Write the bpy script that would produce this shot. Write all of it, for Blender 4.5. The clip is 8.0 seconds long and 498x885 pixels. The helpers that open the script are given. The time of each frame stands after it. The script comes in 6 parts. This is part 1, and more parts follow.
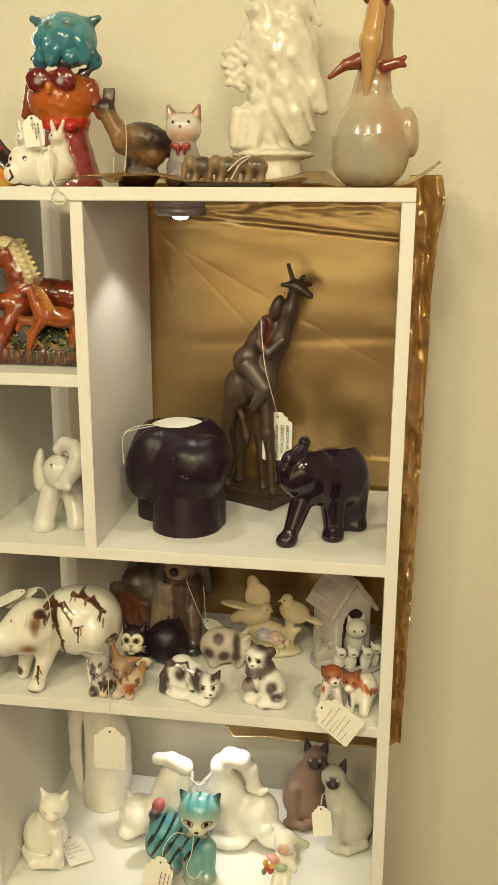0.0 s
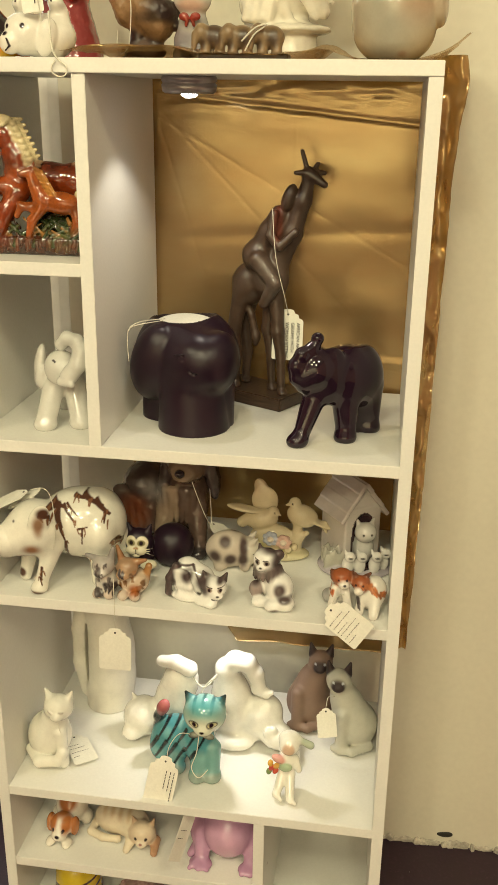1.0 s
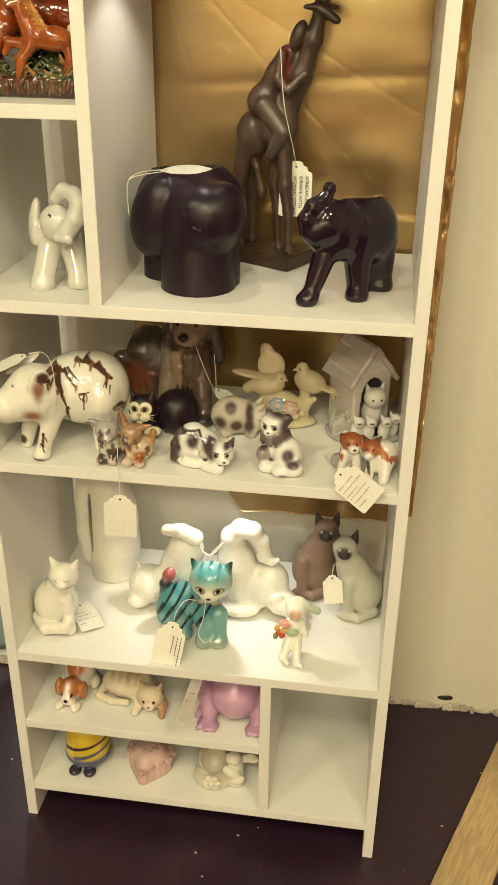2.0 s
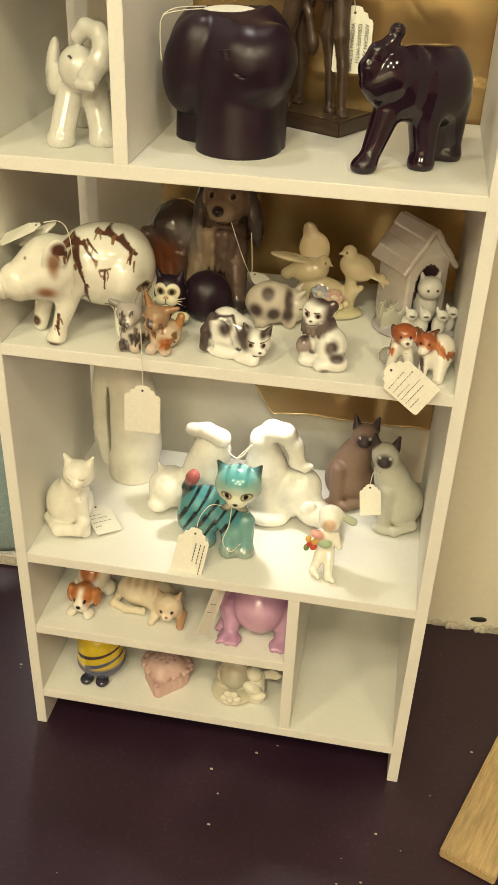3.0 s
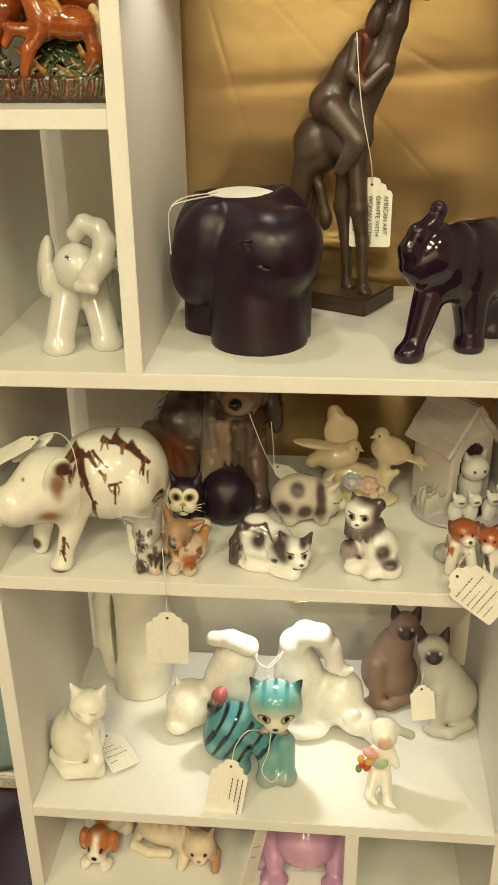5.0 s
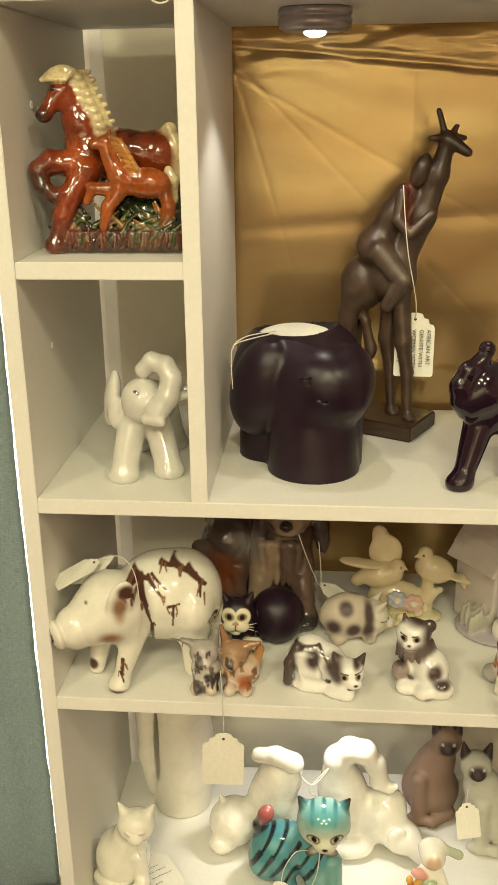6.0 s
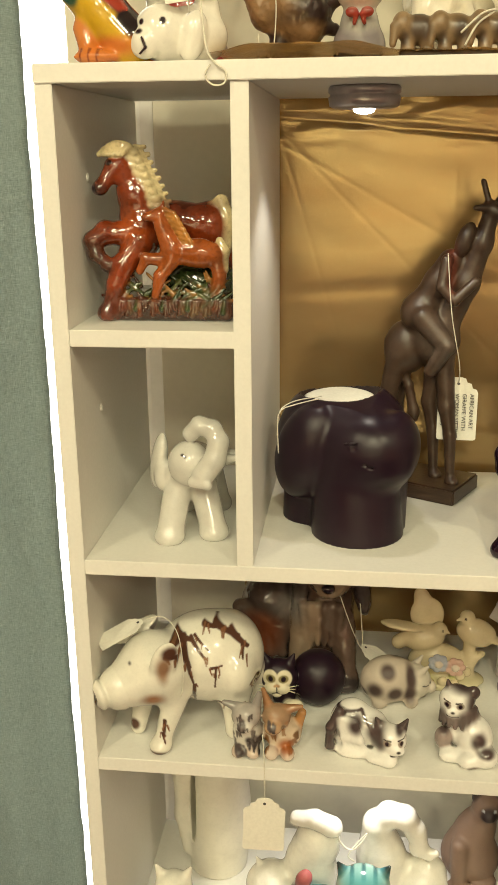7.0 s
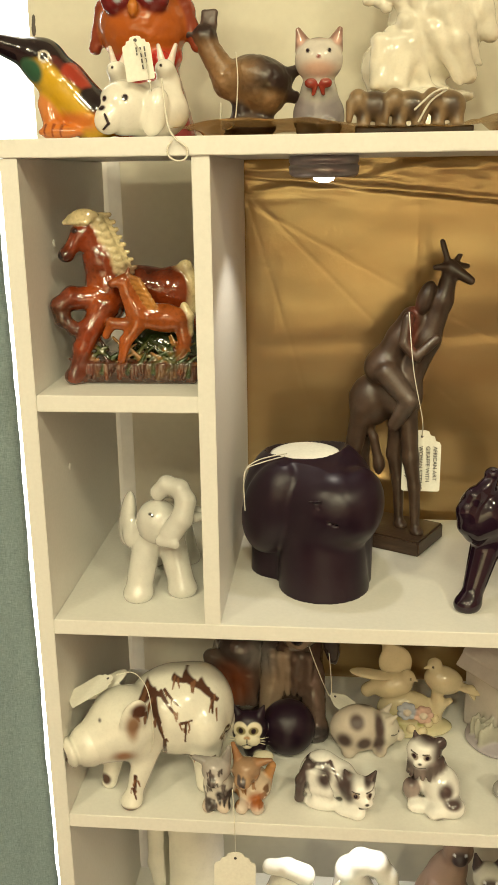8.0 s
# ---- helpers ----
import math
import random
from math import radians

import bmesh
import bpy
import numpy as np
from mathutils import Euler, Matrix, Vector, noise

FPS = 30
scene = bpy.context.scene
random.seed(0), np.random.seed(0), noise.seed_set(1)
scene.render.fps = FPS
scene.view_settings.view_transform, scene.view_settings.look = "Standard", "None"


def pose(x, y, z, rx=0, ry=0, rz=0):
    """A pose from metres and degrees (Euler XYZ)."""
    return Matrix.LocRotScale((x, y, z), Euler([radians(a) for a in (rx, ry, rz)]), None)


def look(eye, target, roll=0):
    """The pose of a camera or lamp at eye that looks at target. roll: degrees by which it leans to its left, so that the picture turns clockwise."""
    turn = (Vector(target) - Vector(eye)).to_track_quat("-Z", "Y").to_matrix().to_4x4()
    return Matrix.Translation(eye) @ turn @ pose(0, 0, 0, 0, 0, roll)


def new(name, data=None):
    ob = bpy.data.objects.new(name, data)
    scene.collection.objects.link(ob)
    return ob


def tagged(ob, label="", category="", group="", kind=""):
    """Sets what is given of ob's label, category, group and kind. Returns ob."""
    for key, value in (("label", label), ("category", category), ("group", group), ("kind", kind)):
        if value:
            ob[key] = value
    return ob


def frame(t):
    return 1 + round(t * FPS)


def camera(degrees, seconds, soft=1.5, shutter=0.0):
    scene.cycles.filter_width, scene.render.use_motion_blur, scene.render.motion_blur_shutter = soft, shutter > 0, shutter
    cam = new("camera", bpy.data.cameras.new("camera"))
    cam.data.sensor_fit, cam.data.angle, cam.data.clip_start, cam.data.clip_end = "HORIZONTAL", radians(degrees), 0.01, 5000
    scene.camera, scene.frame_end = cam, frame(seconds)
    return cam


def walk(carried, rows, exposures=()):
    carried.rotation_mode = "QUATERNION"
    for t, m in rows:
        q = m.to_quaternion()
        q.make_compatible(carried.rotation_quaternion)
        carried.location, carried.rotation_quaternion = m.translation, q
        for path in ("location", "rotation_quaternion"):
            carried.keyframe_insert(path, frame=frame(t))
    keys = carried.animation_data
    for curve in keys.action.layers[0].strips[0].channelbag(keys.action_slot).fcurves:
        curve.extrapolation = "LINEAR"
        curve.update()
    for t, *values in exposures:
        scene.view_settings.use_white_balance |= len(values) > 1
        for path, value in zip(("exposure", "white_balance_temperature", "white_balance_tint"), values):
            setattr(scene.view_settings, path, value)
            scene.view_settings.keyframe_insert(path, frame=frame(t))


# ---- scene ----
cam = camera(30.1, 8.0, soft=1.5)
PATH = [
    (0, (0.579, -1.138, 1.419), (0.284, 0.768, 0.891), 0.2),
    (0.5, (0.563, -1.11, 1.399), (0.305, 0.777, 0.788), 1.1),
    (1, (0.556, -1.105, 1.379), (0.278, 0.749, 0.683), 0.8),
    (1.5, (0.552, -1.096, 1.357), (0.29, 0.71, 0.538), 0.2),
    (1.7, (0.547, -1.09, 1.346), (0.291, 0.697, 0.489), 0.4),
    (2.8, (0.5, -1.022, 1.266), (0.247, 0.655, 0.207), 1.8),
    (3, (0.496, -0.986, 1.24), (0.232, 0.68, 0.165), 2.3),
    (3.5, (0.473, -0.874, 1.219), (0.14, 0.795, 0.169), 1.1),
    (4, (0.454, -0.825, 1.2), (0.125, 0.862, 0.177), -0.3),
    (4.5, (0.414, -0.82, 1.229), (0.17, 0.931, 0.295), 0.3),
    (4.7, (0.393, -0.812, 1.246), (0.187, 0.957, 0.335), -0.1),
    (5.8, (0.331, -0.842, 1.308), (0.177, 1.024, 0.601), -1.0),
    (6, (0.311, -0.846, 1.319), (0.142, 1.026, 0.635), -0.7),
    (6.5, (0.297, -0.85, 1.332), (0.07, 1.037, 0.706), -0.5),
    (7, (0.292, -0.85, 1.345), (0.063, 1.045, 0.746), -0.6),
    (7.5, (0.299, -0.846, 1.372), (0.081, 1.054, 0.788), -0.6),
    (8, (0.306, -0.852, 1.389), (0.122, 1.059, 0.83), -0.8),
]
walk(cam, [(t, look(eye, target, roll)) for t, eye, target, roll in PATH], [(0, 0.22), (1.5, 0.34), (3, 0.44), (4, 0.32), (8, 0.28)])

# ---- light ----
world = bpy.data.worlds.new("world")
scene.world = world
world.use_nodes = True
world.node_tree.nodes["Background"].inputs["Color"].default_value = (1.0, 0.93, 0.8, 1)
world.node_tree.nodes["Background"].inputs["Strength"].default_value = 0.0

WARM, ROSY = (1.0, 0.915, 0.58), (1.0, 0.78, 0.54)


def area_lamp(name, eye, target, sx, sy, power, colour):
    data = bpy.data.lights.new(name, "AREA")
    data.shape, data.size, data.size_y, data.energy, data.color = "RECTANGLE", sx, sy, power, colour
    ob = new(name, data)
    ob.matrix_world = look(eye, target)
    return ob


def spot_lamp(name, eye, target, power, degrees, blend, colour, radius):
    data = bpy.data.lights.new(name, "SPOT")
    data.energy, data.spot_size, data.spot_blend = power, radians(degrees), blend
    data.color, data.shadow_soft_size = colour, radius
    ob = new(name, data)
    ob.matrix_world = look(eye, target)
    return ob


# ceiling lights of the shop, four added beyond y = -4, and the two battery lights in the shelf unit
# added lamps: y = -5 tints the shade pink, y = -6.6 brightens the far wall
for x, y, watts in ((-0.7, -1.5, 12.5), (0.35, -1.9, 14.5), (1.3, -1.5, 11.5), (-0.2, -2.9, 15), (1.0, -3.0, 15), (-0.9, -5.0, 26), (0.9, -5.0, 26), (-1.1, -6.6, 105), (1.1, -6.6, 105)):
    area_lamp("ceiling_and_fill_lamp", (x, y, 2.64), (x * 0.6 + 0.12, y * (0.4 if y > -4 else 1.12), 0.4 if y > -4 else 1.0), 0.22, 0.22, watts, ROSY if -6 < y < -4 else WARM)
spot_lamp("puck_lamp", (0.292, 0.11, 1.374), (0.30, 0.124, 0), 0.95, 116, 0.35, (1.0, 0.93, 0.78), 0.012)
spot_lamp("puck_lamp", (0.312, 0.155, 0.662), (0.312, 0.148, 0), 2.2, 112, 0.9, (1.0, 0.95, 0.84), 0.012)


# ---- materials ----
def material(name):
    m = bpy.data.materials.new(name)
    m.use_nodes = True
    n = m.node_tree.nodes
    return m, n, m.node_tree.links, n["Principled BSDF"]


def noise_node(n, l, scale, detail=4.0, stretch=None):
    t = n.new("ShaderNodeTexNoise")
    t.inputs["Scale"].default_value, t.inputs["Detail"].default_value = scale, detail
    c = n.new("ShaderNodeTexCoord")
    if stretch:
        mp = n.new("ShaderNodeMapping")
        mp.inputs["Scale"].default_value = stretch
        l.new(c.outputs["Object"], mp.inputs["Vector"])
        l.new(mp.outputs["Vector"], t.inputs["Vector"])
    else:
        l.new(c.outputs["Object"], t.inputs["Vector"])
    return t


def ramp(n, l, source, stops):
    r = n.new("ShaderNodeValToRGB")
    e = r.color_ramp.elements
    while len(e) < len(stops):
        e.new(0.5)
    for el, (p, c) in zip(e, stops):
        el.position, el.color = p, (*c, 1)
    l.new(source, r.inputs["Fac"])
    return r.outputs["Color"]


def bump(n, l, b, source, strength, distance):
    k = n.new("ShaderNodeBump")
    k.inputs["Strength"].default_value, k.inputs["Distance"].default_value = strength, distance
    l.new(source, k.inputs["Height"])
    l.new(k.outputs["Normal"], b.inputs["Normal"])
    return k


def multiply(n, l, a, c, amount):
    x = n.new("ShaderNodeMix")
    x.data_type, x.blend_type = "RGBA", "MULTIPLY"
    x.inputs["Factor"].default_value = amount
    l.new(a, x.inputs[6])
    l.new(c, x.inputs[7])
    return x.outputs[2]


def plain(name, colour, rough=0.5, metal=0.0, grain=120.0, vary=0.12, relief=0.0002, big=9.0, stretch=None):
    """A painted or plain surface with a fine grain and broader patches."""
    m, n, l, b = material(name)
    fine, broad = noise_node(n, l, grain, 5, stretch), noise_node(n, l, big, 3)
    lo = tuple(c * (1 - vary) for c in colour)
    hi = tuple(min(1, c * (1 + vary * 0.5)) for c in colour)
    one = ramp(n, l, fine.outputs["Fac"], [(0.3, lo), (0.7, hi)])
    two = ramp(n, l, broad.outputs["Fac"], [(0.35, (1 - vary,) * 3), (0.65, (1, 1, 1))])
    l.new(multiply(n, l, one, two, 1.0), b.inputs["Base Color"])
    b.inputs["Roughness"].default_value, b.inputs["Metallic"].default_value = rough, metal
    if relief:
        bump(n, l, b, fine.outputs["Fac"], 0.5, relief)
    return m


def glazed(name, rough, coat, relief=0.0004, grain=60.0, vary=0.09, spec=0.5):
    """Fired clay: the colours brushed on it are in the mesh's own layer 'glaze'."""
    m, n, l, b = material(name)
    a = n.new("ShaderNodeVertexColor")
    a.layer_name = "glaze"
    fine, broad = noise_node(n, l, grain * 6, 4), noise_node(n, l, grain, 4)
    tone = ramp(n, l, broad.outputs["Fac"], [(0.3, (1 - vary,) * 3), (0.6, (1, 1, 1))])
    speck = ramp(n, l, fine.outputs["Fac"], [(0.25, (1 - vary,) * 3), (0.5, (1, 1, 1))])
    l.new(multiply(n, l, multiply(n, l, a.outputs["Color"], tone, 1.0), speck, 0.6), b.inputs["Base Color"])
    rr = ramp(n, l, broad.outputs["Fac"], [(0.3, (rough * 0.8,) * 3), (0.7, (rough * 1.3,) * 3)])
    l.new(rr, b.inputs["Roughness"])
    b.inputs["Coat Weight"].default_value, b.inputs["Coat Roughness"].default_value = coat, 0.04
    b.inputs["Specular IOR Level"].default_value = spec
    bump(n, l, b, broad.outputs["Fac"], 0.35, relief)
    return m


CERAMIC = glazed("glazed_ceramic", 0.16, 0.35)
BISQUE = glazed("matt_ceramic", 0.5, 0.0, 0.0003)
SATIN = glazed("satin_ceramic", 0.36, 0.0, 0.0003, 40, 0.09, 0.35)
CARVED = glazed("stained_wood", 0.36, 0.1, 0.0008, 45, 0.4)
RUNNY = glazed("runny_brown_glaze", 0.1, 0.6, 0.0012, 42, 0.55)
GLASSY = glazed("glossy_black_glaze", 0.1, 0.25, 0.0003, 50, 0.09, 0.4)
PEARL = glazed("pearl_lustre", 0.14, 0.7, 0.0003, 60, 0.08)

LAMINATE = plain("white_laminate", (0.80, 0.79, 0.75), 0.42, 0, 260, 0.03, 0.00003, 5)
WALL = plain("cream_wall_paint", (0.72, 0.69, 0.58), 0.75, 0, 90, 0.03, 0.0002, 3)
SHOP_WALL = plain("shop_wall_paint", (0.62, 0.58, 0.48), 0.8, 0, 60, 0.08, 0.0003, 2)
SIDE_WALL = plain("pink_bounce_wall_paint", (0.62, 0.41, 0.37), 0.8, 0, 60, 0.08, 0.0003, 2)
LIGHT_STRIP = plain("light_strip_white", (0.80, 0.79, 0.76), 0.5, 0, 60, 0.06, 0.0003, 6)
CEILING = plain("ceiling_paint", (0.8, 0.78, 0.72), 0.8, 0, 60, 0.05, 0.0004, 3)
PAPER = plain("tag_card", (0.82, 0.80, 0.72), 0.7, 0, 300, 0.05, 0.00005, 40)
STRING = plain("cotton_string", (0.75, 0.72, 0.62), 0.85, 0, 900, 0.15, 0.0001, 80)
INK = plain("ink", (0.07, 0.06, 0.065), 0.6, 0, 400, 0.1, 0.0, 40)
PUCK = plain("grey_plastic", (0.42, 0.39, 0.41), 0.3, 0.6, 200, 0.08, 0.00002, 20)
PLANK = plain("pale_pine", (0.52, 0.38, 0.2), 0.55, 0, 30, 0.3, 0.0004, 6, (1, 12, 12))
PLINTH = plain("dark_stained_plinth", (0.060, 0.034, 0.022), 0.42, 0, 40, 0.4, 0.0004, 9, (1, 10, 10))
DEBRIS = plain("plaster_crumbs", (0.6, 0.56, 0.48), 0.9, 0, 200, 0.3, 0.0005, 30)


def floor_material():
    m, n, l, b = material("dark_painted_concrete")
    fine, broad = noise_node(n, l, 140, 6), noise_node(n, l, 5, 5)
    base = ramp(n, l, broad.outputs["Fac"], [(0.3, (0.019, 0.0066, 0.0165)), (0.6, (0.027, 0.0100, 0.024)), (0.8, (0.039, 0.017, 0.034))])
    dust = ramp(n, l, fine.outputs["Fac"], [(0.55, (1, 1, 1)), (0.78, (2.2, 2.0, 1.8))])
    l.new(multiply(n, l, base, dust, 1.0), b.inputs["Base Color"])
    rr = ramp(n, l, broad.outputs["Fac"], [(0.3, (0.32,) * 3), (0.7, (0.55,) * 3)])
    l.new(rr, b.inputs["Roughness"])
    bump(n, l, b, fine.outputs["Fac"], 0.3, 0.0008)
    return m


FLOOR = floor_material()


def gold_material():
    m, n, l, b = material("gold_lame_cloth")
    fine, broad = noise_node(n, l, 700, 3, (1, 1, 0.15)), noise_node(n, l, 7, 5, (0.6, 1, 1.8))
    base = ramp(n, l, broad.outputs["Fac"], [(0.3, (0.68, 0.47, 0.23)), (0.55, (0.75, 0.56, 0.29)), (0.75, (0.82, 0.66, 0.36))])
    l.new(base, b.inputs["Base Color"])
    b.inputs["Metallic"].default_value = 0.72
    rr = ramp(n, l, fine.outputs["Fac"], [(0.3, (0.17,) * 3), (0.7, (0.23,) * 3)])
    l.new(rr, b.inputs["Roughness"])
    bump(n, l, b, fine.outputs["Fac"], 0.04, 0.0001)
    return m


GOLD = gold_material()


def curtain_material():
    m, n, l, b = material("teal_linen")
    w1, w2 = noise_node(n, l, 260, 2, (9, 1, 0.5)), noise_node(n, l, 260, 2, (0.5, 1, 9))
    add = n.new("ShaderNodeMath")
    add.operation = "ADD"
    l.new(w1.outputs["Fac"], add.inputs[0])
    l.new(w2.outputs["Fac"], add.inputs[1])
    half = n.new("ShaderNodeMath")
    half.operation = "MULTIPLY"
    half.inputs[1].default_value = 0.5
    l.new(add.outputs[0], half.inputs[0])
    base = ramp(n, l, half.outputs[0], [(0.35, (0.165, 0.195, 0.175)), (0.65, (0.335, 0.375, 0.335))])
    l.new(base, b.inputs["Base Color"])
    b.inputs["Roughness"].default_value = 0.9
    bump(n, l, b, half.outputs[0], 0.6, 0.0012)
    return m


CURTAIN = curtain_material()


def daylight_material():
    m, n, l, b = material("daylight_outside")
    b.inputs["Base Color"].default_value = (0.9, 0.9, 0.9, 1)
    b.inputs["Emission Color"].default_value = (1, 0.97, 0.9, 1)
    b.inputs["Emission Strength"].default_value = 3.0
    return m


DAYLIGHT = daylight_material()


def bulb_material():
    m, n, l, b = material("led_lens")
    b.inputs["Emission Color"].default_value = (1, 0.97, 0.92, 1)
    b.inputs["Emission Strength"].default_value = 12.0
    return m


BULB = bulb_material()


# ---- building helpers ----
def box_bm(x0, x1, y0, y1, z0, z1, bevel=0.0008):
    bm = bmesh.new()
    bmesh.ops.create_cube(bm, size=1, matrix=Matrix.Translation(((x0 + x1) / 2, (y0 + y1) / 2, (z0 + z1) / 2)) @ Matrix.Diagonal((x1 - x0, y1 - y0, z1 - z0, 1)))
    if bevel:
        bmesh.ops.bevel(bm, geom=bm.edges[:], offset=bevel, segments=2, affect="EDGES")
    return bm


def part(name, bm, mat, parent=None, label="", smooth=False):
    me = bpy.data.meshes.new(name)
    bm.to_mesh(me)
    bm.free()
    me.materials.append(mat)
    if smooth:
        me.polygons.foreach_set("use_smooth", [True] * len(me.polygons))
    ob = new(name, me)
    if parent:
        ob.parent = parent
    if label:
        ob["label"] = label
    return ob


def tube_bm(points, radius, sides=6):
    """A thin tube through points, with open joints smoothed by sampling."""
    pts = [Vector(p) for p in points]
    fine = []
    for i in range(len(pts) - 1):
        p0, p1, p2, p3 = pts[max(i - 1, 0)], pts[i], pts[i + 1], pts[min(i + 2, len(pts) - 1)]
        for k in range(8):
            t = k / 8
            fine.append(0.5 * (2 * p1 + (p2 - p0) * t + (2 * p0 - 5 * p1 + 4 * p2 - p3) * t * t + (3 * p1 - p0 - 3 * p2 + p3) * t ** 3))
    fine.append(pts[-1])
    bm = bmesh.new()
    rings = []
    for i, p in enumerate(fine):
        d = (fine[min(i + 1, len(fine) - 1)] - fine[max(i - 1, 0)]).normalized()
        q = d.to_track_quat("Z", "Y")
        rings.append([bm.verts.new(p + q @ Vector((radius * math.cos(a), radius * math.sin(a), 0))) for a in [2 * math.pi * s / sides for s in range(sides)]])
    for a, b in zip(rings, rings[1:]):
        for s in range(sides):
            bm.faces.new((a[s], a[(s + 1) % sides], b[(s + 1) % sides], b[s]))
    bm.faces.new(rings[0][::-1])
    bm.faces.new(rings[-1])
    return bm


def lathe_bm(profile, sides=40, sx=1.0, sy=1.0):
    bm = bmesh.new()
    rings = [[bm.verts.new((sx * r * math.cos(2 * math.pi * s / sides), sy * r * math.sin(2 * math.pi * s / sides), z)) for s in range(sides)] for r, z in profile]
    for a, b in zip(rings, rings[1:]):
        for s in range(sides):
            bm.faces.new((a[s], a[(s + 1) % sides], b[(s + 1) % sides], b[s]))
    bm.faces.new(rings[0][::-1])
    bm.faces.new(rings[-1])
    return bm


class Clay:
    """A solid modelled out of balls, limbs and slabs that melt into each other, with brushed colours, turned into one mesh."""

    def __init__(self, blend=0.006, tint=(0.8, 0.79, 0.75)):
        self.blend, self.tint, self.forms, self.cuts, self.brush = blend, tint, [], [], []
        self.lo, self.hi = np.full(3, 9.0), np.full(3, -9.0)

    def reach(self, c, r):
        self.lo, self.hi = np.minimum(self.lo, np.array(c) - r), np.maximum(self.hi, np.array(c) + r)

    def ball(self, c, r, colour=None, turn=None, blend=None, cut=False):
        r = np.array(r if hasattr(r, "__len__") else (r, r, r), float)
        m = np.array(Euler([radians(a) for a in turn]).to_matrix()) if turn else None
        if not cut:
            self.reach(c, r.max())
        (self.cuts if cut else self.forms).append(("ball", np.array(c, float), r, m, colour, blend))
        return self

    def limb(self, a, b, ra, rb=None, colour=None, blend=None):
        rb = ra if rb is None else rb
        self.reach(a, ra), self.reach(b, rb)
        self.forms.append(("limb", np.array(a, float), np.array(b, float), (ra, rb), colour, blend))
        return self

    def chain(self, points, r0, r1, colour=None, blend=None):
        k = len(points) - 1
        for i in range(k):
            self.limb(points[i], points[i + 1], r0 + (r1 - r0) * i / k, r0 + (r1 - r0) * (i + 1) / k, colour, blend)
        return self

    def slab(self, c, half, colour=None, turn=None, blend=None, edge=0.003, cut=False):
        m = np.array(Euler([radians(a) for a in turn]).to_matrix()) if turn else None
        if not cut:
            self.reach(c, np.linalg.norm(half))
        (self.cuts if cut else self.forms).append(("slab", np.array(c, float), np.array(half, float), m, colour, blend, edge))
        return self

    def paint(self, c, r, colour, soft=0.3):
        r = np.array(r if hasattr(r, "__len__") else (r, r, r), float)
        self.brush.append((np.array(c, float), r, np.array(colour), soft))
        return self

    def stroke(self, a, b, r, colour, soft=0.25, depth=0.0):
        """A brush stroke from a to b (x, z), on what lies in front of y = depth."""
        self.brush.append((np.array(a, float), np.array(b, float), r, np.array(colour), soft, depth))
        return self

    @staticmethod
    def distance(f, P):
        if f[0] == "ball":
            q = P - f[1].astype(P.dtype)
            if f[3] is not None:
                q = q @ f[3].astype(P.dtype)
            r = f[2].astype(P.dtype)
            k0 = np.sqrt(((q / r) ** 2).sum(1))
            k1 = np.sqrt(((q / (r * r)) ** 2).sum(1)) + 1e-9
            return k0 * (k0 - 1) / k1
        if f[0] == "limb":
            a, d = f[1].astype(P.dtype), (f[2] - f[1]).astype(P.dtype)
            t = np.clip(((P - a) @ d) / max(float(d @ d), 1e-12), 0, 1)
            q = P - a - t[:, None] * d
            return np.sqrt((q * q).sum(1)) - (f[3][0] + (f[3][1] - f[3][0]) * t)
        q = P - f[1].astype(P.dtype)
        if f[3] is not None:
            q = q @ f[3].astype(P.dtype)
        q = np.abs(q) - (f[2] - f[6]).astype(P.dtype)
        return np.sqrt((np.maximum(q, 0) ** 2).sum(1)) + np.minimum(q.max(1), 0) - f[6]

    def field(self, P, coloured=False):
        D = np.full(len(P), 1.0, P.dtype)
        C = np.tile(np.array(self.tint, P.dtype), (len(P), 1)) if coloured else None
        for f in self.forms:
            d, k = self.distance(f, P), (f[5] or self.blend)
            h = np.clip(0.5 + 0.5 * (D - d) / k, 0, 1)
            if coloured:
                kc = min(k, 0.003)
                hc = np.clip(0.5 + 0.5 * (D - d) / kc, 0, 1)[:, None]
                C = C * (1 - hc) + np.array(f[4] or self.tint) * hc
            D = D * (1 - h) + d * h - k * h * (1 - h)
        for f in self.cuts:
            d = -self.distance(f, P)
            if coloured and f[4]:
                hit = (d > D - 0.0015)[:, None]
                C = np.where(hit, np.array(f[4]), C)
            D = np.maximum(D, d)
        D = np.maximum(D, -P[:, 2])
        if coloured:
            for mark in self.brush:
                if len(mark) == 6:
                    a, b, r, colour, soft, depth = mark
                    q, e = P[:, [0, 2]], b - a
                    t = np.clip(((q - a) @ e) / max(float(e @ e), 1e-12), 0, 1)
                    d = np.sqrt(((q - a - t[:, None] * e) ** 2).sum(1)) / (r * (1 - 0.5 * t)) + 9 * (P[:, 1] > depth)
                else:
                    c, r, colour, soft = mark
                    d = np.sqrt((((P - c) / r) ** 2).sum(1))
                w = np.clip((1 + soft - d) / (2 * soft), 0, 1)[:, None]
                w = w * w * (3 - 2 * w)
                C = C * (1 - w) + colour * w
            return D, C
        return D

    def build(self, name, place, mat, rz=0.0, steps=72, label="", category="figurine", ruffle=0.0, group=""):
        lo, hi = self.lo - 0.004, self.hi + 0.004
        lo[2] = -0.0035
        h = float((hi - lo).max()) / steps
        n = np.ceil((hi - lo) / h).astype(int) + 2
        ax = [lo[i] + h * np.arange(n[i]) for i in range(3)]
        G = np.stack(np.meshgrid(*ax, indexing="ij"), -1).reshape(-1, 3).astype(np.float32)
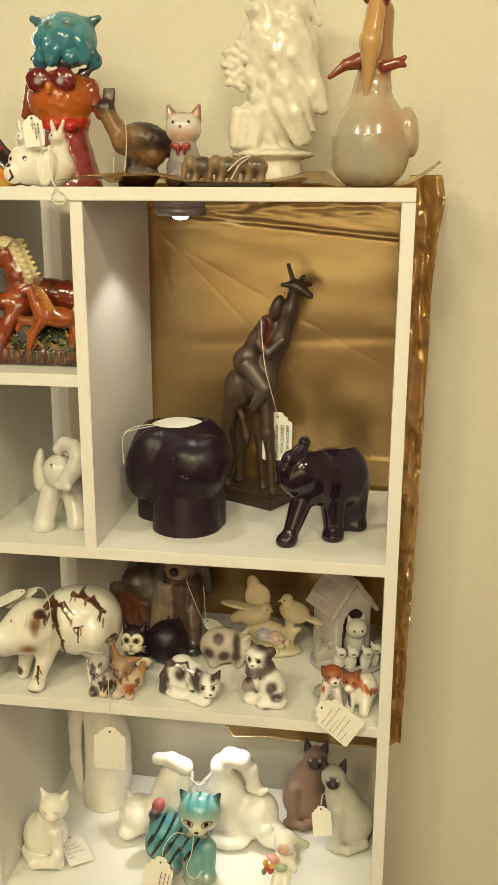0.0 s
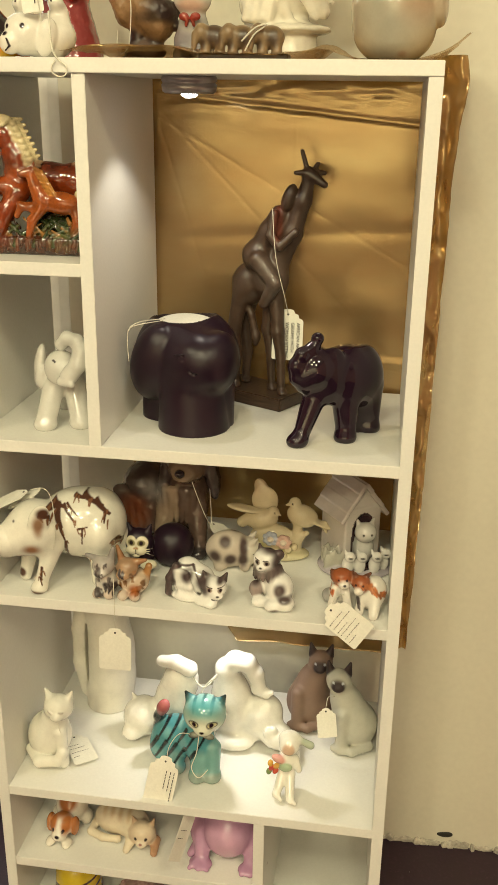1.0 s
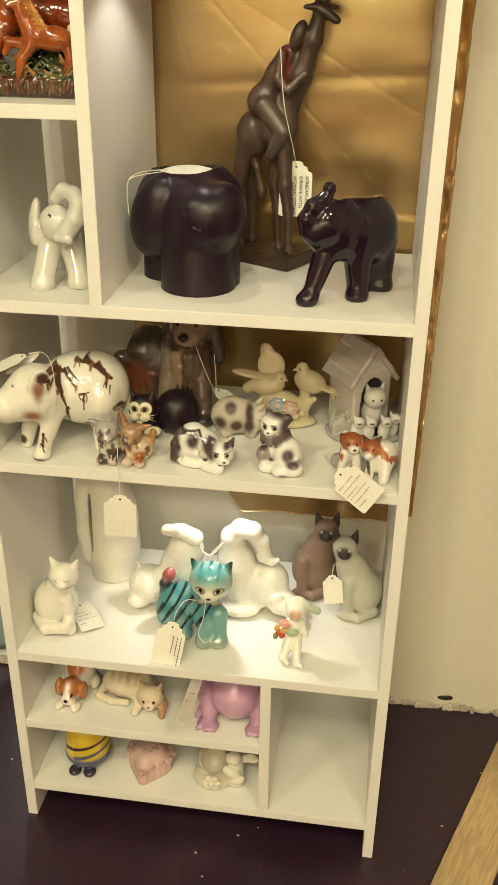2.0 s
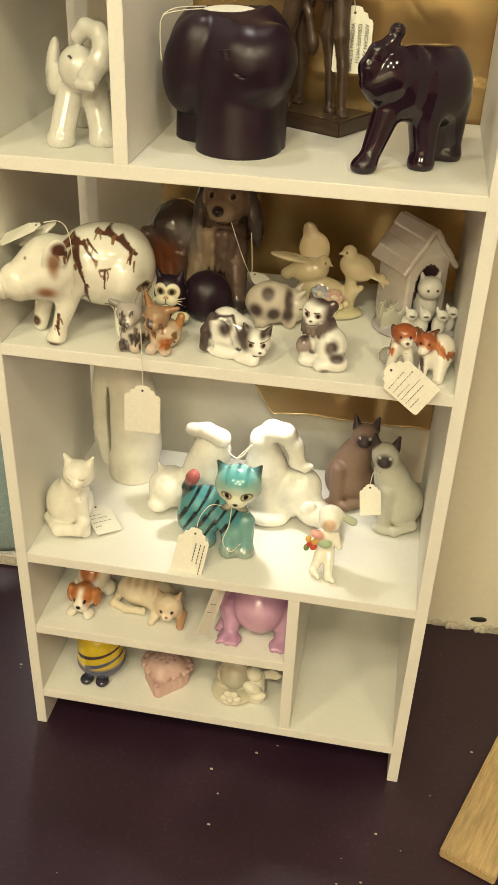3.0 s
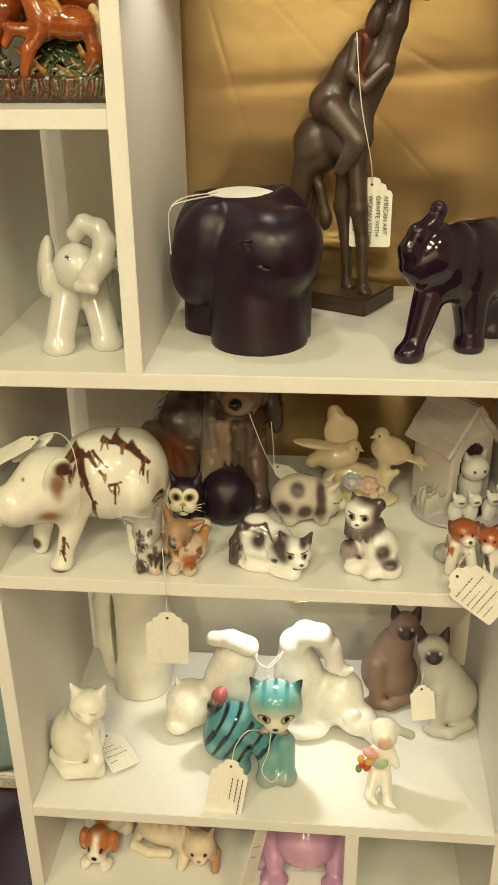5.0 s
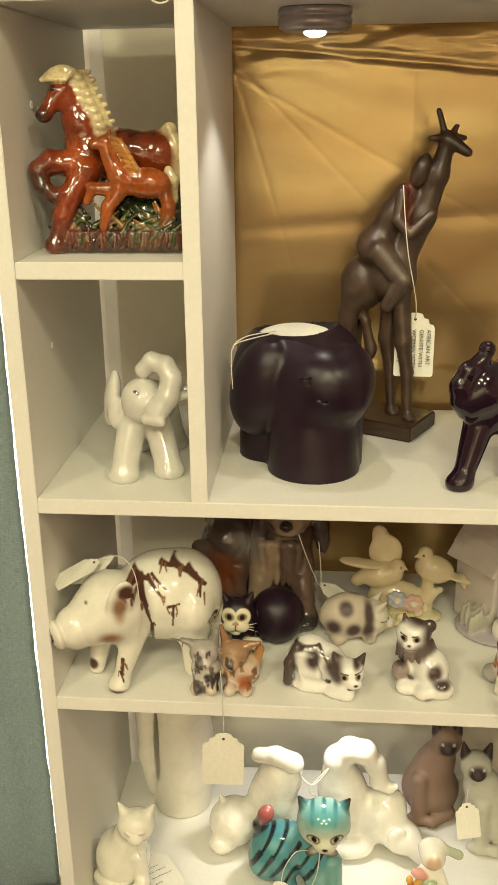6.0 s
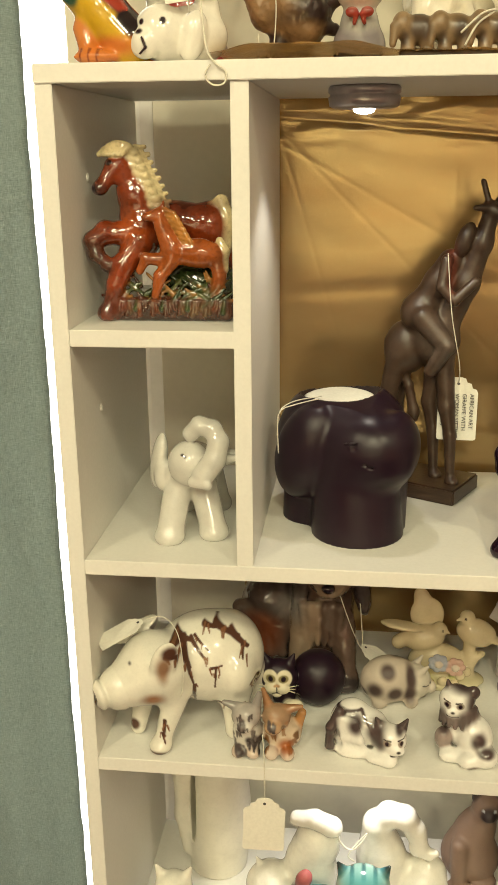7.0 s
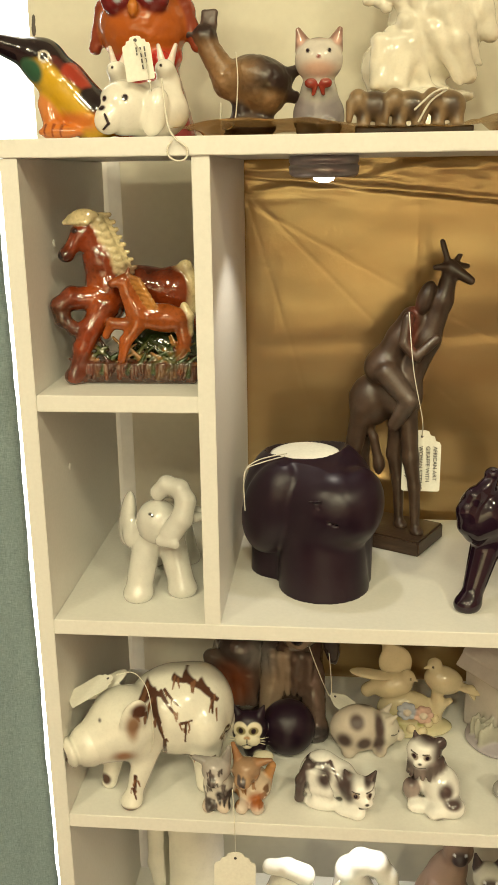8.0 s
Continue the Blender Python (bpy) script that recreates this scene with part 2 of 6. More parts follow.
        F = self.field(G).reshape(n)
        inside = F < 0
        cell = np.zeros(n - 1, np.int8)
        for i in (0, 1):
            for j in (0, 1):
                for k in (0, 1):
                    cell += inside[i:n[0] - 1 + i, j:n[1] - 1 + j, k:n[2] - 1 + k]
        act = (cell > 0) & (cell < 8)
        idx = np.full(n - 1, -1)
        at = np.argwhere(act)
        idx[act] = np.arange(len(at))
        V, W = np.zeros((len(at), 3)), np.zeros(len(at))
        corners = [(i, j, k) for i in (0, 1) for j in (0, 1) for k in (0, 1)]
        for a in corners:
            for axis in range(3):
                if a[axis] == 0:
                    b = list(a)
                    b[axis] = 1
                    fa = F[tuple((at + a).T)]
                    fb = F[tuple((at + b).T)]
                    x = (fa < 0) != (fb < 0)
                    t = np.where(x, fa / np.where(x, fa - fb, 1), 0)
                    p = at + np.array(a, float)
                    p[:, axis] += t
                    V += p * x[:, None]
                    W += x
        V = lo + h * V / W[:, None]
        quads = []
        for axis in range(3):
            u, v = (axis + 1) % 3, (axis + 2) % 3
            sl0, sl1 = [slice(None)] * 3, [slice(None)] * 3
            sl0[axis], sl1[axis] = slice(0, -1), slice(1, None)
            A, B = inside[tuple(sl0)], inside[tuple(sl1)]
            e = np.argwhere(A != B)
            e = e[(e[:, u] > 0) & (e[:, v] > 0) & (e[:, u] < n[u] - 1) & (e[:, v] < n[v] - 1)]
            du, dv = np.eye(3, dtype=int)[u], np.eye(3, dtype=int)[v]
            q = np.stack([idx[tuple((e - du - dv).T)], idx[tuple((e - dv).T)], idx[tuple(e.T)], idx[tuple((e - du).T)]], 1)
            flip = ~A[tuple(e.T)]
            q[flip] = q[flip][:, ::-1]
            quads.append(q)
        Q = np.concatenate(quads)
        Q = Q[(Q >= 0).all(1)]
        for _ in range(2):
            d0 = self.field(V)
            g = np.stack([(self.field(V + o) - d0) / 0.0004 for o in np.eye(3) * 0.0004], 1)
            g2 = (g * g).sum(1)
            step = np.clip(d0 / np.maximum(g2, 0.2), -h, h)
            V = V - g * step[:, None]
        _, C = self.field(V, True)
        if ruffle:
            w = np.array([noise.noise(Vector(p) * 90) + 0.5 * noise.noise(Vector(p) * 210) for p in V])
            V = V + (g / np.sqrt(np.maximum(g2, 1e-6))[:, None]) * (w * ruffle)[:, None]
        V[:, 2] = np.maximum(V[:, 2], 0)
        me = bpy.data.meshes.new(name)
        me.vertices.add(len(V))
        me.vertices.foreach_set("co", V.astype(np.float32).ravel())
        me.loops.add(Q.size)
        me.loops.foreach_set("vertex_index", Q.astype(np.int32).ravel())
        me.polygons.add(len(Q))
        me.polygons.foreach_set("loop_start", np.arange(0, Q.size, 4, dtype=np.int32))
        me.polygons.foreach_set("use_smooth", np.ones(len(Q), bool))
        me.update(calc_edges=True)
        layer = me.color_attributes.new("glaze", "FLOAT_COLOR", "POINT")
        layer.data.foreach_set("color", np.concatenate([C, np.ones((len(C), 1))], 1).astype(np.float32).ravel())
        me.materials.append(mat)
        ob = new(name, me)
        ob.matrix_world = pose(*place, 0, 0, rz)
        return tagged(ob, label, category, group)

# ---- the room ----
TOP, CUB, ROW_A, ROW_B, ROW_C, ROW_S, ROW_D = 1.421, 1.184, 0.944, 0.705, 0.363, 0.220, 0.079
WALL_Y, BACK, T = 0.38, 0.317, 0.0165


def structure(name, bm, mat, label, category):
    return tagged(part(name, bm, mat), label, category, kind="structure")


structure("floor", box_bm(-2.6, 2.6, -8.1, 0.9, -0.1, 0, 0), FLOOR, "dark brown painted concrete floor with dust and specks", "floor")
structure("ceiling", box_bm(-2.6, 2.6, -8.1, 0.9, 2.7, 2.8, 0), CEILING, "plain off-white ceiling", "ceiling")
structure("wall_north", box_bm(-0.083, 2.6, WALL_Y, WALL_Y + 0.1, 0, 2.7, 0.001), WALL, "cream painted wall behind the shelf unit", "wall")
structure("wall_north_lintel", box_bm(-1.5, -0.083, WALL_Y, WALL_Y + 0.1, 2.2, 2.7, 0), WALL, "cream painted wall above the window", "wall")
structure("wall_north_far", box_bm(-2.6, -1.5, WALL_Y, WALL_Y + 0.1, 0, 2.7, 0), WALL, "cream painted wall beside the curtain", "wall")
structure("wall_north_sill", box_bm(-1.5, -0.083, WALL_Y, WALL_Y + 0.1, 0, 0.06, 0), DEBRIS, "low worn tan sill under the window", "wall")
# unseen; set this far back so the gold cloth reflects it above the floor
structure("wall_south", box_bm(-2.6, 2.6, -8.1, -8.0, 0, 2.7, 0), SHOP_WALL, "plain cream wall closing the room", "wall")
# unseen side walls, tinted pink so that their bounce warms the shelves' shade
structure("wall_west", box_bm(-2.6, -2.5, -8.0, WALL_Y, 0, 2.7, 0), SIDE_WALL, "unseen side wall closing the room, tinted pink to warm the shade", "wall")
structure("wall_east", box_bm(2.5, 2.6, -8.0, WALL_Y, 0, 2.7, 0), SIDE_WALL, "unseen side wall closing the room, tinted pink to warm the shade", "wall")
structure("backdrop", box_bm(-1.7, -0.02, 0.495, 0.51, 0.0, 2.4, 0), DAYLIGHT, "bright overexposed daylight outside the window", "daylight")
def light_strip_bm():
    """An upright strip for light on the wall; a long inner chamfer softens its edge."""
    bm = bmesh.new()
    plan = ((-0.079, 0.0), (-0.079, -0.005), (0.008, -0.005), (0.024, -0.0008), (0.024, 0.0))
    low = [bm.verts.new((x, WALL_Y + y, 0.0)) for x, y in plan]
    top = [bm.verts.new((x, WALL_Y + y, 1.43)) for x, y in plan]
    for k in range(5):
        bm.faces.new((low[k], low[(k + 1) % 5], top[(k + 1) % 5], top[k]))
    bm.faces.new(low[::-1])
    bm.faces.new(top)
    bmesh.ops.recalc_face_normals(bm, faces=bm.faces[:])
    return bm


# white strip put in for the light that reaches the wall past the side panel
structure("trim", light_strip_bm(), LIGHT_STRIP, "upright white strip standing in for light on the wall behind the shelves", "trim")


def ragged_base():
    """The chipped plaster edge where the wall meets the floor."""
    bm = bmesh.new()
    rnd = random.Random(5)
    x = 0.56
    while x < 1.3:
        w, hgt, d = rnd.uniform(0.008, 0.03), rnd.uniform(0.004, 0.013), rnd.uniform(0.003, 0.009)
        r = bmesh.ops.create_icosphere(bm, subdivisions=1, radius=1, matrix=Matrix.Translation((x, WALL_Y - d * 0.3, hgt * 0.4)) @ Matrix.Diagonal((w * 0.6, d, hgt, 1)))
        for v in r["verts"]:
            v.co += Vector((rnd.uniform(-1, 1), rnd.uniform(-1, 1), rnd.uniform(-1, 1))) * 0.0015
        x += w * 0.8
    return bm


structure("baseboard", ragged_base(), DEBRIS, "chipped ragged plaster edge along the floor", "baseboard")
structure("baseboard_left", box_bm(-1.5, -0.083, WALL_Y - 0.016, WALL_Y - 0.001, 0, 0.03, 0.003), DEBRIS, "low worn tan ledge below the curtain", "baseboard")
hole = Clay(0.004, (0.02, 0.018, 0.015)).ball((0, 0, 0.008), (0.015, 0.002, 0.006)).ball((0.008, 0, 0.011), (0.007, 0.002, 0.004))
tagged(hole.build("wall_chip", (0.733, WALL_Y, 0.018), BISQUE, steps=40, label="dark chipped hole at the foot of the wall", category="chip"), kind="structure")

scuff = Clay(0.003, (0.10, 0.08, 0.07)).ball((0, 0, 0.010), (0.0028, 0.0012, 0.009)).ball((0.001, 0, 0.022), (0.0022, 0.0012, 0.005))
tagged(scuff.build("wall_scuff", (-0.077, WALL_Y, 1.556), BISQUE, steps=40, label="small dark scuff on the cream wall", category="scuff"), kind="structure")


def crumbs():
    bm = bmesh.new()
    rnd = random.Random(11)
    for _ in range(70):
        x, y, r = rnd.uniform(-0.35, 1.1), rnd.uniform(-0.5, 0.33), rnd.uniform(0.0006, 0.0022)
        bmesh.ops.create_icosphere(bm, subdivisions=1, radius=r, matrix=Matrix.Translation((x, y, r * 0.5)) @ Matrix.Diagonal((1.5, 1, 0.6, 1)))
    return bm


tagged(part("debris", crumbs(), DEBRIS), "small pale crumbs scattered on the dark floor", "debris", kind="stuff")


def curtain_bm():
    bm = bmesh.new()
    nx, nz, x0, x1, z0, z1 = 150, 160, -1.55, -0.137, 0.045, 2.25
    grid = []
    for i in range(nx + 1):
        col = []
        for k in range(nz + 1):
            u, z = i / nx, z0 + (z1 - z0) * k / nz
            x = x0 + (x1 - x0) * u
            edge = 0.002 * noise.noise(Vector((z * 7, 2.1, 0))) + 0.0008 * noise.noise(Vector((z * 30, 7.0, 0)))
            y = WALL_Y - 0.022 + 0.010 * math.sin(x * 34 + 0.6 * math.sin(z * 1.3)) + 0.006 * noise.noise(Vector((x * 8, z * 3, 0.3))) + 0.003 * noise.noise(Vector((x * 40, z * 25, 4)))
            col.append(bm.verts.new((x + edge * u ** 6, y, z)))
        grid.append(col)
    for i in range(nx):
        for k in range(nz):
            bm.faces.new((grid[i][k], grid[i + 1][k], grid[i + 1][k + 1], grid[i][k + 1]))
    bmesh.ops.solidify(bm, geom=bm.faces[:], thickness=0.0015)
    return bm


tagged(part("curtain", curtain_bm(), CURTAIN, smooth=True), "grey-green woven linen curtain hanging beside the shelf unit", "curtain")

plank = part("wooden_plank", box_bm(0, 0.5, -0.085, 0, 0, 0.018, 0.002), PLANK)
plank.matrix_world = pose(0.666, -0.118, 0.0005, 0, 0, 68)
tagged(plank, "pale pine plank lying on the dark floor", "plank")

# ---- the shelf unit ----
unit = new("shelf_unit")
tagged(unit, "tall white laminate open shelf unit full of animal figurines", "shelf unit")


def board(name, x0, x1, z0, z1, y0=0.0, y1=BACK):
    return part(name, box_bm(x0, x1, y0, y1, z0, z1, 0.0007), LAMINATE, unit)


W = 0.60
board("top_board", 0, W, TOP - T, TOP, -0.0015)
board("side_panel", 0, T, 0, TOP - T - 0.0002)
board("side_panel", W - T, W, 0, TOP - T - 0.0002)
board("shelf", T, W - T, ROW_A - T, ROW_A, 0.001)
board("shelf", T, W - T, ROW_B - T, ROW_B, 0.001)
board("shelf", T, W - T, ROW_C - T, ROW_C, 0.001)
board("shelf", T, W - T, ROW_D - T, ROW_D, 0.001)
board("divider", 0.1755, 0.192, ROW_A, TOP - T, 0.0015)
board("shelf", T, 0.1755, CUB - T, CUB, 0.002)
board("divider", 0.405, 0.4215, ROW_D, ROW_C - T, 0.0015)
board("shelf", T, 0.405, ROW_S - T, ROW_S, 0.002)
part("back_panel", box_bm(T, W - T, BACK - 0.006, BACK - 0.002, ROW_D, ROW_C - T, 0), LAMINATE, unit)


def puck_light(x, y, z):
    """A round battery light stuck under a board whose underside is at z."""
    e = new("puck_light")
    e.matrix_world = pose(x, y, z)
    part("housing", lathe_bm([(0.0335, 0), (0.035, -0.002), (0.035, -0.006), (0.0335, -0.0075), (0.0335, -0.009), (0.035, -0.010), (0.034, -0.018), (0.030, -0.0205), (0.016, -0.021)]), PUCK, e, smooth=True)
    part("lens", lathe_bm([(0.011, -0.0208), (0.0095, -0.0235), (0.006, -0.0252), (0.002, -0.0258)], 28), BULB, e, "glowing clear lens", smooth=True)
    return tagged(e, "round grey battery light, switched on, stuck under a shelf", "light")


part("shelf_peg", lathe_bm([(0.004, 0), (0.004, 0.001), (0.002, 0.002)], 14), LAMINATE, unit).matrix_local = pose(T, 0.095, 1.322, 0, 90, 0)
part("shelf_peg", lathe_bm([(0.004, 0), (0.004, 0.001), (0.002, 0.002)], 14), LAMINATE, unit).matrix_local = pose(T, 0.095, 1.082, 0, 90, 0)


puck_light(0.292, 0.11, TOP - T)
puck_light(0.30, 0.15, ROW_B - T)


# ---- gold cloth ----
def cloth_sheet(nu, nv, at, thick=0.0012):
    bm = bmesh.new()
    g = [[bm.verts.new(at(i / nu, k / nv)) for k in range(nv + 1)] for i in range(nu + 1)]
    for i in range(nu):
        for k in range(nv):
            bm.faces.new((g[i][k], g[i + 1][k], g[i + 1][k + 1], g[i][k + 1]))
    bmesh.ops.solidify(bm, geom=bm.faces[:], thickness=thick)
    return bm


def crease(p, a, b, c, w):
    """A sharp fold along the line a*x + b*z = c."""
    d = abs(a * p[0] + b * p[1] - c) / math.hypot(a, b)
    return math.exp(-(d / w) ** 2)


def hang(u, v):
    x = 0.142 + (0.600 - 0.142) * u
    bottom = 0.458 + 0.25 * max(0, (0.325 - x) / 0.17) + 0.006 * noise.noise(Vector((x * 14, 0, 3)))
    z = 1.428 - (1.428 - bottom) * v
    wr = 0.0040 * noise.noise(Vector((x * 4, z * 6, 1.0))) + 0.0006 * noise.noise(Vector((x * 10, z * 22, 5.0))) + 0.00003 * noise.noise(Vector((x * 70, z * 70, 2)))
    p = (x, z)
    wr += 0.00018 * crease(p, 1, 1, 0.23 + 1.33, 0.002) + 0.00014 * crease(p, 1, 0.3, 0.235 + 0.3 * 1.22, 0.002) - 0.0025 * crease(p, 0.03, 1, 1.005, 0.008) + 0.0002 * crease(p, 0.55, 1, 1.46, 0.002) - 0.0002 * crease(p, 1, 0.0, 0.405, 0.002)
    wr += 0.0014 * crease(p, 0.10, 1, 1.405, 0.004) + 0.0006 * crease(p, -0.06, 1, 1.16, 0.010)
    rumple = max(0, (z - 1.34) / 0.09)
    wr += rumple * (0.003 * noise.noise(Vector((x * 9, z * 60, 2.0))) + 0.0014 * noise.noise(Vector((x * 30, z * 120, 6.0))))
    return Vector((x, BACK + 0.014 + wr, z))


def side(u, v):
    z = 1.44 - (1.44 - 0.472) * v
    x = 0.596 + 0.041 * u + (0.003 * noise.noise(Vector((z * 14, 1, 0))) + 0.0012 * noise.noise(Vector((z * 60, 1, 0)))) * u - 0.012 * u * v * v + 0.012 * u * math.exp(-((z - 1.40) / 0.045) ** 2)
    y = 0.322 + 0.008 * math.sin(u * 5 + z * 9) + 0.012 * noise.noise(Vector((u * 2, z * 22, 7))) + 0.005 * noise.noise(Vector((u * 4, z * 60, 9)))
    return Vector((x, y, z))


def top_fold(u, v):
    x = 0.155 + (0.628 - 0.155) * u
    lump = 0.5 + 0.5 * noise.noise(Vector((x * 17, 0, 8.0)))
    peak = math.exp(-((x - 0.655) / 0.04) ** 2) * 0.038
    y = 0.012 + 0.32 * v
    rise = 0.002 + 0.015 * lump * (0.5 + 0.5 * math.sin(math.pi * min(1, v * 1.3))) + peak + 0.008 * math.exp(-((x - 0.24) / 0.07) ** 4) + 0.014 * math.exp(-((x - 0.465) / 0.02) ** 2) * (0.4 + v)
    rise += 0.003 * noise.noise(Vector((x * 30, v * 8, 2)))
    rise *= 1 - 0.95 * math.exp(-((x - 0.542) / 0.05) ** 4) * max(0, 1 - 1.6 * v)
    return Vector((x, y + 0.012 * noise.noise(Vector((x * 7, 3, v)))+ 0.01 * peak / 0.038, TOP + max(0.0016, rise)))


cloth = new("gold_cloth")
tagged(cloth, "creased gold lame cloth draped over and behind the shelf unit", "cloth")
part("hanging_panel", cloth_sheet(190, 320, hang), GOLD, cloth, smooth=True)
part("side_fold", cloth_sheet(16, 200, side), GOLD, cloth, smooth=True)
part("top_fold", cloth_sheet(120, 24, top_fold), GOLD, cloth, smooth=True)

# ---- glaze colours ----
WHITE, CREAM, IVORY = (0.80, 0.79, 0.76), (0.74, 0.68, 0.54), (0.72, 0.66, 0.50)
BLACK, SOOT, BROWN = (0.014, 0.0050, 0.0125), (0.05, 0.04, 0.04), (0.16, 0.07, 0.035)
GREY, TAN, RUST = (0.25, 0.23, 0.22), (0.42, 0.22, 0.09), (0.34, 0.10, 0.025)
PINK, MAUVE, TEAL = (0.62, 0.28, 0.26), (0.44, 0.17, 0.33), (0.06, 0.34, 0.36)


def cat_ears(c, x, y, z, gap, size, colour, lean=0.0):
    for s in (-1, 1):
        c.limb((x + s * gap, y, z), (x + s * gap * 1.35 + lean, y, z + size), size * 0.42, size * 0.1, colour, 0.003)


def eyes(c, x, y, z, gap, r, colour=BLACK, rim=None):
    for s in (-1, 1):
        if rim:
            c.paint((x + s * gap, y, z), (r * 2.0, r * 3, r * 1.6), rim, 0.15)
        c.paint((x + s * gap, y, z), (r, r * 3, r * 1.15), colour, 0.2)


def shade(colour, k):
    return tuple(min(1.0, v * k) for v in colour)


def fur(c, x, z, r, colour, seed, n=9, slant=0.2, depth=0.02):
    """A soft-edged patch brushed on in short strokes."""
    rnd = random.Random(seed)
    for _ in range(n):
        a, b = x + rnd.uniform(-r, r) * 0.8, z + rnd.uniform(-r, r) * 0.7
        c.stroke((a, b + r * 0.4), (a + r * slant + rnd.uniform(-r, r) * 0.3, b - r * 0.6), r * rnd.uniform(0.2, 0.42), shade(colour, rnd.uniform(0.8, 1.9)), 0.6, depth)


# ---- upper row: black planter, carved giraffe, black elephant, white elephant ----
def planter():
    c = Clay(0.014, BLACK)
    c.ball((-0.012, 0.018, 0.102), (0.077, 0.066, 0.074))
    c.ball((0.014, -0.030, 0.106), (0.054, 0.044, 0.047), turn=(0, 0, -20))
    c.limb((0.006, -0.022, 0.0), (0.004, -0.018, 0.07), 0.052, 0.047)
    c.limb((0.034, -0.002, 0.0), (0.032, -0.002, 0.06), 0.027, 0.03, blend=0.004)
    c.limb((-0.046, 0.026, 0.0), (-0.044, 0.028, 0.07), 0.036, 0.037)
    # the near ear, a broad flap laid against the head
    c.ball((-0.050, -0.016, 0.096), (0.037, 0.034, 0.062), turn=(10, 14, 0), blend=0.004)
    # the trunk curls down over the far side of the face
    c.ball((0.040, -0.028, 0.103), (0.032, 0.040, 0.048), turn=(0, 8, -15), blend=0.005)
    c.ball((0.030, -0.046, 0.086), (0.032, 0.022, 0.018), turn=(0, -14, -10), blend=0.008)
    c.ball((0.034, 0.014, 0.106), (0.022, 0.03, 0.044), blend=0.008)
    c.ball((-0.018, 0.024, 0.176), (0.050, 0.046, 0.046), (0.022, 0.014, 0.016), cut=True)
    c.slab((-0.016, 0.010, 0.196), (0.090, 0.090, 0.030), BLACK, turn=(15, 0, 0), cut=True)
    # eye, brow and the line of the mouth
    c.ball((-0.003, -0.0724, 0.119), (0.0070, 0.003, 0.0052), turn=(0, 20, 0), cut=True)
    c.ball((-0.003, -0.0708, 0.119), 0.0036, blend=0.001)
    c.limb((-0.010, -0.0705, 0.124), (0.003, -0.0735, 0.1255), 0.0012, 0.0012, blend=0.003)
    for k in range(6):
        c.ball((0.012 + 0.006 * k, -0.0745 + 0.0011 * k * k, 0.100 - 0.0035 * k + 0.0010 * k * k), (0.0042, 0.0028, 0.0014), cut=True)
    ob = c.build("elephant_planter", (0.290, 0.126, ROW_A), SATIN, steps=110, label="matt black ceramic elephant planter with a pale open top", category="planter")
    ob.data.transform(Matrix.Diagonal((0.97, 0.97, 0.93, 1)))


planter()


def wax_in_planter():
    bm = lathe_bm([(0.041, 0), (0.043, 0.003), (0.037, 0.0055), (0.004, 0.006)], 36, 1, 0.86)
    ob = part("candle", bm, PAPER, smooth=True)
    ob.matrix_world = pose(0.274, 0.149, ROW_A + 0.1345, 9, 0, 0)
    tagged(ob, "cream wax filling in the black elephant planter", "candle")


wax_in_planter()


